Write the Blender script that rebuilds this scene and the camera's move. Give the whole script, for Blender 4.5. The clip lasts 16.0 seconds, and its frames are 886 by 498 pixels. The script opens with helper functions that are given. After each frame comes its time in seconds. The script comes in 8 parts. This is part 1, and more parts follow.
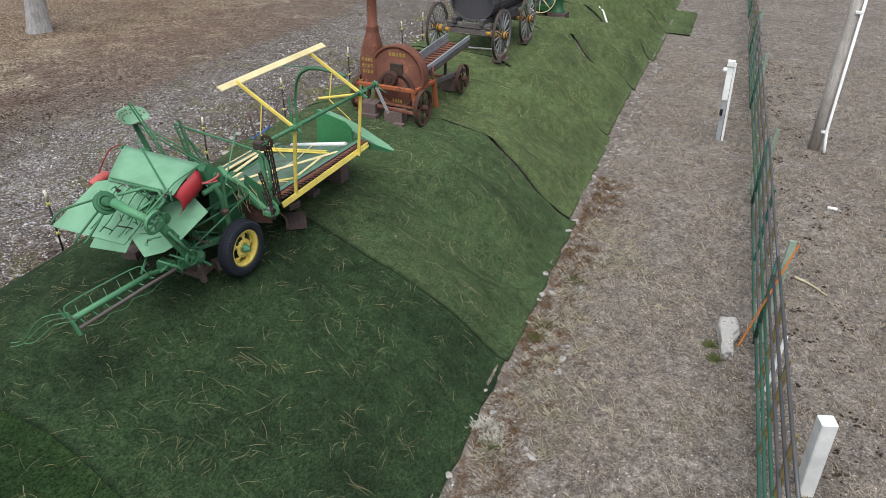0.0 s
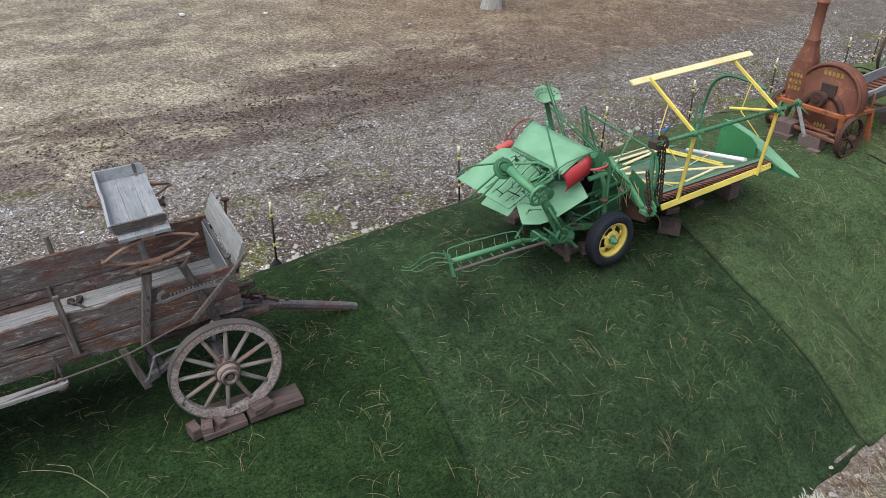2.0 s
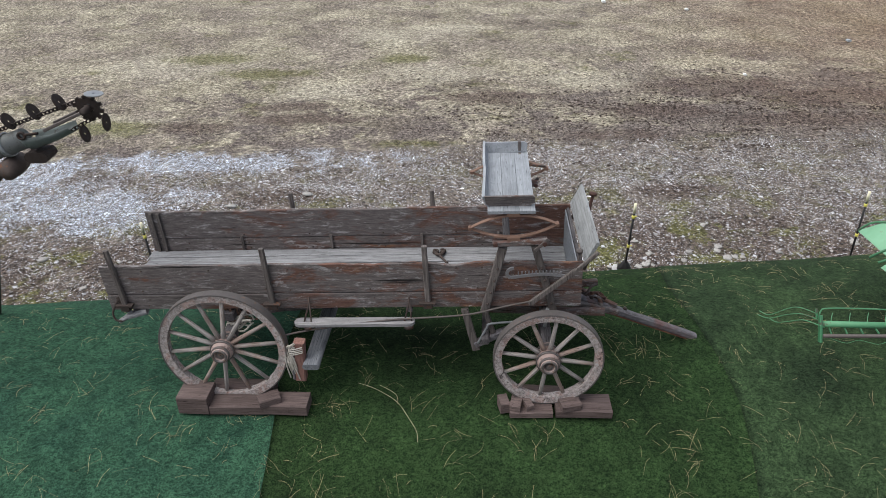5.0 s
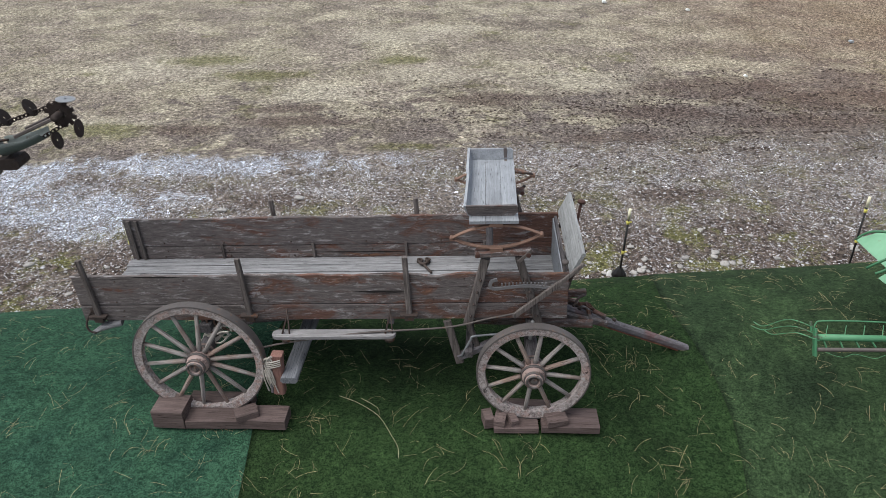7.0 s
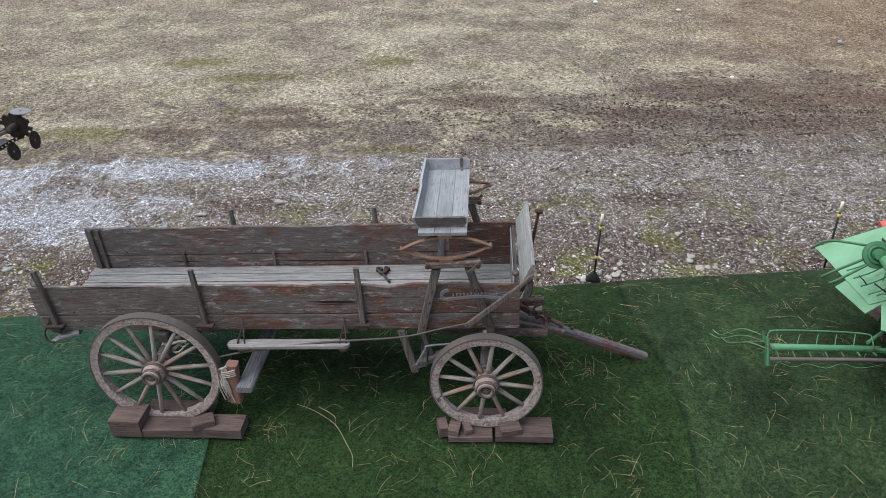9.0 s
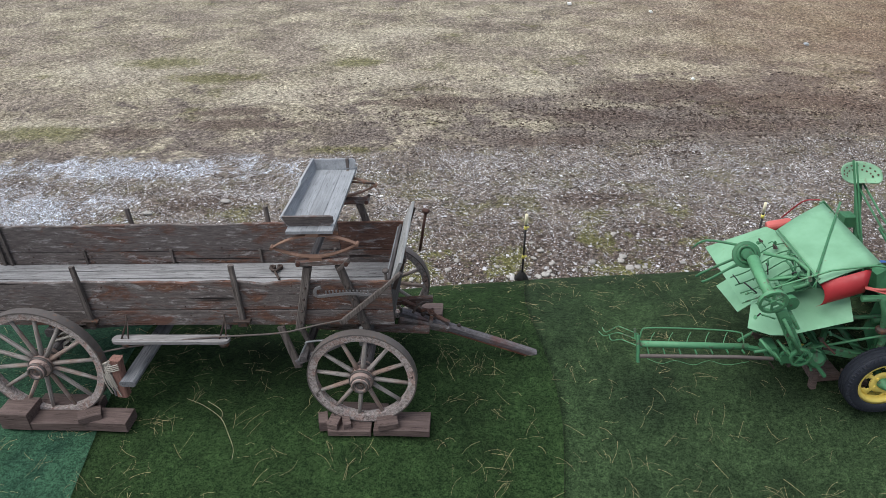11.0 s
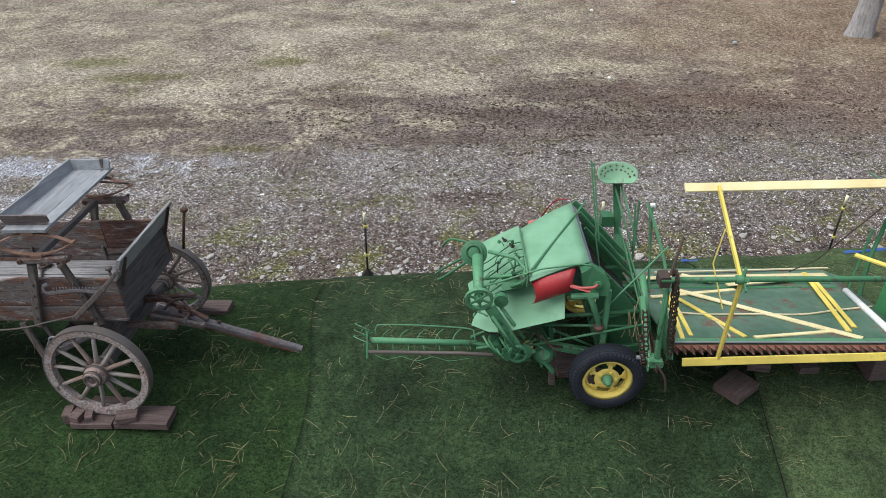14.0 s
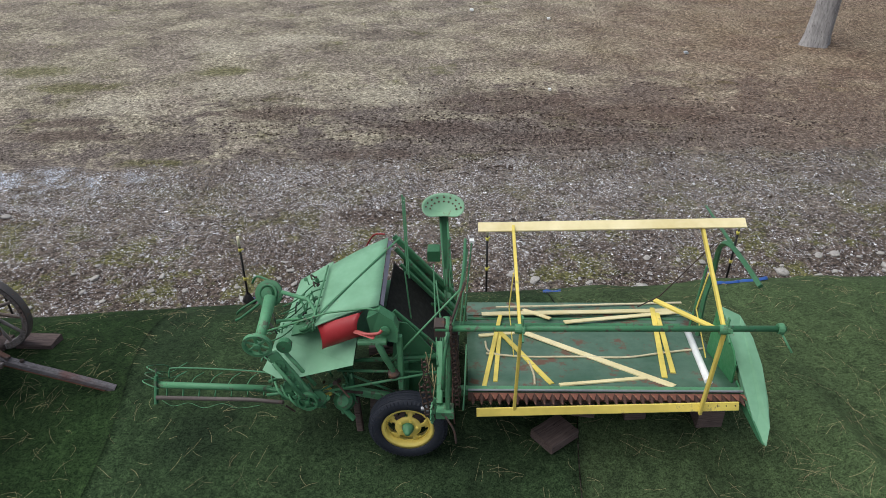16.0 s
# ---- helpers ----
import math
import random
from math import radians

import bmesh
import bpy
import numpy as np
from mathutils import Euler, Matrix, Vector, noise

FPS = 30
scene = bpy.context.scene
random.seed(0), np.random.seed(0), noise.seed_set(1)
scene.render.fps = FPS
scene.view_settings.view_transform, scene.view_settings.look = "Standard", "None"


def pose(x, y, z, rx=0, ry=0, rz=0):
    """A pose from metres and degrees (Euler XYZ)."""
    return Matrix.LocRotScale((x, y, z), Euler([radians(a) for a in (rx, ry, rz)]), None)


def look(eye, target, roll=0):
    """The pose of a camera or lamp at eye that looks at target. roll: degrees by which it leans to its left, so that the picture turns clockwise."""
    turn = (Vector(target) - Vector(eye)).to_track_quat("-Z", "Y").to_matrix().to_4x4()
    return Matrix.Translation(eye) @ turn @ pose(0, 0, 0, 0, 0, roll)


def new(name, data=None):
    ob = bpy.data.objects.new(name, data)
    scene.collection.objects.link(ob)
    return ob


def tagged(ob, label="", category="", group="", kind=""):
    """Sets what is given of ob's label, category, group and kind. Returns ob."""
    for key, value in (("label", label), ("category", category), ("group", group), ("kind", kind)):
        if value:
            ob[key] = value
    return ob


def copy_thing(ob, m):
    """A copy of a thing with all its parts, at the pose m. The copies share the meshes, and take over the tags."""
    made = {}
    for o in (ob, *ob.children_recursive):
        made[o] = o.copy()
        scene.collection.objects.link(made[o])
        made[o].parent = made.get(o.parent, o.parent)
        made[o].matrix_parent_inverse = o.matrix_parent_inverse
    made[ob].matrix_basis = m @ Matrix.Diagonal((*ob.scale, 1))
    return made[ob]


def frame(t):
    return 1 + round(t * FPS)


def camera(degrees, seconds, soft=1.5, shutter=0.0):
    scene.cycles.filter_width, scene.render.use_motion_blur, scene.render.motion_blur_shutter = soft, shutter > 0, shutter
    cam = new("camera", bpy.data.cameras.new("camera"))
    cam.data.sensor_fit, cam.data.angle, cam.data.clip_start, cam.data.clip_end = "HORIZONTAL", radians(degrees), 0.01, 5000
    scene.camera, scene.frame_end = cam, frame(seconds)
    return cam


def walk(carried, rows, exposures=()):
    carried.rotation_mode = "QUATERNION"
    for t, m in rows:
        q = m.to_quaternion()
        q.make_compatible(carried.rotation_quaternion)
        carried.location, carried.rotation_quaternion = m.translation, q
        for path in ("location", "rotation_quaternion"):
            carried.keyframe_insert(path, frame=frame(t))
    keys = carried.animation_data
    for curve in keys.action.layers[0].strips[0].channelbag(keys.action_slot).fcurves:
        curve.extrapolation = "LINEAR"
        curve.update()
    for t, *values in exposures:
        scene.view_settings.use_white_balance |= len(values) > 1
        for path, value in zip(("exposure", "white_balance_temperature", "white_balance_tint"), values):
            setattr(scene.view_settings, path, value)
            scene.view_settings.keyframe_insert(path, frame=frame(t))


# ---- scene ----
cam = camera(64.0, 16.0, 0.6)
PATH = [
    (0, (-0.075, -0.023, 6.104), (-0.835, 1.637, 5.067), 0.8),
    (0.5, (-0.068, -0.039, 6.138), (-0.902, 1.572, 5.08), 0.3),
    (1, (-0.077, -0.067, 6.14), (-1.14, 1.403, 5.083), 0.2),
    (1.5, (-0.075, -0.064, 6.143), (-1.388, 1.19, 5.088), 0.2),
    (2, (-0.042, -0.075, 6.143), (-1.577, 0.895, 5.086), -0.0),
    (2.5, (-0.012, -0.141, 6.146), (-1.709, 0.497, 5.085), 0.0),
    (3, (-0.037, -0.149, 6.146), (-1.824, 0.148, 5.083), -0.1),
    (3.5, (-0.074, -0.137, 6.156), (-1.881, -0.088, 5.088), -0.3),
    (6, (-0.403, 0.071, 6.162), (-2.207, 0.074, 5.086), -0.3),
    (6.5, (-0.459, 0.125, 6.141), (-2.263, 0.126, 5.066), -0.3),
    (7, (-0.469, 0.158, 6.14), (-2.273, 0.154, 5.064), -0.4),
    (7.5, (-0.49, 0.21, 6.17), (-2.292, 0.203, 5.09), -0.5),
    (8, (-0.514, 0.286, 6.198), (-2.315, 0.278, 5.117), -0.5),
    (10.5, (-0.405, 1.4, 6.304), (-2.205, 1.382, 5.223), -0.7),
    (11, (-0.357, 1.734, 6.309), (-2.158, 1.716, 5.228), -0.5),
    (11.5, (-0.287, 2.102, 6.337), (-2.086, 2.08, 5.256), -0.6),
    (12, (-0.228, 2.48, 6.344), (-2.028, 2.456, 5.263), -0.6),
    (12.5, (-0.169, 2.876, 6.335), (-1.97, 2.847, 5.253), -0.7),
    (13, (-0.122, 3.336, 6.348), (-1.922, 3.3, 5.266), -0.8),
    (13.5, (-0.134, 3.823, 6.363), (-1.933, 3.784, 5.279), -0.8),
    (14, (-0.247, 4.307, 6.374), (-2.044, 4.266, 5.288), -0.8),
    (14.5, (-0.401, 4.761, 6.397), (-2.198, 4.718, 5.312), -0.7),
    (15, (-0.516, 5.222, 6.431), (-2.313, 5.179, 5.347), -0.7),
    (15.5, (-0.652, 5.705, 6.441), (-2.452, 5.656, 5.358), -0.7),
    (16, (-0.768, 6.175, 6.458), (-2.567, 6.123, 5.377), -0.8),
]
walk(cam, [(t, look(eye, target, roll)) for t, eye, target, roll in PATH], [(0, 0.56), (2, 0.65), (3.5, 0.68), (13, 0.68), (14, 0.63), (15, 0.49), (16, 0.33)])

# ---- light: an overcast sky, a wide and weak sun ----
world = bpy.data.worlds.new("sky")
scene.world = world
world.use_nodes = True
wn, wl = world.node_tree.nodes, world.node_tree.links
sky = wn.new("ShaderNodeTexSky")
sky.sky_type, sky.sun_disc = "NISHITA", False
sky.sun_elevation, sky.sun_rotation = radians(55), radians(138)
sky.air_density, sky.dust_density, sky.ozone_density = 1.0, 4.0, 1.0
grey = wn.new("ShaderNodeMixRGB")
grey.inputs["Fac"].default_value = 0.55
grey.inputs["Color2"].default_value = (6.0, 6.5, 7.5, 1)
wl.new(sky.outputs[0], grey.inputs["Color1"])
wl.new(grey.outputs[0], wn["Background"].inputs[0])
wn["Background"].inputs[1].default_value = 0.060
sun = new("sun", bpy.data.lights.new("sun", "SUN"))
sun.data.energy, sun.data.angle, sun.data.color = 2.35, radians(60), (1.0, 0.99, 0.97)
sun.matrix_world = look((0.4, -4.6, 8.8), (0, 0, 0))
scene.view_settings.exposure = 0.68

# ---- materials ----


def tree(name, rough=0.7, metal=0.0, spec=0.4):
    m = bpy.data.materials.new(name)
    m.use_nodes = True
    n, l = m.node_tree.nodes, m.node_tree.links
    b = n["Principled BSDF"]
    b.inputs["Roughness"].default_value = rough
    b.inputs["Metallic"].default_value = metal
    b.inputs["Specular IOR Level"].default_value = spec
    return m, n, l, b


def coords(n, l, scale=(1, 1, 1), world_space=False):
    mp = n.new("ShaderNodeMapping")
    mp.inputs["Scale"].default_value = scale
    if world_space:
        l.new(n.new("ShaderNodeNewGeometry").outputs["Position"], mp.inputs[0])
    else:
        l.new(n.new("ShaderNodeTexCoord").outputs["Object"], mp.inputs[0])
    return mp.outputs[0]


def noise_tex(n, l, vec, scale, detail=6, rough=0.6, dist=0.0):
    t = n.new("ShaderNodeTexNoise")
    t.inputs["Scale"].default_value = scale
    t.inputs["Detail"].default_value = detail
    t.inputs["Roughness"].default_value = rough
    t.inputs["Distortion"].default_value = dist
    l.new(vec, t.inputs["Vector"])
    return t.outputs["Fac"]


def ramp(n, l, fac, a, b, lo=0.35, hi=0.65):
    r = n.new("ShaderNodeValToRGB")
    r.color_ramp.elements[0].position, r.color_ramp.elements[1].position = lo, hi
    r.color_ramp.elements[0].color, r.color_ramp.elements[1].color = (*a, 1), (*b, 1)
    l.new(fac, r.inputs[0])
    return r.outputs[0]


def mix(n, l, fac, a, b, mode="MIX"):
    x = n.new("ShaderNodeMixRGB")
    x.blend_type = mode
    for sock, v in ((0, fac), (1, a), (2, b)):
        if isinstance(v, (int, float)):
            x.inputs[sock].default_value = v
        elif isinstance(v, tuple):
            x.inputs[sock].default_value = (*v, 1)
        else:
            l.new(v, x.inputs[sock])
    return x.outputs[0]


def maths(n, l, op, a, b=0.0, clamp=False):
    x = n.new("ShaderNodeMath")
    x.operation, x.use_clamp = op, clamp
    for sock, v in ((0, a), (1, b)):
        if isinstance(v, (int, float)):
            x.inputs[sock].default_value = v
        else:
            l.new(v, x.inputs[sock])
    return x.outputs[0]


def bump(n, l, b, height, strength=0.4, dist=0.01):
    x = n.new("ShaderNodeBump")
    x.inputs["Strength"].default_value, x.inputs["Distance"].default_value = strength, dist
    l.new(height, x.inputs["Height"])
    l.new(x.outputs[0], b.inputs["Normal"])


def painted(name, col, worn, wear=0.5, rough=0.55, metal=0.0, grain=22.0, fade=None):
    """Paint or bare metal: two colours at a large and a fine scale, and chips of what lies below."""
    m, n, l, b = tree(name, rough, metal)
    v = coords(n, l)
    big = noise_tex(n, l, v, 2.6, 4, 0.6)
    c = ramp(n, l, big, tuple(x * 0.8 for x in col), fade or tuple(min(1, x * 1.15) for x in col), 0.3, 0.7)
    fine = noise_tex(n, l, v, grain, 8, 0.7)
    chips = ramp(n, l, maths(n, l, "MULTIPLY", fine, maths(n, l, "ADD", big, 0.5)), (0, 0, 0), (1, 1, 1), 0.72 - 0.2 * wear, 0.80 - 0.2 * wear)
    c = mix(n, l, chips, c, worn)
    rnd = n.new("ShaderNodeObjectInfo").outputs["Random"]
    c = mix(n, l, 1.0, c, ramp(n, l, rnd, (0.88, 0.88, 0.88), (1.1, 1.1, 1.1), 0, 1), "MULTIPLY")
    l.new(c, b.inputs["Base Color"])
    l.new(ramp(n, l, fine, (rough - 0.12,) * 3, (rough + 0.15,) * 3), b.inputs["Roughness"])
    bump(n, l, b, fine, 0.25, 0.004)
    return m


def wood(name, a, c2, dark, axis=0, stain=None, rough=0.85, grain=1.0):
    """Weathered timber: grain along an axis, dark cracks, stains."""
    m, n, l, b = tree(name, rough, 0, 0.25)
    sc = [62.0 * grain] * 3
    sc[axis] = 3.2
    v = coords(n, l, tuple(sc))
    o = coords(n, l)
    rnd = n.new("ShaderNodeObjectInfo").outputs["Random"]
    off = n.new("ShaderNodeVectorMath")
    off.operation = "ADD"
    l.new(v, off.inputs[0])
    l.new(maths(n, l, "MULTIPLY", rnd, 37.0), off.inputs[1])
    g = noise_tex(n, l, off.outputs[0], 1.0, 10, 0.74, 0.4)
    c = ramp(n, l, g, a, c2, 0.33, 0.67)
    sh = n.new("ShaderNodeVectorMath")
    sh.operation = "ADD"
    l.new(o, sh.inputs[0])
    l.new(maths(n, l, "MULTIPLY", rnd, 11.0), sh.inputs[1])
    big = noise_tex(n, l, sh.outputs[0], 2.2, 9, 0.7)
    if stain:
        c = mix(n, l, ramp(n, l, big, (0, 0, 0), (0.85, 0.85, 0.85), 0.48, 0.62), c, mix(n, l, 0.45, stain, mix(n, l, 1.0, c, tuple(min(1.0, 4.5 * q) for q in stain), "MULTIPLY")))
    cracks = ramp(n, l, noise_tex(n, l, off.outputs[0], 2.3, 3, 0.5), (1, 1, 1), (0, 0, 0), 0.30, 0.37)
    c = mix(n, l, cracks, c, dark)
    c = mix(n, l, 1.0, c, ramp(n, l, rnd, (0.8, 0.8, 0.8), (1.12, 1.12, 1.12), 0, 1), "MULTIPLY")
    c = mix(n, l, 1.0, c, ramp(n, l, big, (0.8, 0.8, 0.8), (1.15, 1.15, 1.15), 0.3, 0.7), "MULTIPLY")
    l.new(c, b.inputs["Base Color"])
    bump(n, l, b, g, 0.5, 0.004)
    return m


def aged_board(name, red=0.0):
    """Old painted planks: silvered grain, dark cracks, remains of red and ochre paint, a paler worn upper edge."""
    m, n, l, b = tree(name, 0.82, 0, 0.25)
    rnd = n.new("ShaderNodeObjectInfo").outputs["Random"]

    def moved(scale, k):
        off = n.new("ShaderNodeVectorMath")
        off.operation = "ADD"
        l.new(coords(n, l, scale), off.inputs[0])
        l.new(maths(n, l, "MULTIPLY", rnd, k), off.inputs[1])
        return off.outputs[0]

    fine = noise_tex(n, l, moved((7.0, 55, 55), 37.0), 1.0, 10, 0.80, 0.6)
    band = noise_tex(n, l, moved((0.9, 9, 13), 23.0), 1.0, 8, 0.7, 0.6)
    along = n.new("ShaderNodeSeparateXYZ")
    l.new(coords(n, l), along.inputs[0])
    patch = maths(n, l, "ADD", noise_tex(n, l, moved((1.1, 2.0, 3.2), 11.0), 1.6, 10, 0.72, 0.8), maths(n, l, "MULTIPLY", along.outputs[0], 0.022))
    c = ramp(n, l, fine, (0.055, 0.049, 0.048), (0.190, 0.170, 0.167), 0.34, 0.66)
    paint = ramp(n, l, fine, (0.055, 0.027, 0.020), (0.185, 0.093, 0.067), 0.34, 0.66)
    c = mix(n, l, ramp(n, l, patch, (0, 0, 0), (0.85, 0.85, 0.85), 0.48 - red, 0.57 - red), c, paint)
    ochre = ramp(n, l, fine, (0.13, 0.068, 0.040), (0.34, 0.19, 0.115), 0.36, 0.64)
    c = mix(n, l, ramp(n, l, maths(n, l, "MULTIPLY", patch, band), (0, 0, 0), (0.65, 0.65, 0.65), 0.33, 0.38), c, ochre)
    silver = ramp(n, l, fine, (0.18, 0.177, 0.180), (0.46, 0.45, 0.455), 0.34, 0.66)
    pale = noise_tex(n, l, moved((1.6, 3.0, 7.0), 77.0), 2.2, 10, 0.80, 0.6)
    c = mix(n, l, ramp(n, l, pale, (0, 0, 0), (0.85, 0.85, 0.85), 0.55, 0.61), c, silver)
    scuff = noise_tex(n, l, moved((9.0, 30, 55), 91.0), 1.0, 8, 0.75, 0.4)
    c = mix(n, l, ramp(n, l, scuff, (0, 0, 0), (0.7, 0.7, 0.7), 0.60, 0.66), c, (0.36, 0.35, 0.34))
    dark = ramp(n, l, noise_tex(n, l, moved((0.8, 16, 30), 61.0), 1.0, 3, 0.5, 0.3), (0.9, 0.9, 0.9), (0, 0, 0), 0.29, 0.335)
    c = mix(n, l, dark, c, (0.008, 0.007, 0.007))
    c = mix(n, l, 1.0, c, ramp(n, l, rnd, (0.85, 0.85, 0.85), (1.15, 1.13, 1.12), 0, 1), "MULTIPLY")
    l.new(c, b.inputs["Base Color"])
    bump(n, l, b, maths(n, l, "SUBTRACT", fine, maths(n, l, "MULTIPLY", dark, 1.2)), 0.5, 0.004)
    return m


def worn_rim(name):
    """Felloe wood: grey-brown with bleached flakes and dull pink remains of paint."""
    m, n, l, b = tree(name, 0.85, 0, 0.2)
    v = coords(n, l)
    fine = noise_tex(n, l, v, 42.0, 8, 0.75, 0.4)
    mid = noise_tex(n, l, v, 7.0, 8, 0.72, 0.6)
    c = ramp(n, l, fine, (0.12, 0.10, 0.095), (0.54, 0.49, 0.475), 0.34, 0.66)
    c = mix(n, l, ramp(n, l, mid, (0, 0, 0), (0.8, 0.8, 0.8), 0.50, 0.58), c, ramp(n, l, fine, (0.16, 0.095, 0.082), (0.50, 0.36, 0.32), 0.34, 0.66))
    c = mix(n, l, ramp(n, l, noise_tex(n, l, v, 15.0, 8, 0.75, 0.8), (0, 0, 0), (0.85, 0.85, 0.85), 0.56, 0.62), c, (0.47, 0.45, 0.44))
    c = mix(n, l, ramp(n, l, noise_tex(n, l, v, 11.0, 6, 0.7, 0.3), (0.9, 0.9, 0.9), (0, 0, 0), 0.33, 0.40), c, (0.035, 0.028, 0.027))
    l.new(c, b.inputs["Base Color"])
    bump(n, l, b, maths(n, l, "ADD", fine, mid), 0.5, 0.004)
    return m


def turf(name, a, c2, dark):
    """Artificial grass: short fibres, trodden and dirty patches."""
    m, n, l, b = tree(name, 0.95, 0, 0.12)
    v = coords(n, l, (1, 1, 1), True)
    fib = noise_tex(n, l, v, 70.0, 5, 0.85)
    tip = noise_tex(n, l, coords(n, l, (1, 0.6, 1), True), 38.0, 5, 0.8, 0.6)
    mid = noise_tex(n, l, v, 6.0, 6, 0.7)
    big = noise_tex(n, l, v, 0.9, 6, 0.65)
    c = ramp(n, l, maths(n, l, "ADD", maths(n, l, "MULTIPLY", fib, 0.55), maths(n, l, "MULTIPLY", tip, 0.45)), a, c2, 0.44, 0.58)
    c = mix(n, l, ramp(n, l, big, (0, 0, 0), (0.8, 0.8, 0.8), 0.46, 0.66), c, mix(n, l, 1.0, c, dark, "MULTIPLY"))
    c = mix(n, l, 1.0, c, ramp(n, l, mid, (0.76, 0.76, 0.78), (1.24, 1.24, 1.22), 0.36, 0.64), "MULTIPLY")
    straw = ramp(n, l, noise_tex(n, l, coords(n, l, (150, 17, 40), True), 1.0, 3, 0.6), (0, 0, 0), (0.25, 0.25, 0.25), 0.70, 0.75)
    c = mix(n, l, straw, c, (0.24, 0.22, 0.13))
    l.new(c, b.inputs["Base Color"])
    bump(n, l, b, maths(n, l, "ADD", maths(n, l, "ADD", fib, tip), mid), 0.7, 0.007)
    return m


def ground_material():
    """Dry winter grass, a gravel lane along the bank, trodden soil by the fence."""
    m, n, l, b = tree("ground", 0.97, 0, 0.12)
    v = coords(n, l, (1, 1, 1), True)
    sep = n.new("ShaderNodeSeparateXYZ")
    l.new(v, sep.inputs[0])

    def span(src, a, c):
        r = n.new("ShaderNodeMapRange")
        r.inputs[1].default_value, r.inputs[2].default_value = a, c
        l.new(src, r.inputs[0])
        return r.outputs[0]

    def step(fac, lo, hi, a=0.0, c=1.0):
        return ramp(n, l, fac, (a, a, a), (c, c, c), lo, hi)

    def add(a, c, k=1.0):
        return maths(n, l, "ADD", a, maths(n, l, "MULTIPLY", c, k) if k != 1.0 else c)

    def fractal(scale, rough=0.72, dist=0.3, stretch=0.85, shift=0.0):
        mp = n.new("ShaderNodeMapping")
        mp.inputs["Scale"].default_value = (1.0, stretch, 1)
        mp.inputs["Location"].default_value = (shift, shift * 0.7, 0)
        l.new(v, mp.inputs[0])
        return noise_tex(n, l, mp.outputs[0], scale, 12, rough, dist)

    ragged = fractal(1.5, 0.82, 0.5, 0.9, 47.0)

    def blob(cx, cy, rx, ry):
        """A patch with a frayed outline about (cx, cy)."""
        mp = n.new("ShaderNodeMapping")
        mp.inputs["Scale"].default_value = (1 / rx, 1 / ry, 0)
        mp.inputs["Location"].default_value = (-cx / rx, -cy / ry, 0)
        l.new(v, mp.inputs[0])
        size = n.new("ShaderNodeVectorMath")
        size.operation = "LENGTH"
        l.new(mp.outputs[0], size.inputs[0])
        return span(add(size.outputs["Value"], maths(n, l, "SUBTRACT", ragged, 0.5), 4.2), 1.25, 0.6)

    def patches(*rows):
        total = blob(*rows[0])
        for row in rows[1:]:
            total = maths(n, l, "MAXIMUM", total, blob(*row))
        return total

    wob = fractal(0.4, 0.68, 0, 1.0)
    across = add(sep.outputs[0], maths(n, l, "MULTIPLY", sep.outputs[1], 0.067))
    lane = add(across, maths(n, l, "SUBTRACT", wob, 0.5), 2.4)
    fine = fractal(13.0, 0.88, 0.0, 1.0, 2.0)
    stalk = fractal(10.0, 0.88, 0.15, 0.9, 9.0)
    # dry grass lying over dark soil, with ragged edges
    grass = ramp(n, l, stalk, (0.112, 0.098, 0.070), (0.62, 0.572, 0.44), 0.435, 0.585)
    thin = ramp(n, l, stalk, (0.076, 0.065, 0.053), (0.475, 0.418, 0.345), 0.435, 0.585)
    soil = ramp(n, l, fine, (0.035, 0.028, 0.025), (0.36, 0.31, 0.27), 0.435, 0.60)
    field = mix(n, l, step(fractal(0.5, 0.70), 0.44, 0.56), thin, grass)
    field = mix(n, l, 1.0, field, ramp(n, l, fractal(0.62, 0.66, 0.2, 0.9, 19.0), (0.68, 0.66, 0.65), (1.26, 1.26, 1.24), 0.36, 0.62), "MULTIPLY")
    far = span(lane, -14.5, -21.0)
    cover = add(fractal(0.75, 0.78, 0.4, 0.9, 11.0), far, 0.115)
    side = span(sep.outputs[1], 1.0, 9.0)
    cover = maths(n, l, "SUBTRACT", cover, maths(n, l, "MULTIPLY", maths(n, l, "MULTIPLY", side, span(lane, -23.0, -18.5)), 0.075))
    field = mix(n, l, step(cover, 0.495, 0.55), soil, field)
    moss = step(fractal(0.55, 0.78, 0.4, 0.9, 31.0), 0.565, 0.64, 0.0, 0.7)
    green = ramp(n, l, fine, (0.040, 0.041, 0.016), (0.26, 0.255, 0.10), 0.435, 0.60)
    field = mix(n, l, moss, field, green)
    spots = step(fractal(1.7, 0.80, 0.5, 0.9, 53.0), 0.575, 0.61, 0.0, 0.9)
    near = maths(n, l, "MULTIPLY", span(lane, -21.0, -17.5), span(sep.outputs[1], -3.0, 4.0))
    field = mix(n, l, maths(n, l, "MULTIPLY", spots, near), field, (0.046, 0.033, 0.028))
    tufts = patches((-19.1, -3.3, 0.8, 1.3), (-20.6, -0.3, 0.9, 1.6), (-24.9, -1.6, 1.2, 1.6), (-25.9, 0.2, 0.9, 1.5), (-19.9, 4.2, 0.9, 1.5), (-21.5, -8.0, 1.5, 2.5), (-16.6, -8.3, 0.7, 1.6))
    field = mix(n, l, maths(n, l, "MULTIPLY", tufts, 0.5), field, ramp(n, l, stalk, (0.20, 0.18, 0.13), (0.74, 0.69, 0.55), 0.42, 0.58))
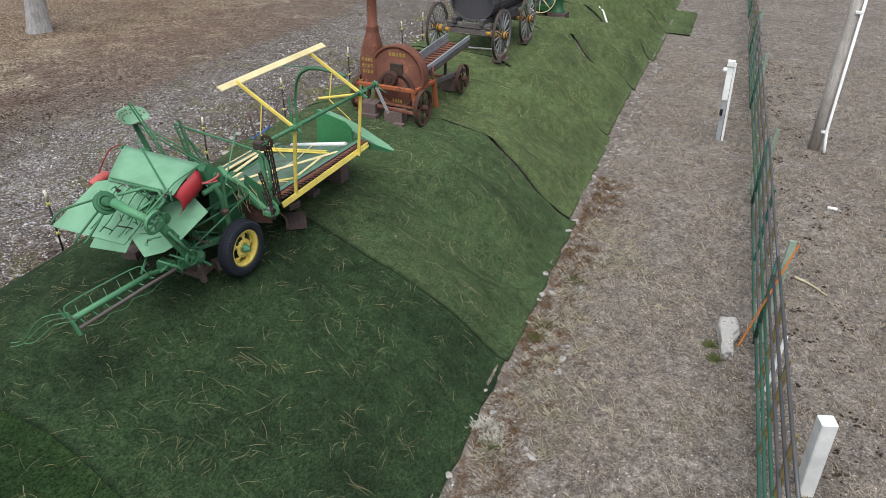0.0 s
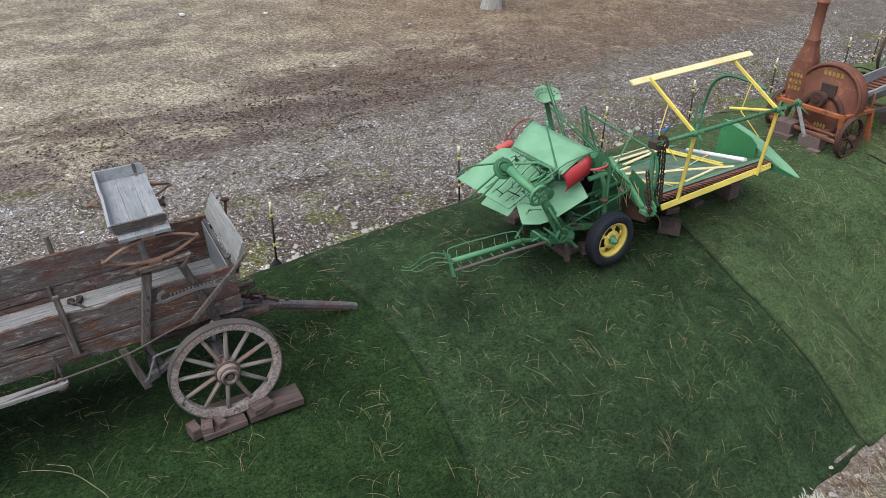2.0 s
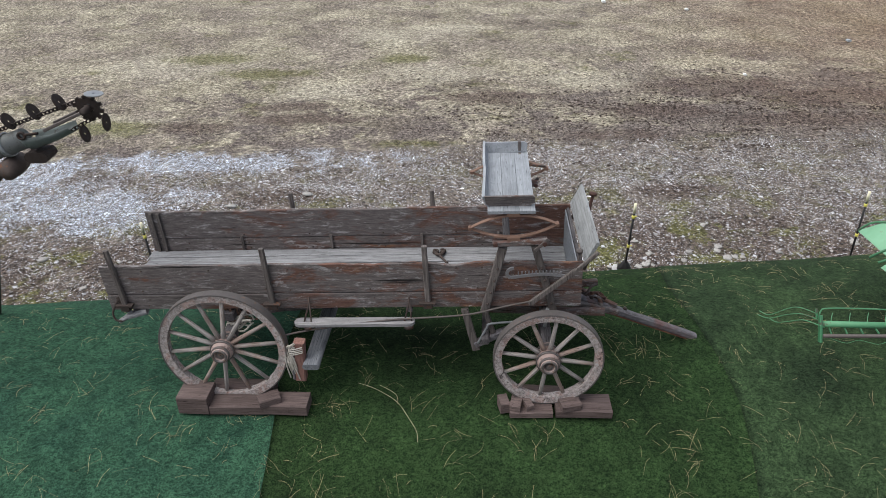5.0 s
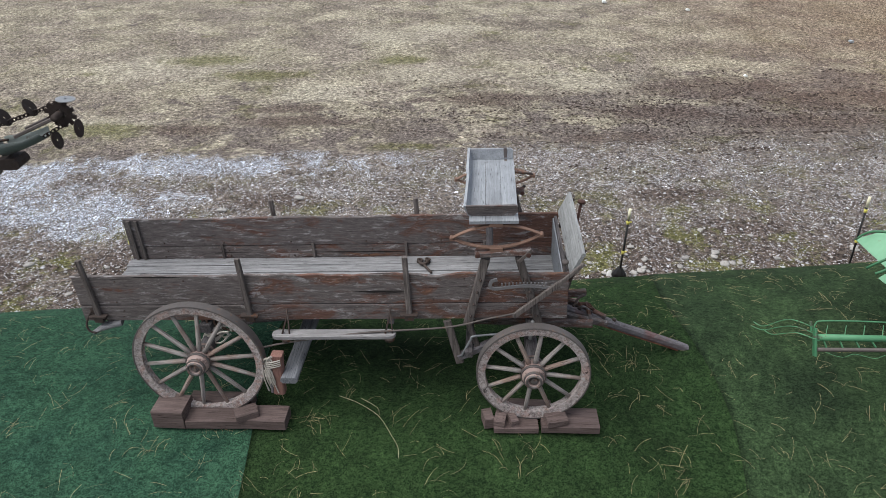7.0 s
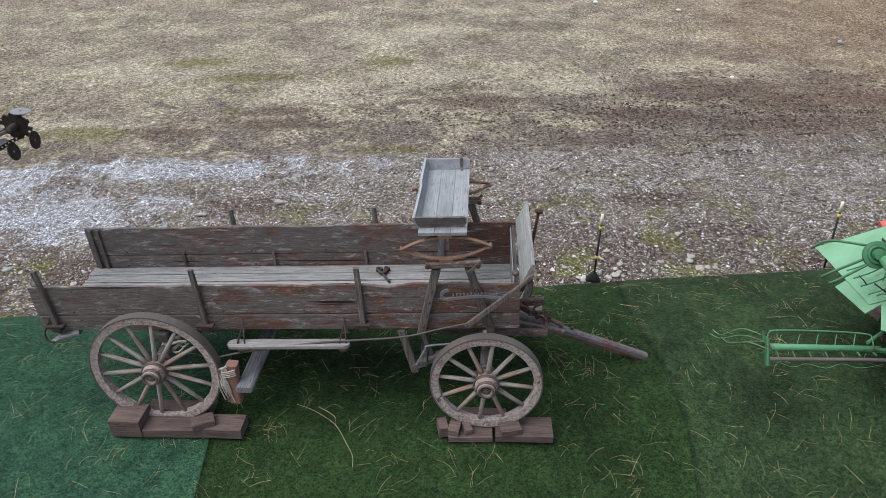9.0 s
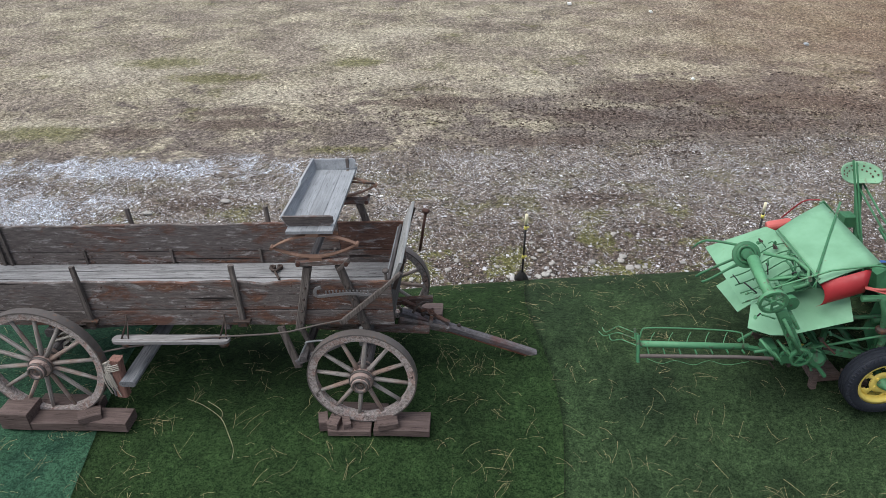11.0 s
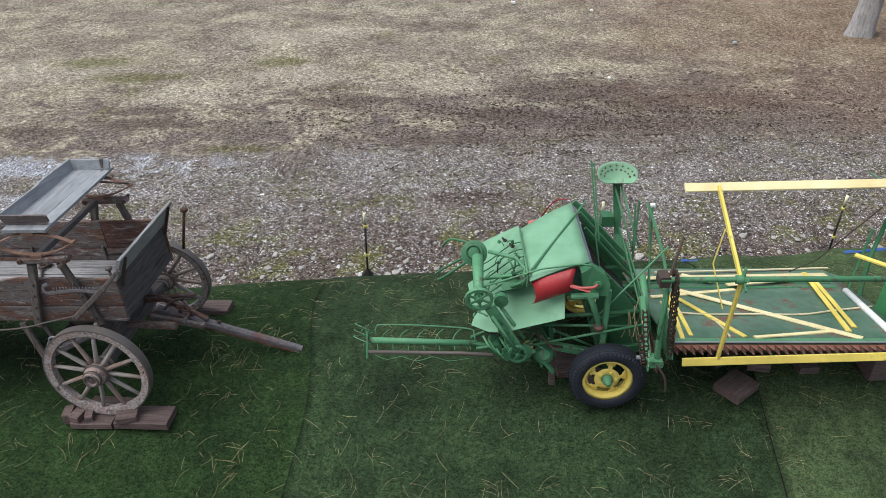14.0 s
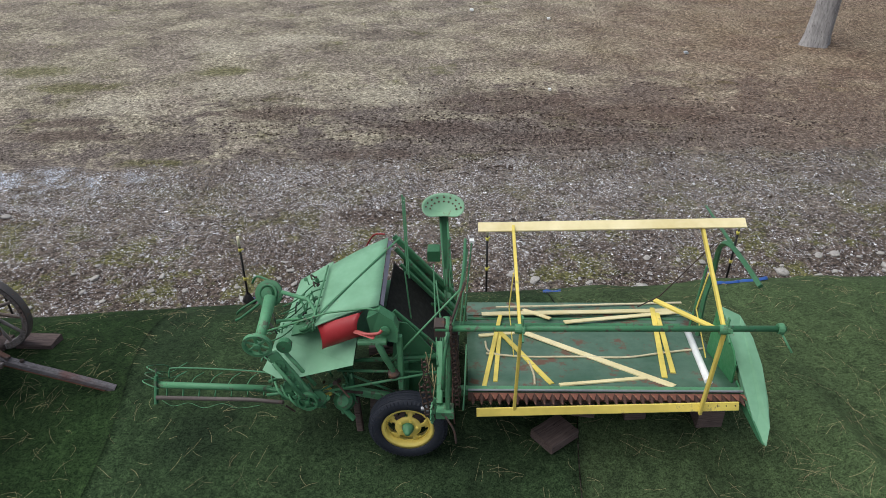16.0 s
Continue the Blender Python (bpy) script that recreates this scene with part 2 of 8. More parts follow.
    mosses = patches((-22.1, -1.1, 0.5, 0.7), (-20.6, -5.1, 0.5, 1.3), (-22.2, -7.1, 0.6, 1.2), (-16.3, -8.1, 0.5, 1.4), (-15.1, 6.2, 0.5, 1.1), (-15.2, -0.6, 0.3, 0.8))
    field = mix(n, l, maths(n, l, "MULTIPLY", mosses, 0.75), field, green)
    muddy = patches((-16.9, -3.4, 0.5, 1.3), (-16.3, -5.9, 0.4, 1.0), (-17.7, -3.8, 0.4, 1.2), (-17.3, 5.5, 0.6, 1.5), (-19.2, 7.5, 0.9, 2.2), (-15.6, 4.2, 0.35, 1.2), (-18.2, 10.5, 0.8, 2.5), (-16.6, 8.8, 0.5, 2.0), (-18.4, 1.2, 0.6, 1.6))
    field = mix(n, l, maths(n, l, "MULTIPLY", muddy, 0.8), field, ramp(n, l, fine, (0.022, 0.016, 0.014), (0.26, 0.20, 0.17), 0.435, 0.60))
    # fallen needles about the tree
    off = n.new("ShaderNodeVectorMath")
    off.operation = "DISTANCE"
    l.new(v, off.inputs[0])
    off.inputs[1].default_value = (-25.5, 20.0, 0)
    litter = maths(n, l, "MULTIPLY", span(add(off.outputs["Value"], wob, 8.0), 19.0, 8.0), 0.55)
    field = mix(n, l, litter, field, ramp(n, l, stalk, (0.085, 0.046, 0.026), (0.36, 0.225, 0.135), 0.435, 0.585))
    # gravel: pale stones of three sizes, thick or thin on the dirt
    dirt = ramp(n, l, fine, (0.020, 0.016, 0.014), (0.31, 0.265, 0.23), 0.435, 0.60)
    rear = patches((-14.35, -7.0, 0.75, 5.6), (-12.2, -7.6, 1.15, 3.2), (-13.3, -10.0, 1.6, 3.0))
    light = patches((-14.5, 3.2, 0.5, 1.4), (-13.2, 5.1, 0.2, 1.1), (-14.2, 7.5, 0.5, 1.6), (-13.9, 12.5, 0.6, 2.4), (-12.9, -2.4, 0.35, 1.0))
    swept = add(add(fractal(0.9, 0.76, 0.3, 0.9, 71.0), rear, 0.14), light, 0.07)
    thick = maths(n, l, "ADD", step(swept, 0.45, 0.70, 0.12, 0.64), maths(n, l, "MULTIPLY", maths(n, l, "MULTIPLY", step(swept, 0.55, 0.62), rear), 0.75))
    matted = ramp(n, l, stalk, (0.046, 0.038, 0.032), (0.36, 0.31, 0.26), 0.435, 0.585)
    gravel = mix(n, l, maths(n, l, "MULTIPLY", step(fractal(1.2, 0.78, 0.2, 0.9, 17.0), 0.49, 0.53), 0.85), dirt, matted)
    edge = maths(n, l, "MULTIPLY", span(add(across, fractal(2.0, 0.8, 0.3, 0.9, 5.0), 1.6), -11.5, -9.9), step(fractal(0.9, 0.8, 0.3, 0.9, 23.0), 0.43, 0.50))
    edge = maths(n, l, "MAXIMUM", edge, patches((-12.75, 4.6, 0.3, 0.9), (-11.4, 5.5, 0.45, 1.0), (-11.0, 3.6, 0.5, 1.1), (-10.6, -3.6, 0.8, 1.2), (-12.6, -3.0, 0.35, 1.2)))
    gravel = mix(n, l, maths(n, l, "MULTIPLY", edge, 0.9), gravel, ramp(n, l, fine, (0.014, 0.010, 0.009), (0.235, 0.185, 0.155), 0.435, 0.60))
    growth = step(fractal(0.95, 0.78, 0.2, 0.9, 91.0), 0.51, 0.57, 0.0, 0.9)
    growth = maths(n, l, "MULTIPLY", growth, add(maths(n, l, "MULTIPLY", span(lane, -13.6, -10.6), 0.8), maths(n, l, "SUBTRACT", 0.35, maths(n, l, "MULTIPLY", rear, 0.2))), True)
    gravel = mix(n, l, growth, gravel, green)
    thick = maths(n, l, "MULTIPLY", thick, add(maths(n, l, "MULTIPLY", span(sep.outputs[1], 15.0, 8.0), 0.5), 0.5))
    bare_of = maths(n, l, "SUBTRACT", 1.0, maths(n, l, "MAXIMUM", maths(n, l, "MULTIPLY", growth, 0.6), maths(n, l, "MULTIPLY", edge, 0.55)))
    for size, least, mul in ((60.0, 0.42, 1.0), (34.0, 0.44, 0.62), (15.0, 0.36, 0.24), (7.5, 0.30, 0.05)):
        cells = n.new("ShaderNodeTexVoronoi")
        cells.inputs["Scale"].default_value = size
        l.new(v, cells.inputs["Vector"])
        rgb = n.new("ShaderNodeSeparateColor")
        l.new(cells.outputs["Color"], rgb.inputs[0])
        here = maths(n, l, "GREATER_THAN", maths(n, l, "MULTIPLY", maths(n, l, "MULTIPLY", thick, mul), bare_of), rgb.outputs[1])
        inside = maths(n, l, "LESS_THAN", cells.outputs["Distance"], least)
        tone = ramp(n, l, rgb.outputs[0], (0.20, 0.19, 0.185), (0.90, 0.94, 1.0), 0.0, 0.85)
        tone = mix(n, l, 1.0, tone, mix(n, l, rear, (1.0, 0.98, 0.95), (0.93, 1.0, 1.08)), "MULTIPLY")
        gravel = mix(n, l, maths(n, l, "MULTIPLY", here, inside), gravel, tone)
    far_mix = mix(n, l, step(add(span(lane, -16.1, -14.1), fractal(2.4, 0.8, 0.3, 0.9, 41.0), 0.9), 0.88, 1.0), field, gravel)
    # trodden soil by the fence
    clump = fractal(3.0, 0.80, 0.4, 0.8, 61.0)
    pale = ramp(n, l, stalk, (0.125, 0.108, 0.092), (0.40, 0.352, 0.305), 0.435, 0.585)
    bare = ramp(n, l, fine, (0.095, 0.080, 0.069), (0.335, 0.29, 0.25), 0.435, 0.60)
    strip = mix(n, l, step(add(maths(n, l, "MULTIPLY", clump, 0.6), fractal(0.45, 0.75, 0.3, 0.9, 13.0), 0.4), 0.475, 0.535), bare, pale)
    cells = n.new("ShaderNodeTexVoronoi")
    cells.inputs["Scale"].default_value = 30.0
    l.new(v, cells.inputs["Vector"])
    rgb = n.new("ShaderNodeSeparateColor")
    l.new(cells.outputs["Color"], rgb.inputs[0])
    grit = maths(n, l, "MULTIPLY", maths(n, l, "GREATER_THAN", 0.055, rgb.outputs[1]), maths(n, l, "LESS_THAN", cells.outputs["Distance"], 0.34))
    strip = mix(n, l, grit, strip, ramp(n, l, rgb.outputs[0], (0.22, 0.20, 0.18), (0.68, 0.66, 0.62), 0, 1))
    dung = step(fractal(2.2, 0.80, 0.7, 1.0, 83.0), 0.60, 0.63, 0.0, 0.9)
    strip = mix(n, l, maths(n, l, "MULTIPLY", dung, span(sep.outputs[0], -0.5, 1.6)), strip, (0.045, 0.034, 0.028))
    strip = mix(n, l, maths(n, l, "MULTIPLY", moss, 0.35), strip, green)
    far_mix = mix(n, l, 1.0, far_mix, step(fractal(12.0, 0.85, 0.2, 0.8, 33.0), 0.44, 0.56, 0.58, 1.40), "MULTIPLY")
    far_mix = mix(n, l, 1.0, far_mix, (0.80, 0.80, 0.82), "MULTIPLY")
    strip = mix(n, l, 1.0, strip, (0.84, 0.85, 0.87), "MULTIPLY")
    c = mix(n, l, span(sep.outputs[0], -6.4, -6.0), far_mix, strip)
    c = mix(n, l, 1.0, c, step(fractal(4.0, 0.82, 0.3, 0.9, 3.0), 0.40, 0.60, 0.72, 1.27), "MULTIPLY")
    c = mix(n, l, 1.0, c, step(fractal(32.0, 0.9, 0.0, 0.9, 15.0), 0.43, 0.57, 0.48, 1.52), "MULTIPLY")
    l.new(c, b.inputs["Base Color"])
    bump(n, l, b, add(fine, fractal(5.0, 0.8, 0.3, 0.8, 7.0), 2.0), 0.7, 0.012)
    return m


GROUND = ground_material()
TURF_GREEN = turf("turf_green", (0.005, 0.015, 0.005), (0.039, 0.074, 0.026), (0.45, 0.45, 0.5))
# two lighter turfs: the far slope's sheen is put into their colour
TURF_MID_SHEEN = turf("turf_mid_green_sheen", (0.025, 0.041, 0.018), (0.093, 0.141, 0.063), (0.65, 0.65, 0.7))
TURF_OLIVE_SHEEN = turf("turf_olive_sheen", (0.042, 0.060, 0.025), (0.142, 0.190, 0.083), (0.75, 0.75, 0.8))
TURF_DARK = turf("turf_dark_green", (0.010, 0.021, 0.009), (0.054, 0.092, 0.041), (0.45, 0.45, 0.53))
TURF_TEAL = turf("turf_teal", (0.009, 0.029, 0.017), (0.049, 0.121, 0.073), (0.6, 0.65, 0.75))
# black turf backing; also the painted shade inside the binder's elevator
TURF_BACK_AND_SHADE = painted("turf_backing_and_shade", (0.012, 0.013, 0.012), (0.03, 0.03, 0.03), 0.3, 0.9)
BOARD = aged_board("old_box_board")
BOARD_RED = aged_board("old_red_board", 0.14)
BLUEWOOD = wood("blue_grey_wood", (0.095, 0.102, 0.115), (0.27, 0.285, 0.31), (0.03, 0.03, 0.033), 1)
BOARD_UP = wood("old_stake_wood", (0.050, 0.042, 0.039), (0.20, 0.178, 0.168), (0.010, 0.008, 0.008), 2)
BOARD_ACROSS = wood("old_cross_wood", (0.04, 0.037, 0.04), (0.16, 0.15, 0.155), (0.018, 0.014, 0.012), 1)
GREYWOOD = wood("silvered_floor_wood", (0.13, 0.133, 0.14), (0.40, 0.405, 0.42), (0.03, 0.029, 0.028), 0)
GREYWOOD_ACROSS = wood("silvered_cross_wood", (0.21, 0.228, 0.25), (0.36, 0.385, 0.415), (0.10, 0.105, 0.115), 1, None, 0.75)
PALEBOARD = wood("pale_board_wood", (0.20, 0.21, 0.215), (0.40, 0.415, 0.42), (0.09, 0.09, 0.095), 1, None, 0.8)
WHEELWOOD = worn_rim("wheel_wood")
SPOKEWOOD = wood("spoke_wood", (0.18, 0.166, 0.156), (0.46, 0.43, 0.41), (0.06, 0.045, 0.04), 2, (0.20, 0.145, 0.12))
HUBWOOD = painted("hub_wood", (0.30, 0.21, 0.19), (0.15, 0.105, 0.095), 0.7, 0.85, 0, 12, (0.44, 0.345, 0.315))
POLEWOOD = wood("pole_wood", (0.08, 0.075, 0.082), (0.23, 0.22, 0.235), (0.04, 0.03, 0.03), 0, (0.16, 0.085, 0.075))
STEPWOOD = wood("grey_step_wood", (0.13, 0.128, 0.13), (0.33, 0.325, 0.33), (0.04, 0.036, 0.034), 0)
BLOCK = wood("brown_block_wood", (0.078, 0.056, 0.052), (0.205, 0.155, 0.145), (0.03, 0.02, 0.018), 1)
TANKWOOD = wood("tank_stave_wood", (0.05, 0.05, 0.056), (0.12, 0.12, 0.13), (0.025, 0.025, 0.028), 1)
TANKWHEEL = wood("tank_wheel_wood", (0.13, 0.13, 0.135), (0.32, 0.32, 0.33), (0.05, 0.05, 0.05), 0)
SALMON = wood("salmon_block_wood", (0.20, 0.10, 0.085), (0.40, 0.23, 0.19), (0.08, 0.05, 0.04), 2)
POSTWOOD = wood("grey_post_wood", (0.30, 0.275, 0.25), (0.60, 0.57, 0.53), (0.05, 0.04, 0.035), 2)
DARKIRON = painted("black_rust", (0.034, 0.025, 0.022), (0.075, 0.045, 0.034), 0.6, 0.75, 0.2)
DULL_STEEL = painted("dull_steel", (0.24, 0.24, 0.25), (0.16, 0.13, 0.11), 0.5, 0.6, 0.3)
IRON = painted("old_iron", (0.075, 0.058, 0.052), (0.15, 0.075, 0.045), 0.7, 0.7, 0.35)
TYRE_IRON = painted("wheel_tyre_iron", (0.13, 0.118, 0.115), (0.19, 0.135, 0.11), 0.7, 0.55, 0.35)
RUST_BROWN = painted("brown_spring_rust", (0.19, 0.115, 0.085), (0.28, 0.19, 0.15), 0.8, 0.8, 0.15)
RUST = painted("red_rust", (0.20, 0.080, 0.055), (0.30, 0.14, 0.085), 0.8, 0.85, 0.1, 14)
RUST_DARK = painted("dark_rust", (0.085, 0.045, 0.036), (0.16, 0.085, 0.06), 0.8, 0.85, 0.15)
RUST_ORANGE = painted("orange_rust", (0.34, 0.105, 0.042), (0.16, 0.07, 0.045), 0.85, 0.8, 0.05, 10)
CHAIN = painted("chain_steel", (0.07, 0.048, 0.04), (0.14, 0.09, 0.07), 0.6, 0.6, 0.5)
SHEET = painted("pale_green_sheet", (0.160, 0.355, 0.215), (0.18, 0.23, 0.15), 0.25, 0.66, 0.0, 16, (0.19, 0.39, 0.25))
GREEN = painted("green_frame_paint", (0.045, 0.168, 0.080), (0.075, 0.085, 0.060), 0.75, 0.55)
SEAT_GREEN = painted("pale_seat_paint", (0.19, 0.37, 0.235), (0.17, 0.19, 0.13), 0.6, 0.6)
GREYIRON = painted("dull_grey_iron", (0.12, 0.105, 0.10), (0.17, 0.11, 0.085), 0.6, 0.7, 0.3)
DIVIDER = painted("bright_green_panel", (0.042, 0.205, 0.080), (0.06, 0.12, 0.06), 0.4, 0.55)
HUB_OCHRE = painted("ochre_hub_paint", (0.50, 0.27, 0.05), (0.30, 0.10, 0.04), 0.6, 0.6)
GREEN_PALE = painted("green_casting_paint", (0.090, 0.270, 0.138), (0.10, 0.13, 0.085), 0.7, 0.55)
GREEN_DECK = painted("green_deck_paint", (0.062, 0.148, 0.094), (0.15, 0.085, 0.058), 0.85, 0.42, 0, 7, (0.115, 0.205, 0.148))
YELLOW_SLAT = painted("pale_yellow_slat_paint", (0.82, 0.70, 0.34), (0.66, 0.60, 0.42), 0.35, 0.55, 0, 18, (0.87, 0.79, 0.50))
YELLOW = painted("yellow_wheel_paint", (0.80, 0.65, 0.16), (0.38, 0.27, 0.08), 0.4, 0.45)
OCHRE = painted("worn_ochre_lettering", (0.34, 0.24, 0.06), (0.18, 0.09, 0.05), 0.9, 0.8)
YELLOW_ARM = painted("yellow_arm_paint", (0.74, 0.60, 0.13), (0.45, 0.36, 0.14), 0.4, 0.5)
LATH = wood("bare_lath", (0.50, 0.44, 0.28), (0.74, 0.67, 0.47), (0.22, 0.17, 0.1), 1)
RUBBER = painted("tyre_rubber", (0.013, 0.017, 0.027), (0.045, 0.045, 0.048), 0.5, 0.75, 0, 30)
RED = painted("red_can_paint", (0.33, 0.022, 0.028), (0.19, 0.05, 0.045), 0.4, 0.5)
PINK = painted("faded_red_paint", (0.50, 0.11, 0.10), (0.30, 0.10, 0.09), 0.4, 0.5)
STEEL = painted("grey_steel", (0.33, 0.35, 0.37), (0.25, 0.22, 0.2), 0.4, 0.45, 0.6)
WHITE = painted("white_vinyl", (0.86, 0.90, 0.89), (0.62, 0.64, 0.62), 0.25, 0.4)
GALV = painted("galvanised_steel", (0.50, 0.55, 0.60), (0.36, 0.38, 0.4), 0.4, 0.4, 0.45)
PIPE = painted("panel_pipe", (0.13, 0.135, 0.14), (0.20, 0.14, 0.11), 0.8, 0.5, 0.5)
PIPE_GREEN = painted("green_panel_pipe", (0.045, 0.135, 0.095), (0.10, 0.10, 0.09), 0.7, 0.5, 0.2)
STRAP = painted("panel_stay", (0.22, 0.18, 0.08), (0.14, 0.10, 0.06), 0.6, 0.6, 0.2)
BLACK = painted("black_fibreglass", (0.012, 0.012, 0.013), (0.05, 0.05, 0.05), 0.3, 0.5)
CLIP_YELLOW = painted("yellow_plastic", (0.75, 0.68, 0.14), (0.6, 0.55, 0.2), 0.2, 0.5)
CAP_WHITE = painted("cream_plastic", (0.78, 0.74, 0.55), (0.5, 0.48, 0.4), 0.2, 0.5)
CONCRETE = painted("broken_concrete", (0.50, 0.49, 0.465), (0.27, 0.26, 0.24), 0.8, 0.95, 0, 30)
ORANGE = painted("orange_lath_paint", (0.62, 0.22, 0.05), (0.5, 0.35, 0.18), 0.4, 0.7)
STONE = painted("field_stone", (0.30, 0.285, 0.265), (0.19, 0.17, 0.15), 0.6, 0.9, 0, 18, (0.50, 0.49, 0.47))
STRAW = painted("dry_straw", (0.34, 0.295, 0.175), (0.24, 0.19, 0.11), 0.5, 0.9)
STRAW_PALE = painted("dead_grass", (0.32, 0.285, 0.225), (0.22, 0.19, 0.15), 0.6, 0.95)
SAGE = painted("sage_weed", (0.52, 0.51, 0.46), (0.30, 0.31, 0.25), 0.5, 0.95)
WEED = painted("green_weed", (0.13, 0.16, 0.055), (0.08, 0.09, 0.04), 0.5, 0.9)
BARK = wood("pale_bark", (0.26, 0.25, 0.25), (0.56, 0.55, 0.55), (0.09, 0.085, 0.08), 2, None, 0.95, 0.35)
NEEDLE = painted("pine_needles", (0.045, 0.075, 0.035), (0.03, 0.05, 0.02), 0.4, 0.8)
BLUE = painted("blue_tarp", (0.03, 0.10, 0.35), (0.05, 0.12, 0.25), 0.3, 0.6)
CANVAS = painted("lilac_grey_canvas", (0.20, 0.20, 0.26), (0.34, 0.34, 0.38), 0.5, 0.9, 0, 12)
AUGER = painted("auger_tube_steel", (0.17, 0.18, 0.175), (0.10, 0.085, 0.075), 0.6, 0.5, 0.4)
AUGER_GREEN = painted("auger_grey_green", (0.13, 0.155, 0.15), (0.09, 0.09, 0.08), 0.6, 0.55, 0.1)
PUMP_GREEN = painted("dark_green_cast", (0.018, 0.085, 0.035), (0.05, 0.07, 0.04), 0.4, 0.5)
ROPE = painted("old_rope", (0.50, 0.47, 0.42), (0.32, 0.29, 0.25), 0.5, 0.95)

# ---- mesh tools ----


def mesh(bm, name, mat):
    bmesh.ops.recalc_face_normals(bm, faces=bm.faces)
    me = bpy.data.meshes.new(name)
    bm.to_mesh(me)
    bm.free()
    if mat:
        me.materials.append(mat)
    return me


def place(ob, parent=None, m=None):
    if parent:
        ob.parent = parent
    if m is not None:
        ob.matrix_basis = m
    return ob


def part(name, bm, mat, parent, label="", m=None):
    ob = place(new(name, mesh(bm, name, mat)), parent, m)
    return tagged(ob, label) if label else ob


def thing(name, bm, mat, label, category, group="", m=None, kind=""):
    return tagged(place(new(name, mesh(bm, name, mat)), None, m), label, category, group, kind)


def empty(name, m, label, category, group=""):
    ob = new(name)
    ob.empty_display_size = 0.1
    ob.matrix_basis = m
    return tagged(ob, label, category, group)


def frame_of(d, up=(0, 0, 1)):
    d = Vector(d).normalized()
    u = Vector(up)
    if abs(d.dot(u.normalized())) > 0.985:
        u = Vector((1, 0, 0)) if abs(d.x) < 0.9 else Vector((0, 1, 0))
    s = d.cross(u).normalized()
    return d, s, s.cross(d).normalized()


def beam(bm, p, q, w, h, up=(0, 0, 1), bev=0.006, seg=1, jit=0.0, taper=1.0):
    """A bar from p to q, w wide and h high, with cut edges; seg and jit make its edges uneven."""
    p, q = Vector(p), Vector(q)
    d, s, u = frame_of(q - p, up)
    c = min(bev, w * 0.4, h * 0.4)
    ring = [(w / 2 - c, h / 2), (w / 2, h / 2 - c), (w / 2, -h / 2 + c), (w / 2 - c, -h / 2), (-w / 2 + c, -h / 2), (-w / 2, -h / 2 + c), (-w / 2, h / 2 - c), (-w / 2 + c, h / 2)]
    rows = []
    for i in range(seg + 1):
        f = i / seg
        k = 1 + (taper - 1) * f
        a, b = (random.uniform(-jit, jit), random.uniform(-jit, jit)) if jit else (0, 0)
        rows.append([bm.verts.new(p + (q - p) * f + s * (x * k + (b if x > 0 else -b) * 0.5) + u * (y * k + (a if y > 0 else 0))) for x, y in ring])
    for r0, r1 in zip(rows, rows[1:]):
        for i in range(8):
            bm.faces.new((r0[i], r0[(i + 1) % 8], r1[(i + 1) % 8], r1[i]))
    bm.faces.new(rows[0])
    bm.faces.new(rows[-1][::-1])
    return bm


def box(bm, lo, hi, bev=0.006):
    lo, hi = Vector(lo), Vector(hi)
    c = (lo + hi) / 2
    return beam(bm, (lo.x, c.y, c.z), (hi.x, c.y, c.z), hi.y - lo.y, hi.z - lo.z, (0, 0, 1), bev)


def tube(bm, pts, r, n=8, r2=None):
    pts = [Vector(p) for p in pts]
    rows, up = [], Vector((0, 0, 1))
    for i, p in enumerate(pts):
        d = (pts[min(i + 1, len(pts) - 1)] - pts[max(i - 1, 0)]).normalized()
        d, s, u = frame_of(d, up)
        up = u
        rr = r if r2 is None else r + (r2 - r) * i / (len(pts) - 1)
        rows.append([bm.verts.new(p + (s * math.cos(a) + u * math.sin(a)) * rr) for a in (2 * math.pi * j / n for j in range(n))])
    for r0, r1 in zip(rows, rows[1:]):
        for i in range(n):
            bm.faces.new((r0[i], r0[(i + 1) % n], r1[(i + 1) % n], r1[i])).smooth = n > 5
    bm.faces.new(rows[0])
    bm.faces.new(rows[-1][::-1])
    return bm


def curve(pts, steps=5):
    """Points of a smooth line through the given ones."""
    pts = [Vector(p) for p in pts]
    out = []
    for i in range(len(pts) - 1):
        a, b, c, d = pts[max(i - 1, 0)], pts[i], pts[i + 1], pts[min(i + 2, len(pts) - 1)]
        for k in range(steps):
            t = k / steps
            out.append(0.5 * (2 * b + (c - a) * t + (2 * a - 5 * b + 4 * c - d) * t * t + (3 * b - a - 3 * c + d) * t ** 3))
    return out + [pts[-1]]


def turned(bm, profile, axis_p, axis_d, n=24, closed=True, smooth=True):
    """A body of revolution: profile of (radius, distance along the axis)."""
    p, (d, s, u) = Vector(axis_p), frame_of(axis_d)
    rows = []
    for i in range(n):
        a = 2 * math.pi * i / n
        o = s * math.cos(a) + u * math.sin(a)
        rows.append([bm.verts.new(p + o * r + d * z) for r, z in profile])
    k = len(profile)
    for i in range(n):
        r0, r1 = rows[i], rows[(i + 1) % n]
        for j in range(k if closed else k - 1):
            jj = (j + 1) % k
            bm.faces.new((r0[j], r0[jj], r1[jj], r1[j])).smooth = smooth
    if not closed:
        bm.faces.new([r[0] for r in rows])
        bm.faces.new([r[-1] for r in rows][::-1])
    return bm


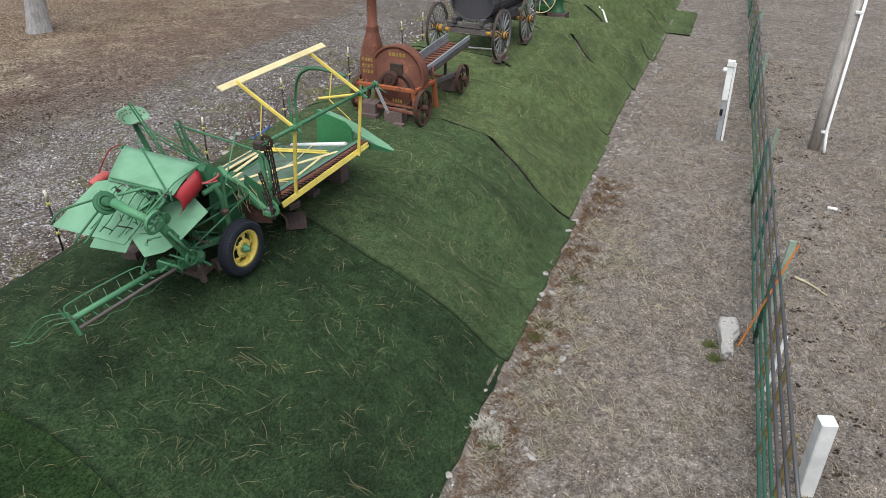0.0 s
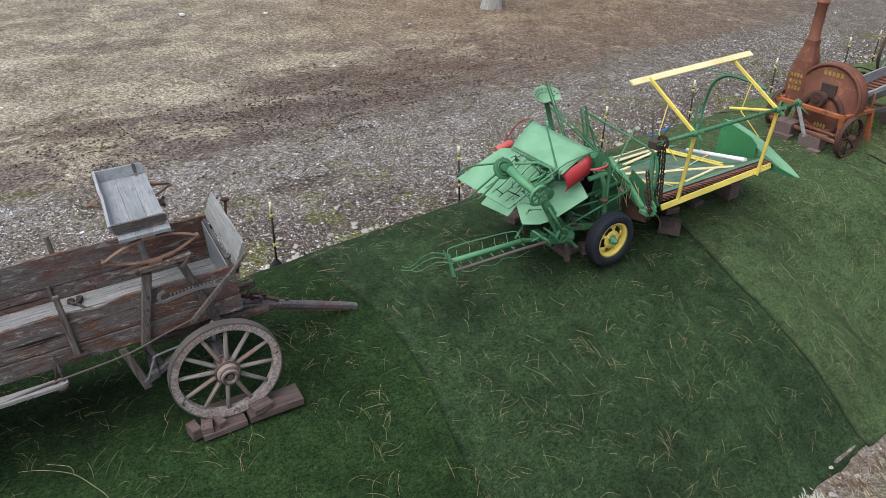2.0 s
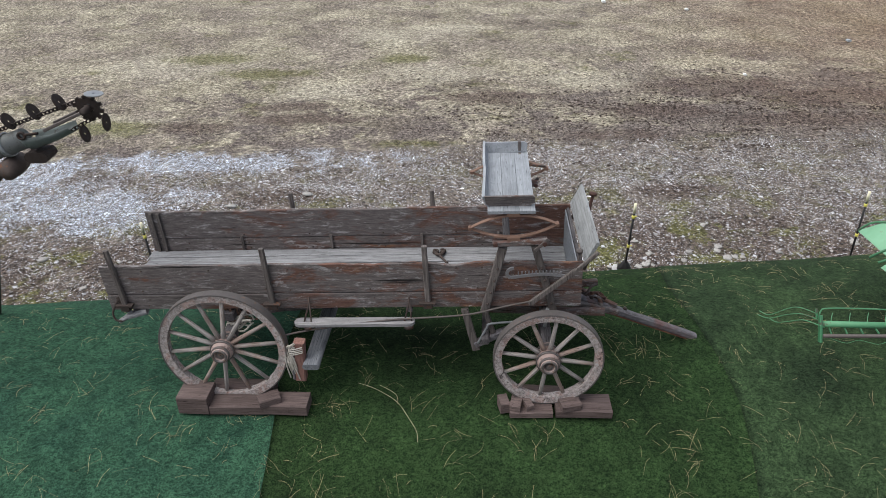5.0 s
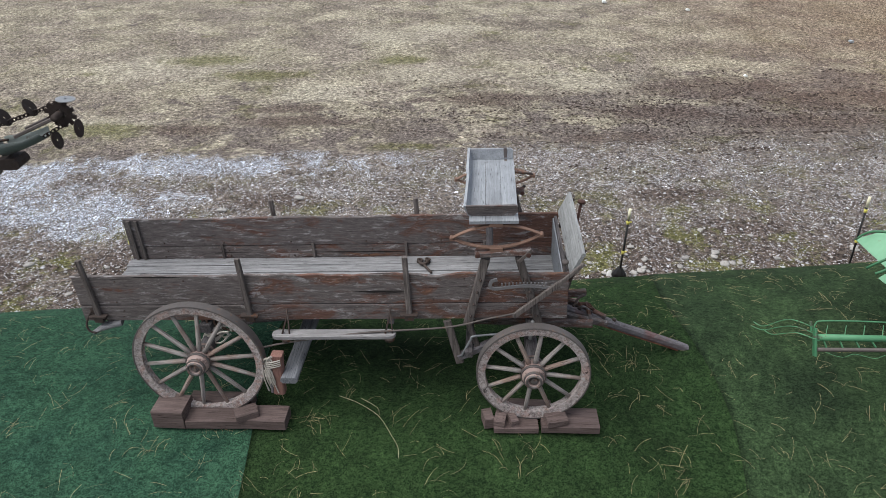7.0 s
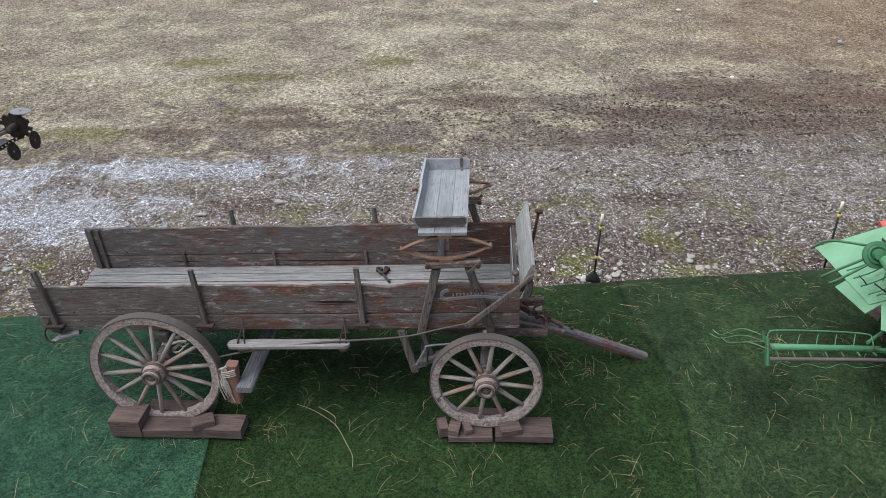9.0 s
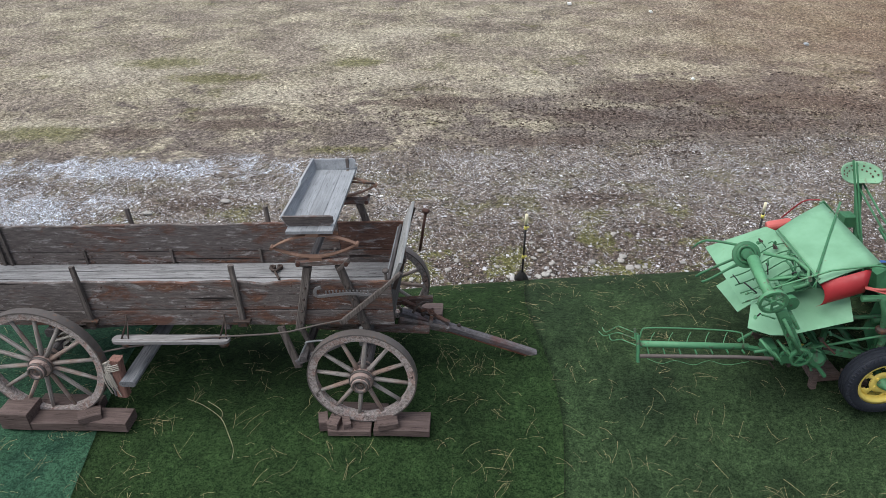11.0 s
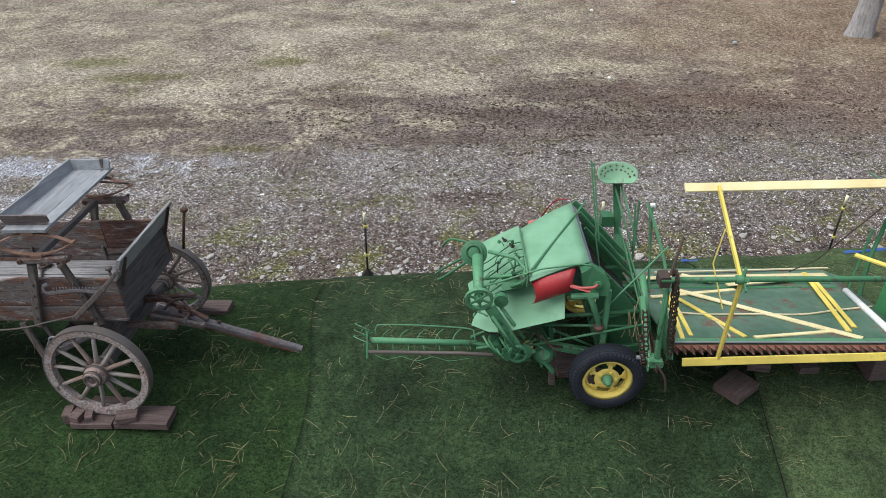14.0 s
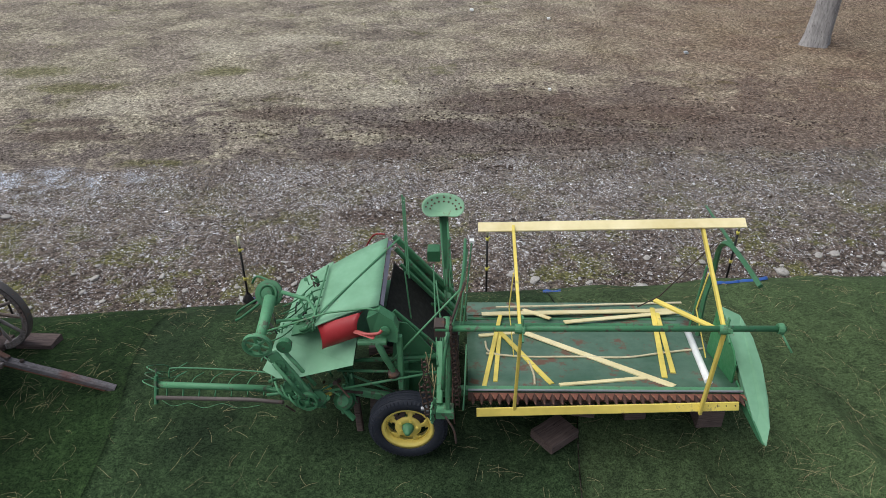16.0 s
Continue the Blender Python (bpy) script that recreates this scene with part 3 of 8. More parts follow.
def plate(bm, pts, t, normal=None):
    """A sheet of thickness t on the outline pts."""
    pts = [Vector(p) for p in pts]
    nrm = Vector(normal).normalized() if normal else (pts[1] - pts[0]).cross(pts[2] - pts[1]).normalized()
    a = [bm.verts.new(p) for p in pts]
    b = [bm.verts.new(p - nrm * t) for p in pts]
    bm.faces.new(a)
    bm.faces.new(b[::-1])
    for i in range(len(pts)):
        j = (i + 1) % len(pts)
        bm.faces.new((a[i], b[i], b[j], a[j]))
    return bm


def grid_sheet(bm, corner, e1, e2, n1, n2, t, fn):
    """A bent sheet: corner + a * e1 + b * e2 + fn(a, b), of thickness t."""
    c, e1, e2 = Vector(corner), Vector(e1), Vector(e2)
    nrm = e1.cross(e2).normalized()
    lay = []
    for k in (0, 1):
        lay.append([[bm.verts.new(c + e1 * (i / n1) + e2 * (j / n2) + nrm * (fn(i / n1, j / n2) - k * t)) for j in range(n2 + 1)] for i in range(n1 + 1)])
    for k, g in enumerate(lay):
        for i in range(n1):
            for j in range(n2):
                q = (g[i][j], g[i + 1][j], g[i + 1][j + 1], g[i][j + 1])
                bm.faces.new(q if k == 0 else q[::-1]).smooth = True
    a, b = lay
    rim = [(i, 0) for i in range(n1)] + [(n1, j) for j in range(n2)] + [(i, n2) for i in range(n1, 0, -1)] + [(0, j) for j in range(n2, 0, -1)]
    for (i, j), (k, m) in zip(rim, rim[1:] + rim[:1]):
        bm.faces.new((a[i][j], a[k][m], b[k][m], b[i][j]))
    return bm


def B():
    return bmesh.new()

# ---- the land: a flat field, and a bank that carries the row of machines ----
BANK_X = [-30, -9.7, -9.3, -8.6, -8.0, -7.6, -7.0, -6.5, -5.9, -5.4, -5.0, -4.6, -4.0, -3.2, -2.6, -2.32, 30]
BANK_Z = [0, 0, 0.12, 0.75, 1.26, 1.42, 1.50, 1.52, 1.47, 1.39, 1.29, 1.16, 0.92, 0.48, 0.12, 0, 0]
DRIFT = 0.067  # the bank and the fence swing away by this much for each metre along y


def bank(x, y):
    """Height of the bank, before its folds."""
    return float(np.interp(x + DRIFT * (y - 4), BANK_X, BANK_Z) * np.interp(y, [-40, -4, 0, 2, 5, 8, 40, 55], [0.92, 0.92, 0.98, 1.0, 1.06, 1.10, 1.10, 1.0]))


def drapes(seed=4):
    """Creases of the slack turf down the far slope: place, slant, height, width."""
    r, y, out = random.Random(seed), 8.6, []
    while y < 36:
        out.append((y, r.uniform(0.10, 0.42), r.uniform(0.14, 0.36) * min(1.0, (y - 7.5) / 4), r.uniform(0.25, 0.5)))
        y += r.uniform(0.95, 2.0)
    return out


DRAPES = drapes()


def folds(x, y):
    """Wrinkles and sags of the laid turf; deeper up the far slope."""
    u = x + DRIFT * (y - 4)
    slope = float(np.interp(u, [-9, -8, -7.4, -6.8, -5.6, -4.2, -3.0, -2.4], [0.1, 0.25, 0.2, 0.1, 0.2, 1.0, 0.8, 0.1]))
    far = float(np.interp(y, [-8, 6.5, 9, 12, 40], [0.35, 0.5, 1.8, 3.0, 3.2]))
    a = noise.noise(Vector((x * 0.25 + y * 0.15, y * 0.85 - x * 0.42, 3.1))) + 0.35 * noise.noise(Vector((x * 0.4, y * 1.9 - x * 0.8, 5.5)))
    c = 1 - 2.4 * abs(noise.noise(Vector((x * 0.22, y * 0.8 - x * 0.45, 13.0))))
    a += (0.55 * c - 0.2) * min(1.0, far * 0.45)
    a += 0.34 * noise.noise(Vector((x * 0.45, y * 2.5 - x * 1.0, 21.0))) * min(1.0, far * 0.4)
    b = noise.noise(Vector((x * 1.7, y * 2.9, 7.7)))
    for y0, slant, high, wide in DRAPES:
        d = (y - y0 - slant * (u + 5.0) + 0.16 * noise.noise(Vector((u * 0.9, y0, 2.0)))) / wide
        if -4 < d < 4:
            a += high / (0.19 * max(far, 1.0)) * math.exp(-abs(d) * (1.1 if d < 0 else 1.9))
    return slope * far * 0.19 * a + 0.012 * b + 0.02 * noise.noise(Vector((x * 0.6, y * 0.6, 1.0)))


def land(x, y):
    z = bank(x, y)
    if z > 0.002:
        return z + min(1, z * 6) * folds(x, y)
    return 0.03 * noise.noise(Vector((x * 0.35, y * 0.35, 0))) + 0.012 * noise.noise(Vector((x * 1.7, y * 1.7, 4)))


def build_ground():
    xs = sorted(set([-900, -300, -120, -70] + list(np.arange(-50, -12, 1.0)) + list(np.arange(-12, 4.01, 0.2)) + list(np.arange(5, 30, 1.5)) + [60, 150, 400, 900]))
    ys = sorted(set([-900, -300, -100, -50] + list(np.arange(-30, -9, 1.5)) + list(np.arange(-9, 40.01, 0.25)) + list(np.arange(41, 60, 1.5)) + [90, 150, 400, 900]))
    verts = []
    for x in xs:
        for y in ys:
            z = land(x, y)
            verts.append((x, y, z - (0.035 if bank(x, y) > 0.05 else 0.0)))
    ny = len(ys)
    faces = [(i * ny + j, (i + 1) * ny + j, (i + 1) * ny + j + 1, i * ny + j + 1) for i in range(len(xs) - 1) for j in range(ny - 1)]
    me = bpy.data.meshes.new("ground")
    me.from_pydata(verts, [], faces)
    me.polygons.foreach_set("use_smooth", [True] * len(faces))
    me.materials.append(GROUND)
    return tagged(new("ground", me), "dry winter grass field with a gravel lane", "ground", "", "structure")


build_ground()

SEAMS = [-11.0, -6.0, -1.62, 2.72, 7.28, 11.72, 16.3, 20.4, 24.2, 28.5, 33.0, 38.0]


def seam(k, x):
    return SEAMS[k] + 0.05 * math.sin(x * 1.9 + k * 2.0) + 0.12 * noise.noise(Vector((x * 0.5, k * 3.7, 0)))


def build_turf(k, mat, label, reach=0.0):
    """One length of artificial grass, laid over the bank from foot to foot."""
    y0, y1 = SEAMS[k], SEAMS[k + 1]
    nu, nv = 84, max(24, int((y1 - y0) / 0.085))
    top, low = [], []
    for i in range(nu + 1):
        u = -9.25 + (6.93 + 0.12 * math.sin(k * 5.0)) * i / nu
        for j in range(nv + 1):
            f = j / nv
            x0 = u - DRIFT * (y0 + (y1 - y0) * f - 4)
            g0, g1 = ((0.001 if q in (2, 3) else 0.006 if q == 4 else 0.028) for q in (k, k + 1))
            a, b = seam(k, x0) + g0, seam(k + 1, x0) - g1
            y = a + (b - a) * f
            x = x0
            if i == nu:
                x += 0.05 * noise.noise(Vector((0, y * 2.3, 5))) + 0.03 * noise.noise(Vector((0, y * 9.0, 8))) + reach
            edge = min(j, nv - j)
            q = k if j < nv - j else k + 1
            curl = 0.2 if q in (2, 3) else 0.8 if q == 4 else 4.0
            lift = 0.016 + curl * (0.012 if edge == 0 else 0.007 if edge == 1 else 0.002 if edge == 2 else 0) * (0.7 + noise.noise(Vector((x * 2, q, 0))))
            if i < 4:
                x -= (4 - i) * 0.035 * noise.noise(Vector((0, y * 1.3, 15))) + (4 - i) * 0.012 * noise.noise(Vector((0, y * 5.0, 25)))
                lift += (0.03, 0.07, 0.09, 0.05)[i] * max(0.0, 0.25 + noise.noise(Vector((x * 0.8, y * 0.9, 35))))
            z = land(x, y) + lift
            top.append((x, y, z))
            low.append((x, y, z - 0.016))
    n = len(top)
    w = nv + 1
    faces = []
    for i in range(nu):
        for j in range(nv):
            a = i * w + j
            faces.append((a, a + w, a + w + 1, a + 1))
    rim = [i * w for i in range(nu)] + [nu * w + j for j in range(nv)] + [i * w + nv for i in range(nu, 0, -1)] + [j for j in range(nv, 0, -1)]
    flat = len(faces)
    for a, b in zip(rim, rim[1:] + rim[:1]):
        faces.append((a, b, b + n, a + n))
    me = bpy.data.meshes.new("turf")
    me.from_pydata(top + low, [], faces)
    me.polygons.foreach_set("use_smooth", [i < flat for i in range(len(faces))])
    me.materials.append(mat)
    me.materials.append(TURF_BACK_AND_SHADE)
    me.polygons.foreach_set("material_index", [0 if i < flat else 1 for i in range(len(faces))])
    return tagged(new("artificial_turf", me), label, "artificial turf", "lengths of turf on the bank")


for k, mat, label in (
    (0, TURF_TEAL, "teal artificial turf length on the bank"),
    (1, TURF_TEAL, "teal-green artificial turf under the rear of the wagon"),
    (2, TURF_GREEN, "dark green artificial turf under the front of the wagon"),
    (3, TURF_DARK, "dark bluish green artificial turf under the binder head"),
    (4, TURF_MID_SHEEN, "green artificial turf strewn with straw beside the binder reel"),
    (5, TURF_OLIVE_SHEEN, "wrinkled green artificial turf under the rusty cutter"),
    (6, TURF_OLIVE_SHEEN, "wrinkled green artificial turf under the tank wagon"),
    (7, TURF_OLIVE_SHEEN, "wrinkled green artificial turf on the far bank"),
    (8, TURF_OLIVE_SHEEN, "straw-littered green artificial turf on the far bank"),
    (9, TURF_OLIVE_SHEEN, "straw-littered artificial turf with a spread hem"),
    (10, TURF_OLIVE_SHEEN, "artificial turf with painted-in sheen at the end of the bank"),
):
    build_turf(k, mat, label, 0.8 if k == 9 else 0.0)

# ---- the farm wagon (x forward, y to the far side, z up) ----
WAGON = pose(-5.60, 0, 1.5, 0, -2.2, 87.0)
wagon = empty("farm_wagon", WAGON, "weathered dark wooden farm wagon with spoked wheels and spring seat", "wagon")


def spoked_wheel(parent, centre, r, spokes, mats, name="wheel", width=0.075, felloe=0.075, hub_r=0.105, hub_l=0.30, lean=0.0, spoke_r=0.02, label=""):
    """A wooden wheel, its axle along y; felloes, iron tyre, hub and each spoke are pieces of their own."""
    rim_m, tyre_m, hub_m, spoke_m = mats
    m = pose(*centre, lean, 0, 0)
    w = width / 2
    bm = turned(B(), [(r - felloe, -w * 0.85), (r - 0.012, -w), (r - 0.012, w), (r - felloe, w * 0.85)], (0, 0, 0), (0, 1, 0), 48, True, False)
    wheel = part(name, bm, rim_m, parent, label, m)
    part("tyre", turned(B(), [(r - 0.013, -w - 0.003), (r, -w - 0.001), (r, w + 0.001), (r - 0.013, w + 0.003)], (0, 0, 0), (0, 1, 0), 48, True, False), tyre_m, wheel)
    h = hub_l / 2
    prof = [(hub_r * 0.45, -h), (hub_r * 0.72, -h), (hub_r * 0.74, -h * 0.72), (hub_r * 0.95, -h * 0.5), (hub_r, -h * 0.2), (hub_r, h * 0.3), (hub_r * 0.8, h), (hub_r * 0.45, h)]
    hub = part("hub", turned(B(), prof, (0, 0, 0), (0, 1, 0), 20), hub_m, wheel)
    bm = turned(B(), [(hub_r * 0.50, -h * 1.10), (hub_r * 0.66, -h * 1.10), (hub_r * 0.70, -h * 0.85), (hub_r * 0.45, -h * 0.85)], (0, 0, 0), (0, 1, 0), 20)
    part("axle_nut", turned(B(), [(0, -h * 1.04), (hub_r * 0.16, -h * 1.04), (hub_r * 0.18, -h * 0.98), (hub_r * 0.32, -h * 0.97), (hub_r * 0.34, -h * 0.8), (0, -h * 0.8)], (0, 0, 0), (0, 1, 0), 8, False, False), tyre_m, wheel)
    for z in (-0.82, -0.38, 0.45):
        k = {-0.82: 0.76, -0.38: 1.0, 0.45: 1.0}[z]
        turned(bm, [(hub_r * k - 0.004, h * z - 0.012), (hub_r * k + 0.007, h * z - 0.012), (hub_r * k + 0.007, h * z + 0.012), (hub_r * k - 0.004, h * z + 0.012)], (0, 0, 0), (0, 1, 0), 20)
    part("hub_iron", bm, tyre_m, wheel)
    bm = B()
    r0, r1 = hub_r * 0.9, r - felloe + 0.004
    tube(bm, [(0, 0, r0 + (r1 - r0) * f) for f in (0, 0.2, 0.6, 1)], spoke_r * 1.25, 7, spoke_r * 0.9)
    me = mesh(bm, "spoke", spoke_m)
    for i in range(spokes):
        place(new("spoke", me), wheel, pose(0, 0, 0, 0, 360 / spokes * (i + 0.3), 0))
    return wheel


def build_wagon():
    W = wagon
    # box: two boards a side, floor boards, ends
    x0, x1, wide = -3.13, 1.27, 1.08
    for side, y in (("near", 0.015), ("far", wide - 0.015)):
        top = 1.335 if y < 0.5 else 1.345
        part("side_board", beam(B(), (x0, y + (0.004 if y > 0.5 else -0.004), 0.935), (x1, y + (0.004 if y > 0.5 else -0.004), 0.935), 0.03, 0.162, (0, 0, 1), 0.005, 24, 0.002), BOARD, W)
        end = x1 if y < 0.5 else 0.60
        if y > 0.5:
            part("side_board", beam(B(), (0.606, y, (1.024 + top) / 2), (x1, y, (1.024 + top) / 2), 0.03, top - 1.024, (0, 0, 1), 0.006, 14, 0.003), BOARD_RED, W, "redder end length of the far side board")
        bm = beam(B(), (x0, y, (1.024 + top) / 2), (end, y, (1.024 + top) / 2), 0.03, top - 1.024, (0, 0, 1), 0.006, 88, 0.0035)
        for v in bm.verts:
            if v.co.z > 1.2:
                f = v.co.x * 1.3 + y * 7
                v.co.z -= 0.022 * max(0.0, noise.noise(Vector((f, 0, 4.0)))) + 0.010 * max(0.0, noise.noise(Vector((f * 5, 0, 9.0))))
                if y < 0.5:
                    v.co.z -= 0.03 * max(0.0, 1 - abs(v.co.x - 0.12) / 0.22) + 0.016 * max(0.0, 1 - abs(v.co.x + 0.62) / 0.3)
        part("side_board", bm, BOARD, W)
    nail = mesh(turned(B(), [(0, 0.0), (0.009, 0.0), (0.007, 0.006), (0, 0.008)], (0, 0, 0), (0, -1, 0), 7, False), "bolt_head", IRON)
    for xx in (-2.75, -2.1, -1.40, -0.62, 0.12, 0.35):
        for zz in (0.90, 0.965, 1.06, 1.28):
            place(new("bolt_head", nail), W, pose(xx + random.uniform(-0.03, 0.03), -0.001, zz))
            if zz < 1.2:
                place(new("bolt_head", nail), W, pose(xx + random.uniform(-0.03, 0.03), wide - 0.031, zz))
    n = 7
    for i in range(n):
        w = (wide - 0.07) / n
        y = 0.035 + w * (i + 0.5)
        part("floor_board", beam(B(), (x0 + random.uniform(-0.03, 0.03), y, 0.866), (x1 - 0.03, y, 0.866 + random.uniform(-0.002, 0.002)), w - 0.012, 0.028, (0, 0, 1), 0.004, 12, 0.002), GREYWOOD, W)
    for x in (-2.9, -1.6, -0.3, 1.0):
        part("floor_joist", beam(B(), (x, 0.0, 0.825), (x, wide, 0.825), 0.06, 0.05), BOARD_ACROSS, W)
    # front end gate and the sloping foot board
    part("front_gate", beam(B(), (x1 - 0.025, 0.035, 1.095), (x1 - 0.025, wide - 0.035, 1.095), 0.03, 0.45, (0, 0, 1), 0.005, 10, 0.003), BOARD_ACROSS, W)
    # added sheet: inner face coloured as the lit side, board behind as the shaded
    part("gate_lining", beam(B(), (x1 - 0.049, 0.04, 1.09), (x1 - 0.049, wide - 0.04, 1.09), 0.012, 0.42, (0, 0, 1), 0.003, 8, 0.001), GREYWOOD_ACROSS, W, "added inner face of the front gate, lit tone in its colour")
    part("foot_board", beam(B(), (1.335, -0.03, 1.425), (1.335, wide + 0.05, 1.425), 0.028, 0.24, (0.42, 0, 0.9), 0.005, 10, 0.003), PALEBOARD, W, "silvered sloping foot board")
    for y in (0.06, wide - 0.06):
        part("foot_bracket", beam(B(), (1.285, y, 1.2), (1.40, y, 1.52), 0.035, 0.008, (0, 1, 0)), IRON, W)
    part("rear_cleat", beam(B(), (x0 + 0.05, 0.03, 1.10), (x0 + 0.05, 0.03, 1.34), 0.05, 0.03, (0, 1, 0)), BOARD_UP, W)
    for y in (0.045, wide - 0.045):
        for x in (x0 + 0.06, x0 + 0.14):
            part("end_cleat", beam(B(), (x, y, 0.88), (x, y, 1.33), 0.035, 0.025, (0, 1, 0)), BOARD_UP, W)
    for x in (-2.15, -1.20, -0.245, 0.55):
        part("inside_cleat", beam(B(), (x, wide - 0.04, 0.88), (x, wide - 0.04, 1.05), 0.03, 0.02, (0, 1, 0)), BOARD_UP, W)
    # stakes outside, in iron sockets
    for x, lean in ((-2.965, -0.035), (-1.56, -0.015), (-0.118, -0.005)):
        for y, s in ((-0.03, -1), (wide + 0.03, 1)):
            if s > 0 and x < -2:
                continue
            part("stake", beam(B(), (x, y, 0.90), (x + lean, y - s * 0.012, 1.515), 0.052, 0.045, (0, 1, 0), 0.008, 6, 0.004, 0.85), BOARD_UP, W)
            bm = B()
            box(bm, (x - 0.08, min(y, y + s * 0.03) - 0.012, 0.925), (x + 0.08, max(y, y + s * 0.03) + 0.006, 0.945), 0.003)
            box(bm, (x - 0.04, y - 0.037, 0.875), (x + 0.04, y + 0.037, 0.925), 0.004)
            for xx in (-0.065, 0.065):
                turned(bm, [(0, 0), (0.013, 0), (0.011, 0.012), (0, 0.014)], (x + xx, y + s * 0.035, 0.935), (0, s, 0), 8, False, False)
            part("stake_iron", bm, IRON, W)
    # seat trestle: a post and a raking brace a side, with a cap
    for y, s in ((-0.03, -1), (wide + 0.03, 1)):
        part("trestle_post", beam(B(), (0.395, y, 0.82), (0.565, y, 1.50), 0.075, 0.05, (0, 1, 0), 0.008, 6, 0.003), BOARD_UP, W)
        part("trestle_brace", beam(B(), (1.02, y - 0.002 * s, 0.84), (0.84, y, 1.52), 0.07, 0.045, (0, 1, 0), 0.008, 6, 0.003), BOARD_UP, W)
        for k in range(4):
            for xx in (0.425 + 0.031 * k, 1.0 - 0.032 * k):
                part("bolt_head", turned(B(), [(0.0, 0.0), (0.014, 0.0), (0.010, 0.012), (0, 0.014)], (xx, y + s * 0.024, 0.92 + 0.125 * k), (0, s, 0), 8, False), IRON, W)
        part("trestle_cap", beam(B(), (0.475, y, 1.545), (0.94, y, 1.565), 0.07, 0.06, (0, 0, 1), 0.012, 5, 0.003), BOARD, W)
        for xx in (0.50, 0.92):
            part("cap_bolt", tube(B(), [(xx, y - s * 0.05, 1.555), (xx, y + s * 0.06, 1.555)], 0.02, 10), RUST_DARK, W)
        part("cap_strap", beam(B(), (0.84, y + s * 0.045, 1.49), (0.95, y + s * 0.045, 1.60), 0.03, 0.012, (0, 1, 0), 0.003), GREYIRON, W)
    # brake: notched quadrant, lever, long rod, shoe on the rear wheel
    bm = B()
    pts = curve([(0.66, -0.055, 1.30), (0.615, -0.055, 1.285), (0.60, -0.055, 1.24), (0.63, -0.055, 1.205), (0.75, -0.055, 1.22), (0.92, -0.055, 1.235), (1.10, -0.055, 1.215), (1.16, -0.055, 1.20)], 4)
    for a, b in zip(pts, pts[1:]):
        beam(bm, a, b, 0.012, 0.03, (0, 0, 1), 0.002)
    for i in range(13):
        x = 0.70 + 0.031 * i
        beam(bm, (x, -0.055, 1.225 + 0.01 * math.sin(i / 4)), (x, -0.055, 1.262 + 0.01 * math.sin(i / 4)), 0.012, 0.012, (0, 1, 0), 0.001)
    part("brake_quadrant", bm, DULL_STEEL, W)
    bm = beam(B(), (0.80, -0.075, 0.93), (1.20, -0.075, 1.28), 0.05, 0.03, (0, 1, 0), 0.006)
    beam(bm, (1.20, -0.075, 1.28), (1.38, -0.075, 1.46), 0.035, 0.025, (0, 1, 0), 0.006)
    part("brake_lever", bm, BOARD_UP, W)
    part("brake_link", tube(B(), curve([(0.84, -0.08, 0.97), (0.55, -0.08, 0.90), (0.2, -0.10, 0.83), (-0.5, -0.13, 0.80), (-1.2, -0.16, 0.72), (-1.55, -0.2, 0.66)], 5), 0.009, 6), GREYIRON, W)
    # step board hung by bent irons
    bm = B()
    pts = [(-1.31 + 0.05 * math.cos(a), -0.12 + 0.055 * math.sin(a), 0.79) for a in np.linspace(math.pi / 2, 3 * math.pi / 2, 7)]
    pts += [(-0.29 + 0.05 * math.cos(a), -0.12 + 0.055 * math.sin(a), 0.79) for a in np.linspace(-math.pi / 2, math.pi / 2, 7)]
    part("step_board", plate(bm, pts, 0.03), STEPWOOD, W, "grey hanging side step")
    for x in (-1.25, -0.32):
        bm = tube(B(), [(x - 0.015, -0.13, 0.79), (x + 0.03, -0.035, 0.93), (x + 0.03, -0.02, 0.985)], 0.009, 6)
        tube(bm, [(x + 0.05, -0.13, 0.79), (x + 0.035, -0.035, 0.93)], 0.007, 6)
        turned(bm, [(0, -0.045), (0.045, -0.045), (0.05, -0.01), (0.02, 0.0), (0, 0.0)], (x + 0.02, -0.13, 0.765), (0, 0, 1), 12, False)
        part("step_iron", bm, IRON, W)
    # seat on elliptic springs
    for y in (-0.03, wide + 0.03):
        bm = B()
        for sgn in (1, -1):
            for thick, reach in ((0.009, 1.0), (0.007, 0.45)):
                pts = curve([Vector((0.655, y, 1.712)) + Vector((-0.372 * k * reach, 0, 0.013 * -k * reach + sgn * (0.104 - 0.104 * (k * reach) ** 2 + (0.008 if reach < 1 else 0)))) for k in (1, 0.72, 0.4, 0, -0.4, -0.72, -1)], 4)
                for a, b in zip(pts, pts[1:]):
                    beam(bm, a, b, 0.042, thick, (0, 0, 1), 0.002)
        for x, z in ((0.283, 1.699), (1.027, 1.725)):
            tube(bm, [(x, y - 0.03, z), (x, y + 0.03, z)], 0.015, 8)
        box(bm, (0.60, y - 0.03, 1.575), (0.71, y + 0.03, 1.61), 0.003)
        box(bm, (0.60, y - 0.03, 1.81), (0.71, y + 0.03, 1.842), 0.003)
        part("seat_spring", bm, RUST_BROWN, W, "rusty elliptic leaf spring")
    for x in (0.60,):
        part("spring_bar", beam(B(), (x, -0.05, 1.545), (x, wide + 0.05, 1.545), 0.06, 0.05, (0, 0, 1), 0.008), BOARD_ACROSS, W)
    y0, y1 = 0.03, 1.19
    for i in range(3):
        xx = 0.435 + 0.134 * i
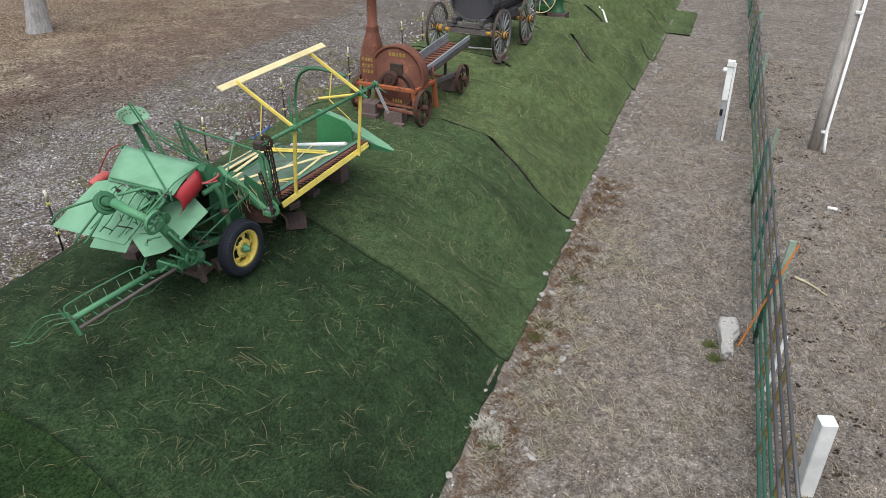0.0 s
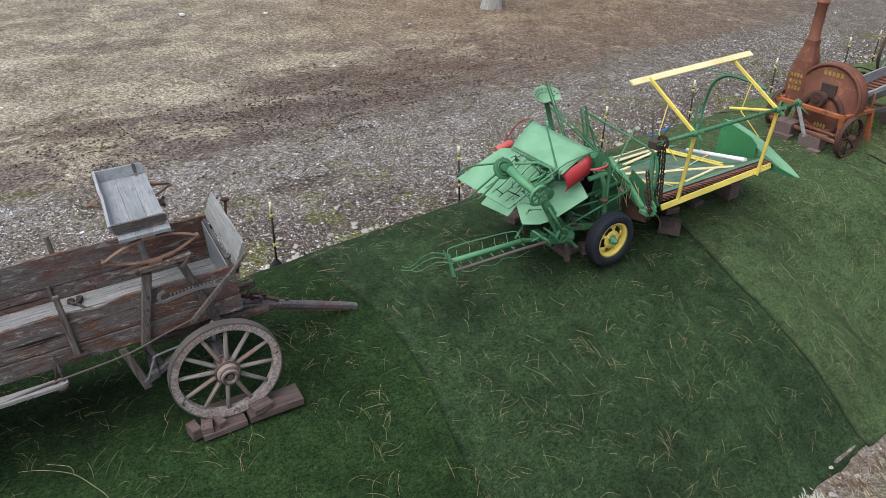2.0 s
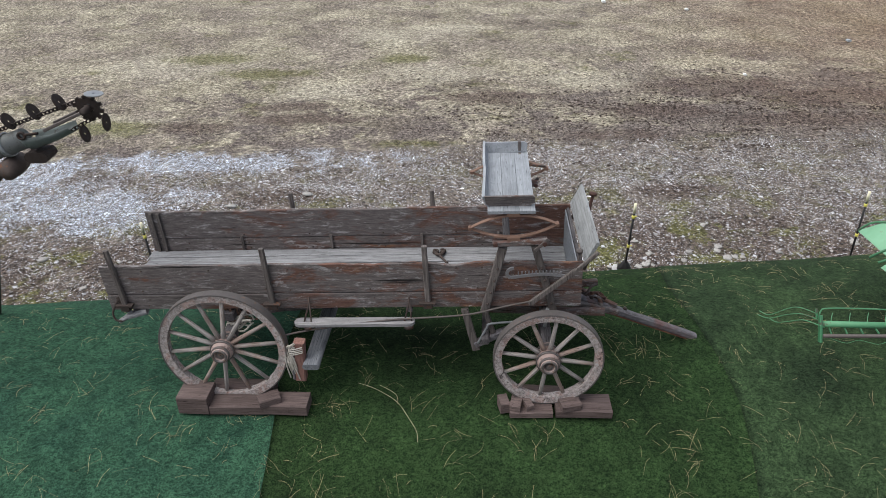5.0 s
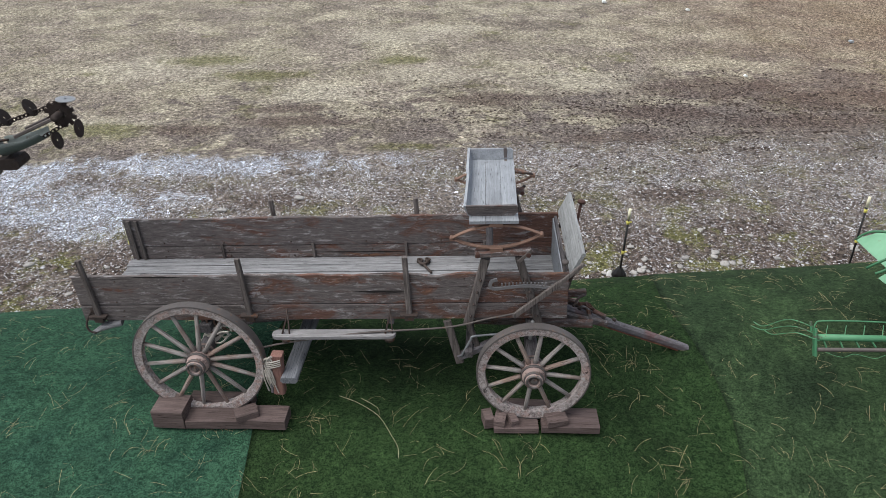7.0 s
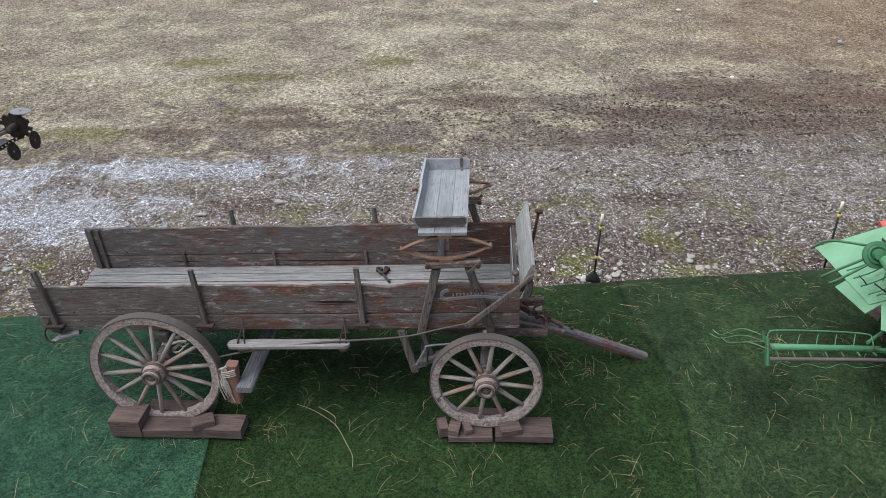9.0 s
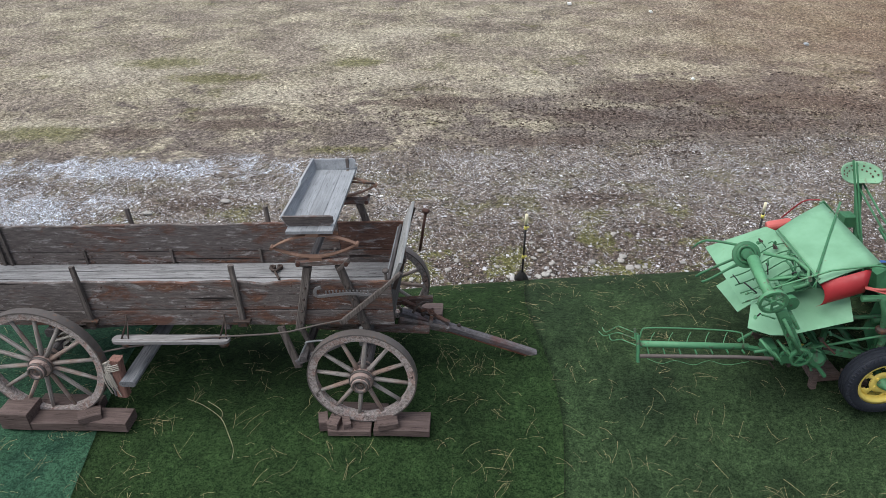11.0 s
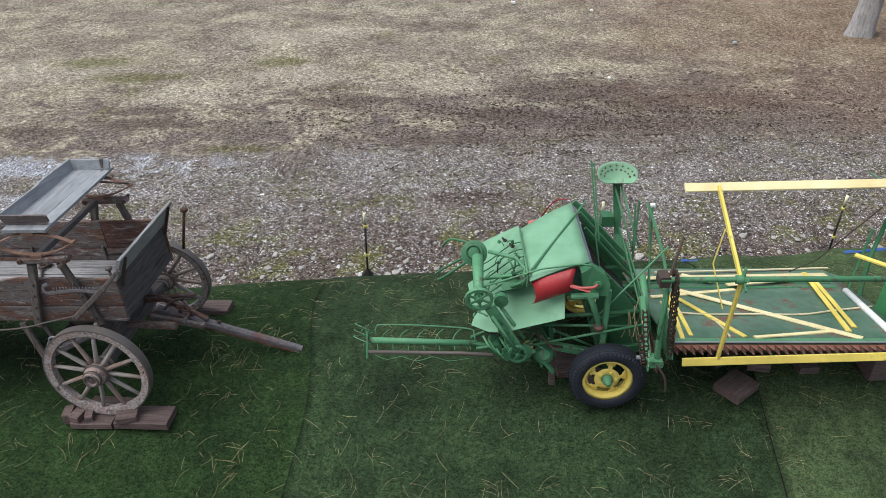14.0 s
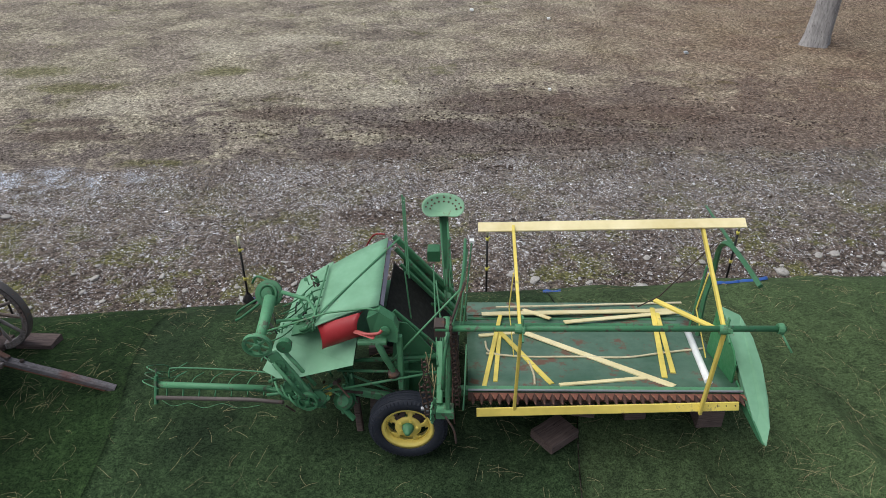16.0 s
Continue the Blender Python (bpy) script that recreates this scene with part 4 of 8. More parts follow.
        part("seat_board", beam(B(), (xx + 0.067, -0.062, 1.857), (xx + 0.067, y1 + 0.03, 1.867), 0.1325, 0.028, (0, 0, 1), 0.002, 8, 0.0005), GREYWOOD_ACROSS, W, "grey seat board")
    for y, s in ((y0 + 0.02, -1), (y1 - 0.02, 1)):
        end = [(0.455, y, 1.872), (0.80, y, 1.872), (0.832, y, 1.90), (0.835, y + 0.02 * s, 1.962), (0.81, y + 0.03 * s, 1.978), (0.41, y + 0.03 * s, 1.978), (0.425, y + 0.01 * s, 1.90)]
        part("seat_end", plate(B(), end, 0.024, (0, 1, 0)), BOARD if s < 0 else GREYWOOD_ACROSS, W)
    bm = B()
    beam(bm, (0.76, y1 - 0.042, 1.876), (0.757, y1 - 0.03, 1.985), 0.03, 0.006, (0, 1, 0), 0.002)
    beam(bm, (0.757, y1 - 0.03, 1.985), (0.757, y1 + 0.02, 1.985), 0.03, 0.006, (0, 0, 1), 0.002)
    beam(bm, (0.76, y1 - 0.042, 1.878), (0.76, y1 - 0.20, 1.876), 0.03, 0.006, (0, 0, 1), 0.002)
    part("seat_end_iron", bm, GREYIRON, W)
    bm = plate(B(), [(0.448, y0 + 0.01, 1.872), (0.448, y1, 1.872), (0.424, y1 + 0.01, 1.99), (0.420, y0 + 0.62, 1.994), (0.428, y0 + 0.58, 1.984), (0.414, y0 + 0.02, 1.982), (0.412, y0 - 0.02, 1.978)], 0.024, (1, 0, 0.25))
    part("seat_back", bm, GREYWOOD_ACROSS, W)
    part("seat_stay", tube(B(), [(0.78, wide - 0.1, 1.83), (1.0, wide + 0.02, 1.75), (1.03, wide + 0.03, 1.725)], 0.011, 6), IRON, W)
    # clevis left lying on the floor is a thing of its own; running gear below
    part("reach_pole", beam(B(), (-2.3, wide / 2, 0.55), (1.0, wide / 2, 0.58), 0.09, 0.09), BOARD, W)
    for x, z, r in ((-2.02, 0.595, 0.597), (0.97, 0.445, 0.496)):
        part("axle", beam(B(), (x, -0.2, z), (x, wide + 0.2, z), 0.11, 0.12, (0, 0, 1), 0.015), BOARD_ACROSS, W)
        part("bolster", beam(B(), (x, -0.02, 0.765), (x, wide + 0.02, 0.765), 0.11, 0.085, (0, 0, 1), 0.012), BOARD_ACROSS, W)
        part("axle_block", beam(B(), (x, 0.15, (z + 0.72) / 2), (x, wide - 0.15, (z + 0.72) / 2), 0.09, max(0.05, 0.72 - z), (0, 0, 1), 0.012), BOARD_ACROSS, W)
    mats = (WHEELWOOD, TYRE_IRON, HUBWOOD, SPOKEWOOD)
    for y in (-0.25, wide + 0.25):
        spoked_wheel(W, (0.97, y, 0.445), 0.503, 12, mats, lean=-2 if y < 0 else 2, width=0.085, felloe=0.078, hub_r=0.108, hub_l=0.27)
        spoked_wheel(W, (-2.02, y, 0.595), 0.597, 14, mats, lean=-2 if y < 0 else 2, width=0.085, felloe=0.080, hub_r=0.105, hub_l=0.28)
    # hounds, brake beam and shoe
    for y in (0.28, wide - 0.28):
        part("hound", beam(B(), (0.42, y + (0.1 if y < 0.5 else -0.1), 0.56), (1.55, y, 0.58), 0.06, 0.07, (0, 0, 1), 0.01), BOARD, W)
        part("rear_hound", beam(B(), (-2.1, y - 0.05, 0.66), (-1.0, wide / 2 + (y - wide / 2) * 0.2, 0.57), 0.06, 0.07), BOARD, W)
    part("sway_bar", beam(B(), (0.40, -0.10, 0.52), (0.42, wide + 0.1, 0.53), 0.07, 0.06, (0, 0, 1), 0.01), BOARD_ACROSS, W)
    part("king_bolt", tube(B(), [(0.97, -0.05, 0.86), (0.955, -0.06, 0.74), (0.95, -0.05, 0.66)], 0.017, 8), PALEBOARD, W, "bleached iron stay over the front axle")
    part("hound_brace", tube(B(), curve([(0.62, 0.10, 0.55), (0.75, 0.14, 0.60), (0.9, 0.2, 0.62)], 4), 0.014, 7), STEEL, W)
    part("hanger_plank", beam(B(), (0.212, 0.0, 0.83), (0.312, -0.01, 0.36), 0.07, 0.035, (0, 1, 0), 0.008, 5, 0.003), BOARD_UP, W)
    part("hanger_post", beam(B(), (0.385, 0.02, 0.84), (0.475, 0.02, 0.54), 0.05, 0.04, (0, 1, 0), 0.008), BOARD_UP, W)
    part("hound_end", beam(B(), (0.30, 0.0, 0.42), (0.86, 0.05, 0.68), 0.07, 0.07, (0, 0, 1), 0.012, 5, 0.003), POLEWOOD, W, "worn reddish hound beam")
    part("hound_tie", tube(B(), curve([(0.33, -0.03, 0.45), (0.38, -0.03, 0.56), (0.42, -0.02, 0.63), (0.46, -0.01, 0.665), (0.80, 0.02, 0.67)], 4), 0.011, 7), STEEL, W)
    part("brake_beam", beam(B(), (-1.205, -0.36, 0.44), (-1.175, wide + 0.36, 0.47), 0.155, 0.06, (0, 0, 1), 0.02, 8, 0.004), BLUEWOOD, W, "silvered brake beam")
    for y in (-0.25, wide + 0.25):
        bm = beam(B(), (-1.345, y, 0.22), (-1.305, y, 0.66), 0.10, 0.09, (0, 1, 0), 0.012, 6, 0.006)
        part("brake_shoe", bm, SALMON, W, "salmon-red brake shoe block")
        part("shoe_lining", beam(B(), (-1.405, y, 0.24), (-1.368, y, 0.62), 0.09, 0.022, (1, 0, 0), 0.006, 6, 0.006), POLEWOOD, W)
        bm = B()
        for k in range(11):
            x = -1.41 + random.uniform(-0.02, 0.03)
            tube(bm, curve([(x + 0.05, y - 0.058, 0.68 - 0.012 * k), (x - 0.01, y - 0.05 + 0.008 * k, 0.60), (x + random.uniform(-0.02, 0.03), y - 0.06, 0.45), (x + random.uniform(-0.01, 0.05), y - 0.05 + 0.006 * k, random.uniform(0.22, 0.36))], 4), 0.0065, 5)
        for k in range(4):
            tube(bm, curve([(-1.40, y - 0.055, 0.60 - 0.02 * k), (-1.33, y - 0.062, 0.615 - 0.02 * k), (-1.27, y - 0.055, 0.63 - 0.02 * k)], 3), 0.006, 5)
        part("shoe_rope", bm, ROPE, W, "frayed pale rope binding")
    # tongue stub
    part("tongue", beam(B(), (1.25, wide / 2, 0.60), (2.60, wide / 2 + 0.19, -0.075), 0.085, 0.085, (0, 0, 1), 0.02, 8, 0.003, 0.9), POLEWOOD, W, "greyish-red drawbar pole, its end on the turf")
    bm = B()
    for s in (-1, 1):
        beam(bm, (1.25, wide / 2 + s * 0.16, 0.62), (1.72, wide / 2 + s * 0.05, 0.42), 0.05, 0.06, (0, 0, 1), 0.008)
    tube(bm, [(1.55, wide / 2 - 0.14, 0.52), (1.55, wide / 2 + 0.16, 0.52)], 0.02, 8)
    part("tongue_jaw", bm, BOARD, W)
    bm = tube(B(), curve([(1.45, wide / 2, 0.62), (1.52, wide / 2 + 0.03, 0.60), (1.6, wide / 2, 0.55)], 4), 0.018, 6)
    turned(bm, [(0.03, -0.01), (0.045, 0), (0.03, 0.01)], (1.55, wide / 2, 0.60), (0.5, 0, 1), 12)
    part("tongue_iron", bm, RUST_DARK, W)
    part("tongue_strap", beam(B(), (1.50, wide / 2 + 0.035, 0.425), (2.50, wide / 2 + 0.176, -0.075), 0.06, 0.012, (0, 0, 1), 0.003), RUST, W, "rusty strap under the pole")
    for f in (0.16, 0.24, 0.42):
        p = Vector((1.25, wide / 2, 0.655)).lerp(Vector((2.60, wide / 2 + 0.19, -0.02)), f)
        part("tongue_bolt", turned(B(), [(0, -0.01), (0.022, -0.01), (0.020, 0.014), (0, 0.018)], p, (0.45, 0, 0.9), 8, False), IRON, W)
    bm = tube(B(), curve([(1.38, wide / 2 - 0.10, 0.66), (1.44, wide / 2 - 0.04, 0.72), (1.50, wide / 2 + 0.06, 0.68), (1.46, wide / 2 + 0.12, 0.62)], 4), 0.013, 6)
    part("tongue_shackle", bm, IRON, W)
    # hook at the rear, rusty rod at the front
    part("rear_hook", tube(B(), curve([(-3.03, -0.03, 0.98), (-3.10, -0.05, 0.86), (-3.09, -0.06, 0.78), (-3.03, -0.06, 0.76)], 4), 0.010, 7), IRON, W)
    bm = beam(B(), (-2.80, 0.02, 0.83), (-2.98, -0.02, 0.80), 0.10, 0.05, (0, 0, 1), 0.015)
    beam(bm, (-2.96, -0.02, 0.805), (-3.07, -0.04, 0.745), 0.07, 0.05, (0, 0, 1), 0.02, 1, 0, 0.7)
    part("rear_horn", bm, GREYWOOD, W)
    part("rear_strap", beam(B(), (-3.04, -0.006, 1.0), (-2.98, -0.02, 0.84), 0.035, 0.012, (0, 1, 0), 0.003), IRON, W)
    bm = tube(B(), [(1.42, wide - 0.02, 1.0), (1.50, wide + 0.05, 1.42)], 0.016, 7)
    turned(bm, [(0, -0.01), (0.04, -0.01), (0.04, 0.015), (0, 0.02)], (1.50, wide + 0.05, 1.42), (0.2, 0.1, 1), 12, False)
    part("front_rod", bm, RUST_DARK, W, "rusty upright rod with a round head")
    bm = tube(B(), [(1.22, 0.03, 1.16), (1.235, 0.02, 1.42)], 0.012, 7)
    turned(bm, [(0, -0.01), (0.03, -0.01), (0.03, 0.012), (0, 0.018)], (1.235, 0.02, 1.42), (0, 0, 1), 12, False)
    part("near_rod", bm, GREYIRON, W)
    # bundle of chain and rope slung under the rear
    bm = B()
    for k in range(8):
        x, y = -2.0 + random.uniform(-0.08, 0.08), 0.08 + random.uniform(-0.05, 0.05)
        tube(bm, curve([(x, y, 0.86), (x + random.uniform(-0.06, 0.1), y - 0.03, 0.76), (x + random.uniform(0.0, 0.16), y, 0.66), (x + random.uniform(-0.05, 0.15), y + 0.04, 0.80)], 4), 0.011, 5)
    part("slung_strap", bm, RUST_BROWN, W)
    bm = B()
    for k in range(7):
        x, y, z = -1.96 + random.uniform(-0.06, 0.06), 0.05 + random.uniform(-0.04, 0.04), 0.66 + random.uniform(-0.03, 0.03)
        tube(bm, curve([(x + 0.10 * math.cos(t), y + 0.03 * math.sin(2 * t + k), z + 0.055 * math.sin(t + 0.3 * k)) for t in np.linspace(0, 6.0, 8)], 3), 0.010, 5)
    part("slung_rope", bm, ROPE, W, "coil of pale rope under the box")


build_wagon()

# clevis on the wagon floor
bm = turned(B(), [(0.016, -0.016), (0.034, -0.016), (0.034, 0.016), (0.016, 0.016)], (-0.10, 0.915, 0.90), (0.2, 0.1, 1), 12)
turned(bm, [(0.014, -0.016), (0.030, -0.016), (0.030, 0.016), (0.014, 0.016)], (-0.025, 0.925, 0.90), (0.2, 0.1, 1), 12)
tube(bm, curve([(-0.10, 0.885, 0.905), (-0.085, 0.85, 0.91), (-0.055, 0.835, 0.912), (-0.03, 0.855, 0.91), (-0.02, 0.895, 0.905)], 4), 0.017, 7)
beam(bm, (-0.06, 0.84, 0.905), (0.028, 0.69, 0.90), 0.022, 0.022)
thing("iron_clevis", bm, IRON, "dark iron clevis hook lying on the wagon floor", "clevis", "", WAGON)


def support_block(p, size, yaw, label, pitch=0.0, mat=None, taper=1.0):
    """A painted timber block, sunk a little into the turf."""
    sx, sy, sz = size
    bm = beam(B(), (0, -sy / 2, sz / 2), (0, sy / 2, sz / 2), sx, sz, (0, 0, 1), 0.008, 3, 0.004, taper)
    return thing("support_block", bm, mat or BLOCK, label, "block", "timber blocks under the machines", pose(*p, pitch, 0, yaw))


def on_bank(x, y):
    return land(x, y) + 0.014


# blocks under the wagon wheels: y runs along the wagon
for x, y, sx, sy, sz, yaw, up in (
    (-5.235, 1.29, 0.25, 0.52, 0.085, -2, 0.03), (-5.21, 0.80, 0.17, 0.40, 0.07, -1, 0.02), (-5.175, 1.155, 0.13, 0.19, 0.075, 12, 0.115),
    (-5.25, 0.545, 0.15, 0.085, 0.12, 10, 0.03), (-5.22, 0.66, 0.16, 0.10, 0.10, -14, 0.06), (-5.22, 0.765, 0.15, 0.07, 0.10, 16, 0.06), (-5.40, 0.92, 0.14, 0.44, 0.10, -3, 0),
    (-6.95, 1.45, 0.22, 0.42, 0.09, -3, 0), (-6.93, 0.92, 0.22, 0.42, 0.10, -3, 0),
    (-5.35, -2.365, 0.25, 0.29, 0.20, -4, 0.03), (-5.31, -1.96, 0.19, 0.52, 0.10, -1, 0.03), (-5.30, -1.50, 0.21, 0.41, 0.115, -3, 0.03), (-5.27, -1.66, 0.13, 0.20, 0.085, 24, 0.135), (-5.52, -1.95, 0.14, 0.60, 0.10, -3, 0.02),
    (-7.10, -2.05, 0.24, 0.75, 0.12, -3, 0),
):
    support_block((x, y, on_bank(x, y) + up - 0.015), (sx, sy, sz), yaw, "brown-painted timber block under a wagon wheel")

# ---- the grain binder ----
BASE = Vector((-6.0, 6.0, 1.45))
UN = Matrix.Translation(-BASE)
binder = empty("grain_binder", Matrix.Translation(BASE), "green and yellow antique grain binder on a rubber-tyred wheel", "harvester")


def bp(name, bm, mat, label="", parent=None):
    return part(name, bm, mat, parent or binder, label, UN if parent is None else None)


def deck_z(x):
    return 2.28 + 0.24 * (x + 5.3)


def car_wheel(centre, mats):
    """A pressed-steel wheel with a ribbed rubber tyre, its axle along x."""
    m = UN @ pose(*centre)
    r, w = 0.36, 0.085
    # pressed disc: a rim, a dished centre and five webs that leave windows
    bm = turned(B(), [(0.205, -0.065), (0.232, -0.07), (0.238, -0.05), (0.215, -0.03), (0.215, 0.05), (0.236, 0.07), (0.205, 0.06), (0.195, 0.04), (0.195, -0.04)], (0, 0, 0), (1, 0, 0), 40)
    n, rad = 60, ((0.03, 0.04), (0.09, 0.046), (0.118, 0.038), (0.15, 0.028), (0.178, 0.016), (0.197, 0.006))
    lay = [[[bm.verts.new((x - k * 0.008, r * math.cos(2 * math.pi * j / n), r * math.sin(2 * math.pi * j / n))) for j in range(n)] for r, x in rad] for k in (0, 1)]
    solid = lambda i, j: i in (0, 1, 4) or (0 <= i < 5 and (j % n) % 12 in ((0, 1, 2, 3, 11) if i == 3 else (0, 1, 2)))
    for i in range(5):
        for j in range(n):
            if not solid(i, j):
                continue
            q = (j + 1) % n
            for k in (0, 1):
                bm.faces.new((lay[k][i][j], lay[k][i + 1][j], lay[k][i + 1][q], lay[k][i][q])).smooth = True
            for (u, v), (c, d) in (((i - 1, j), ((i, j), (i, q))), ((i + 1, j), ((i + 1, j), (i + 1, q))), ((i, j - 1), ((i, j), (i + 1, j))), ((i, j + 1), ((i, q), (i + 1, q)))):
                if not solid(u, v):
                    bm.faces.new((lay[0][c[0]][c[1]], lay[0][d[0]][d[1]], lay[1][d[0]][d[1]], lay[1][c[0]][c[1]]))
    wheel = part("wheel", bm, mats[0], binder, "yellow pressed-steel wheel", m)
    prof = [(0.235, -w * 0.85), (0.27, -w * 1.0), (0.315, -w * 1.02), (0.345, -w * 0.82), (0.357, -w * 0.55), (0.36, 0), (0.357, w * 0.55), (0.345, w * 0.82), (0.315, w * 1.02), (0.27, w * 1.0), (0.235, w * 0.85)]
    bm = turned(B(), [(q * (1 if q < 0.25 else 0.967), z) for q, z in prof], (0, 0, 0), (1, 0, 0), 56)
    for k in (-0.5, -0.17, 0.17, 0.5):
        turned(bm, [(0.338, w * k * 1.1 - 0.008), (0.3505, w * k * 1.1 - 0.006), (0.3505, w * k * 1.1 + 0.006), (0.338, w * k * 1.1 + 0.008)], (0, 0, 0), (1, 0, 0), 56)
    for i in range(56):
        a = 2 * math.pi * i / 56
        for sx in (-1, 1):
            beam(bm, (sx * w * 0.80, 0.335 * math.cos(a), 0.335 * math.sin(a)), (sx * w * 1.0, 0.313 * math.cos(a), 0.313 * math.sin(a)), 0.018, 0.008, (math.cos(a), 0, math.sin(a)), 0.002)
    part("tyre", bm, RUBBER, wheel, "worn black rubber tyre")
    part("hub", turned(B(), [(0, -0.05), (0.05, -0.05), (0.055, 0.05), (0.045, 0.085), (0.03, 0.095), (0.028, 0.12), (0, 0.125)], (0, 0, 0), (1, 0, 0), 18, False), GREEN_PALE, wheel, "green hub cap")
    me = mesh(turned(B(), [(0, 0), (0.014, 0), (0.014, 0.014), (0, 0.014)], (0, 0, 0), (1, 0, 0), 6, False, False), "wheel_nut", YELLOW)
    for i in range(5):
        a = 2 * math.pi * i / 5
        place(new("wheel_nut", me), wheel, pose(0.042, 0.08 * math.cos(a), 0.08 * math.sin(a)))
    return wheel


def chain_run(a, b, w=0.045, step=0.045):
    """A stretch of steel roller chain, link by link, in one run."""
    bm = B()
    a, b = Vector(a), Vector(b)
    n = max(2, int((b - a).length / step))
    d, s, u = frame_of(b - a, (1, 0, 0))
    for i in range(n):
        p = a + (b - a) * ((i + 0.5) / n)
        k = w * (0.5 if i % 2 else 0.36)
        for sg in (-1, 1):
            beam(bm, p + s * sg * k - d * step * 0.55, p + s * sg * k + d * step * 0.55, 0.007, 0.024, tuple(u), 0.002)
        tube(bm, [p - s * k, p + s * k], 0.010, 6)
    return bm


def spoked_pulley(name, centre, axis, r, mat, label="", spokes=5, w=0.035):
    bm = turned(B(), [(r * 0.80, -w / 2), (r, -w / 2), (r * 0.97, 0), (r, w / 2), (r * 0.80, w / 2)], centre, axis, 30, True, False)
    rim = bp(name, bm, mat, label)
    bp("hub", turned(B(), [(0, -w * 0.8), (r * 0.24, -w * 0.8), (r * 0.24, w * 0.8), (0, w * 0.9)], centre, axis, 12, False, False), mat, "", rim)
    d, s, u = frame_of(axis)
    c = Vector(centre)
    for i in range(spokes):
        a = 2 * math.pi * i / spokes + 0.4
        o = s * math.cos(a) + u * math.sin(a)
        bp("spoke", beam(B(), c + o * r * 0.2, c + o * r * 0.84, r * 0.17, w * 0.5, tuple(d), 0.003), mat, "", rim)
    return rim


def sprocket(name, centre, axis, r, teeth, mat, w=0.014):
    bm = turned(B(), [(r * 0.6, -w / 2), (r, -w / 2), (r, w / 2), (r * 0.6, w / 2)], centre, axis, teeth * 2, True, False)
    turned(bm, [(0, -w), (r * 0.3, -w), (r * 0.3, w), (0, w)], centre, axis, 12, False, False)
    d, s, u = frame_of(axis)
    c = Vector(centre)
    for i in range(teeth):
        a = 2 * math.pi * i / teeth
        o = s * math.cos(a) + u * math.sin(a)
        beam(bm, c + o * r * 0.97, c + o * r * 1.14, r * 0.20, w, tuple(d), 0.001, 1, 0, 0.45)
    for i in range(4):
        a = math.pi / 2 * i + 0.3
        o = s * math.cos(a) + u * math.sin(a)
        beam(bm, c + o * r * 0.2, c + o * r * 0.65, r * 0.2, w * 0.8, tuple(d), 0.001)
    return bp(name, bm, mat)


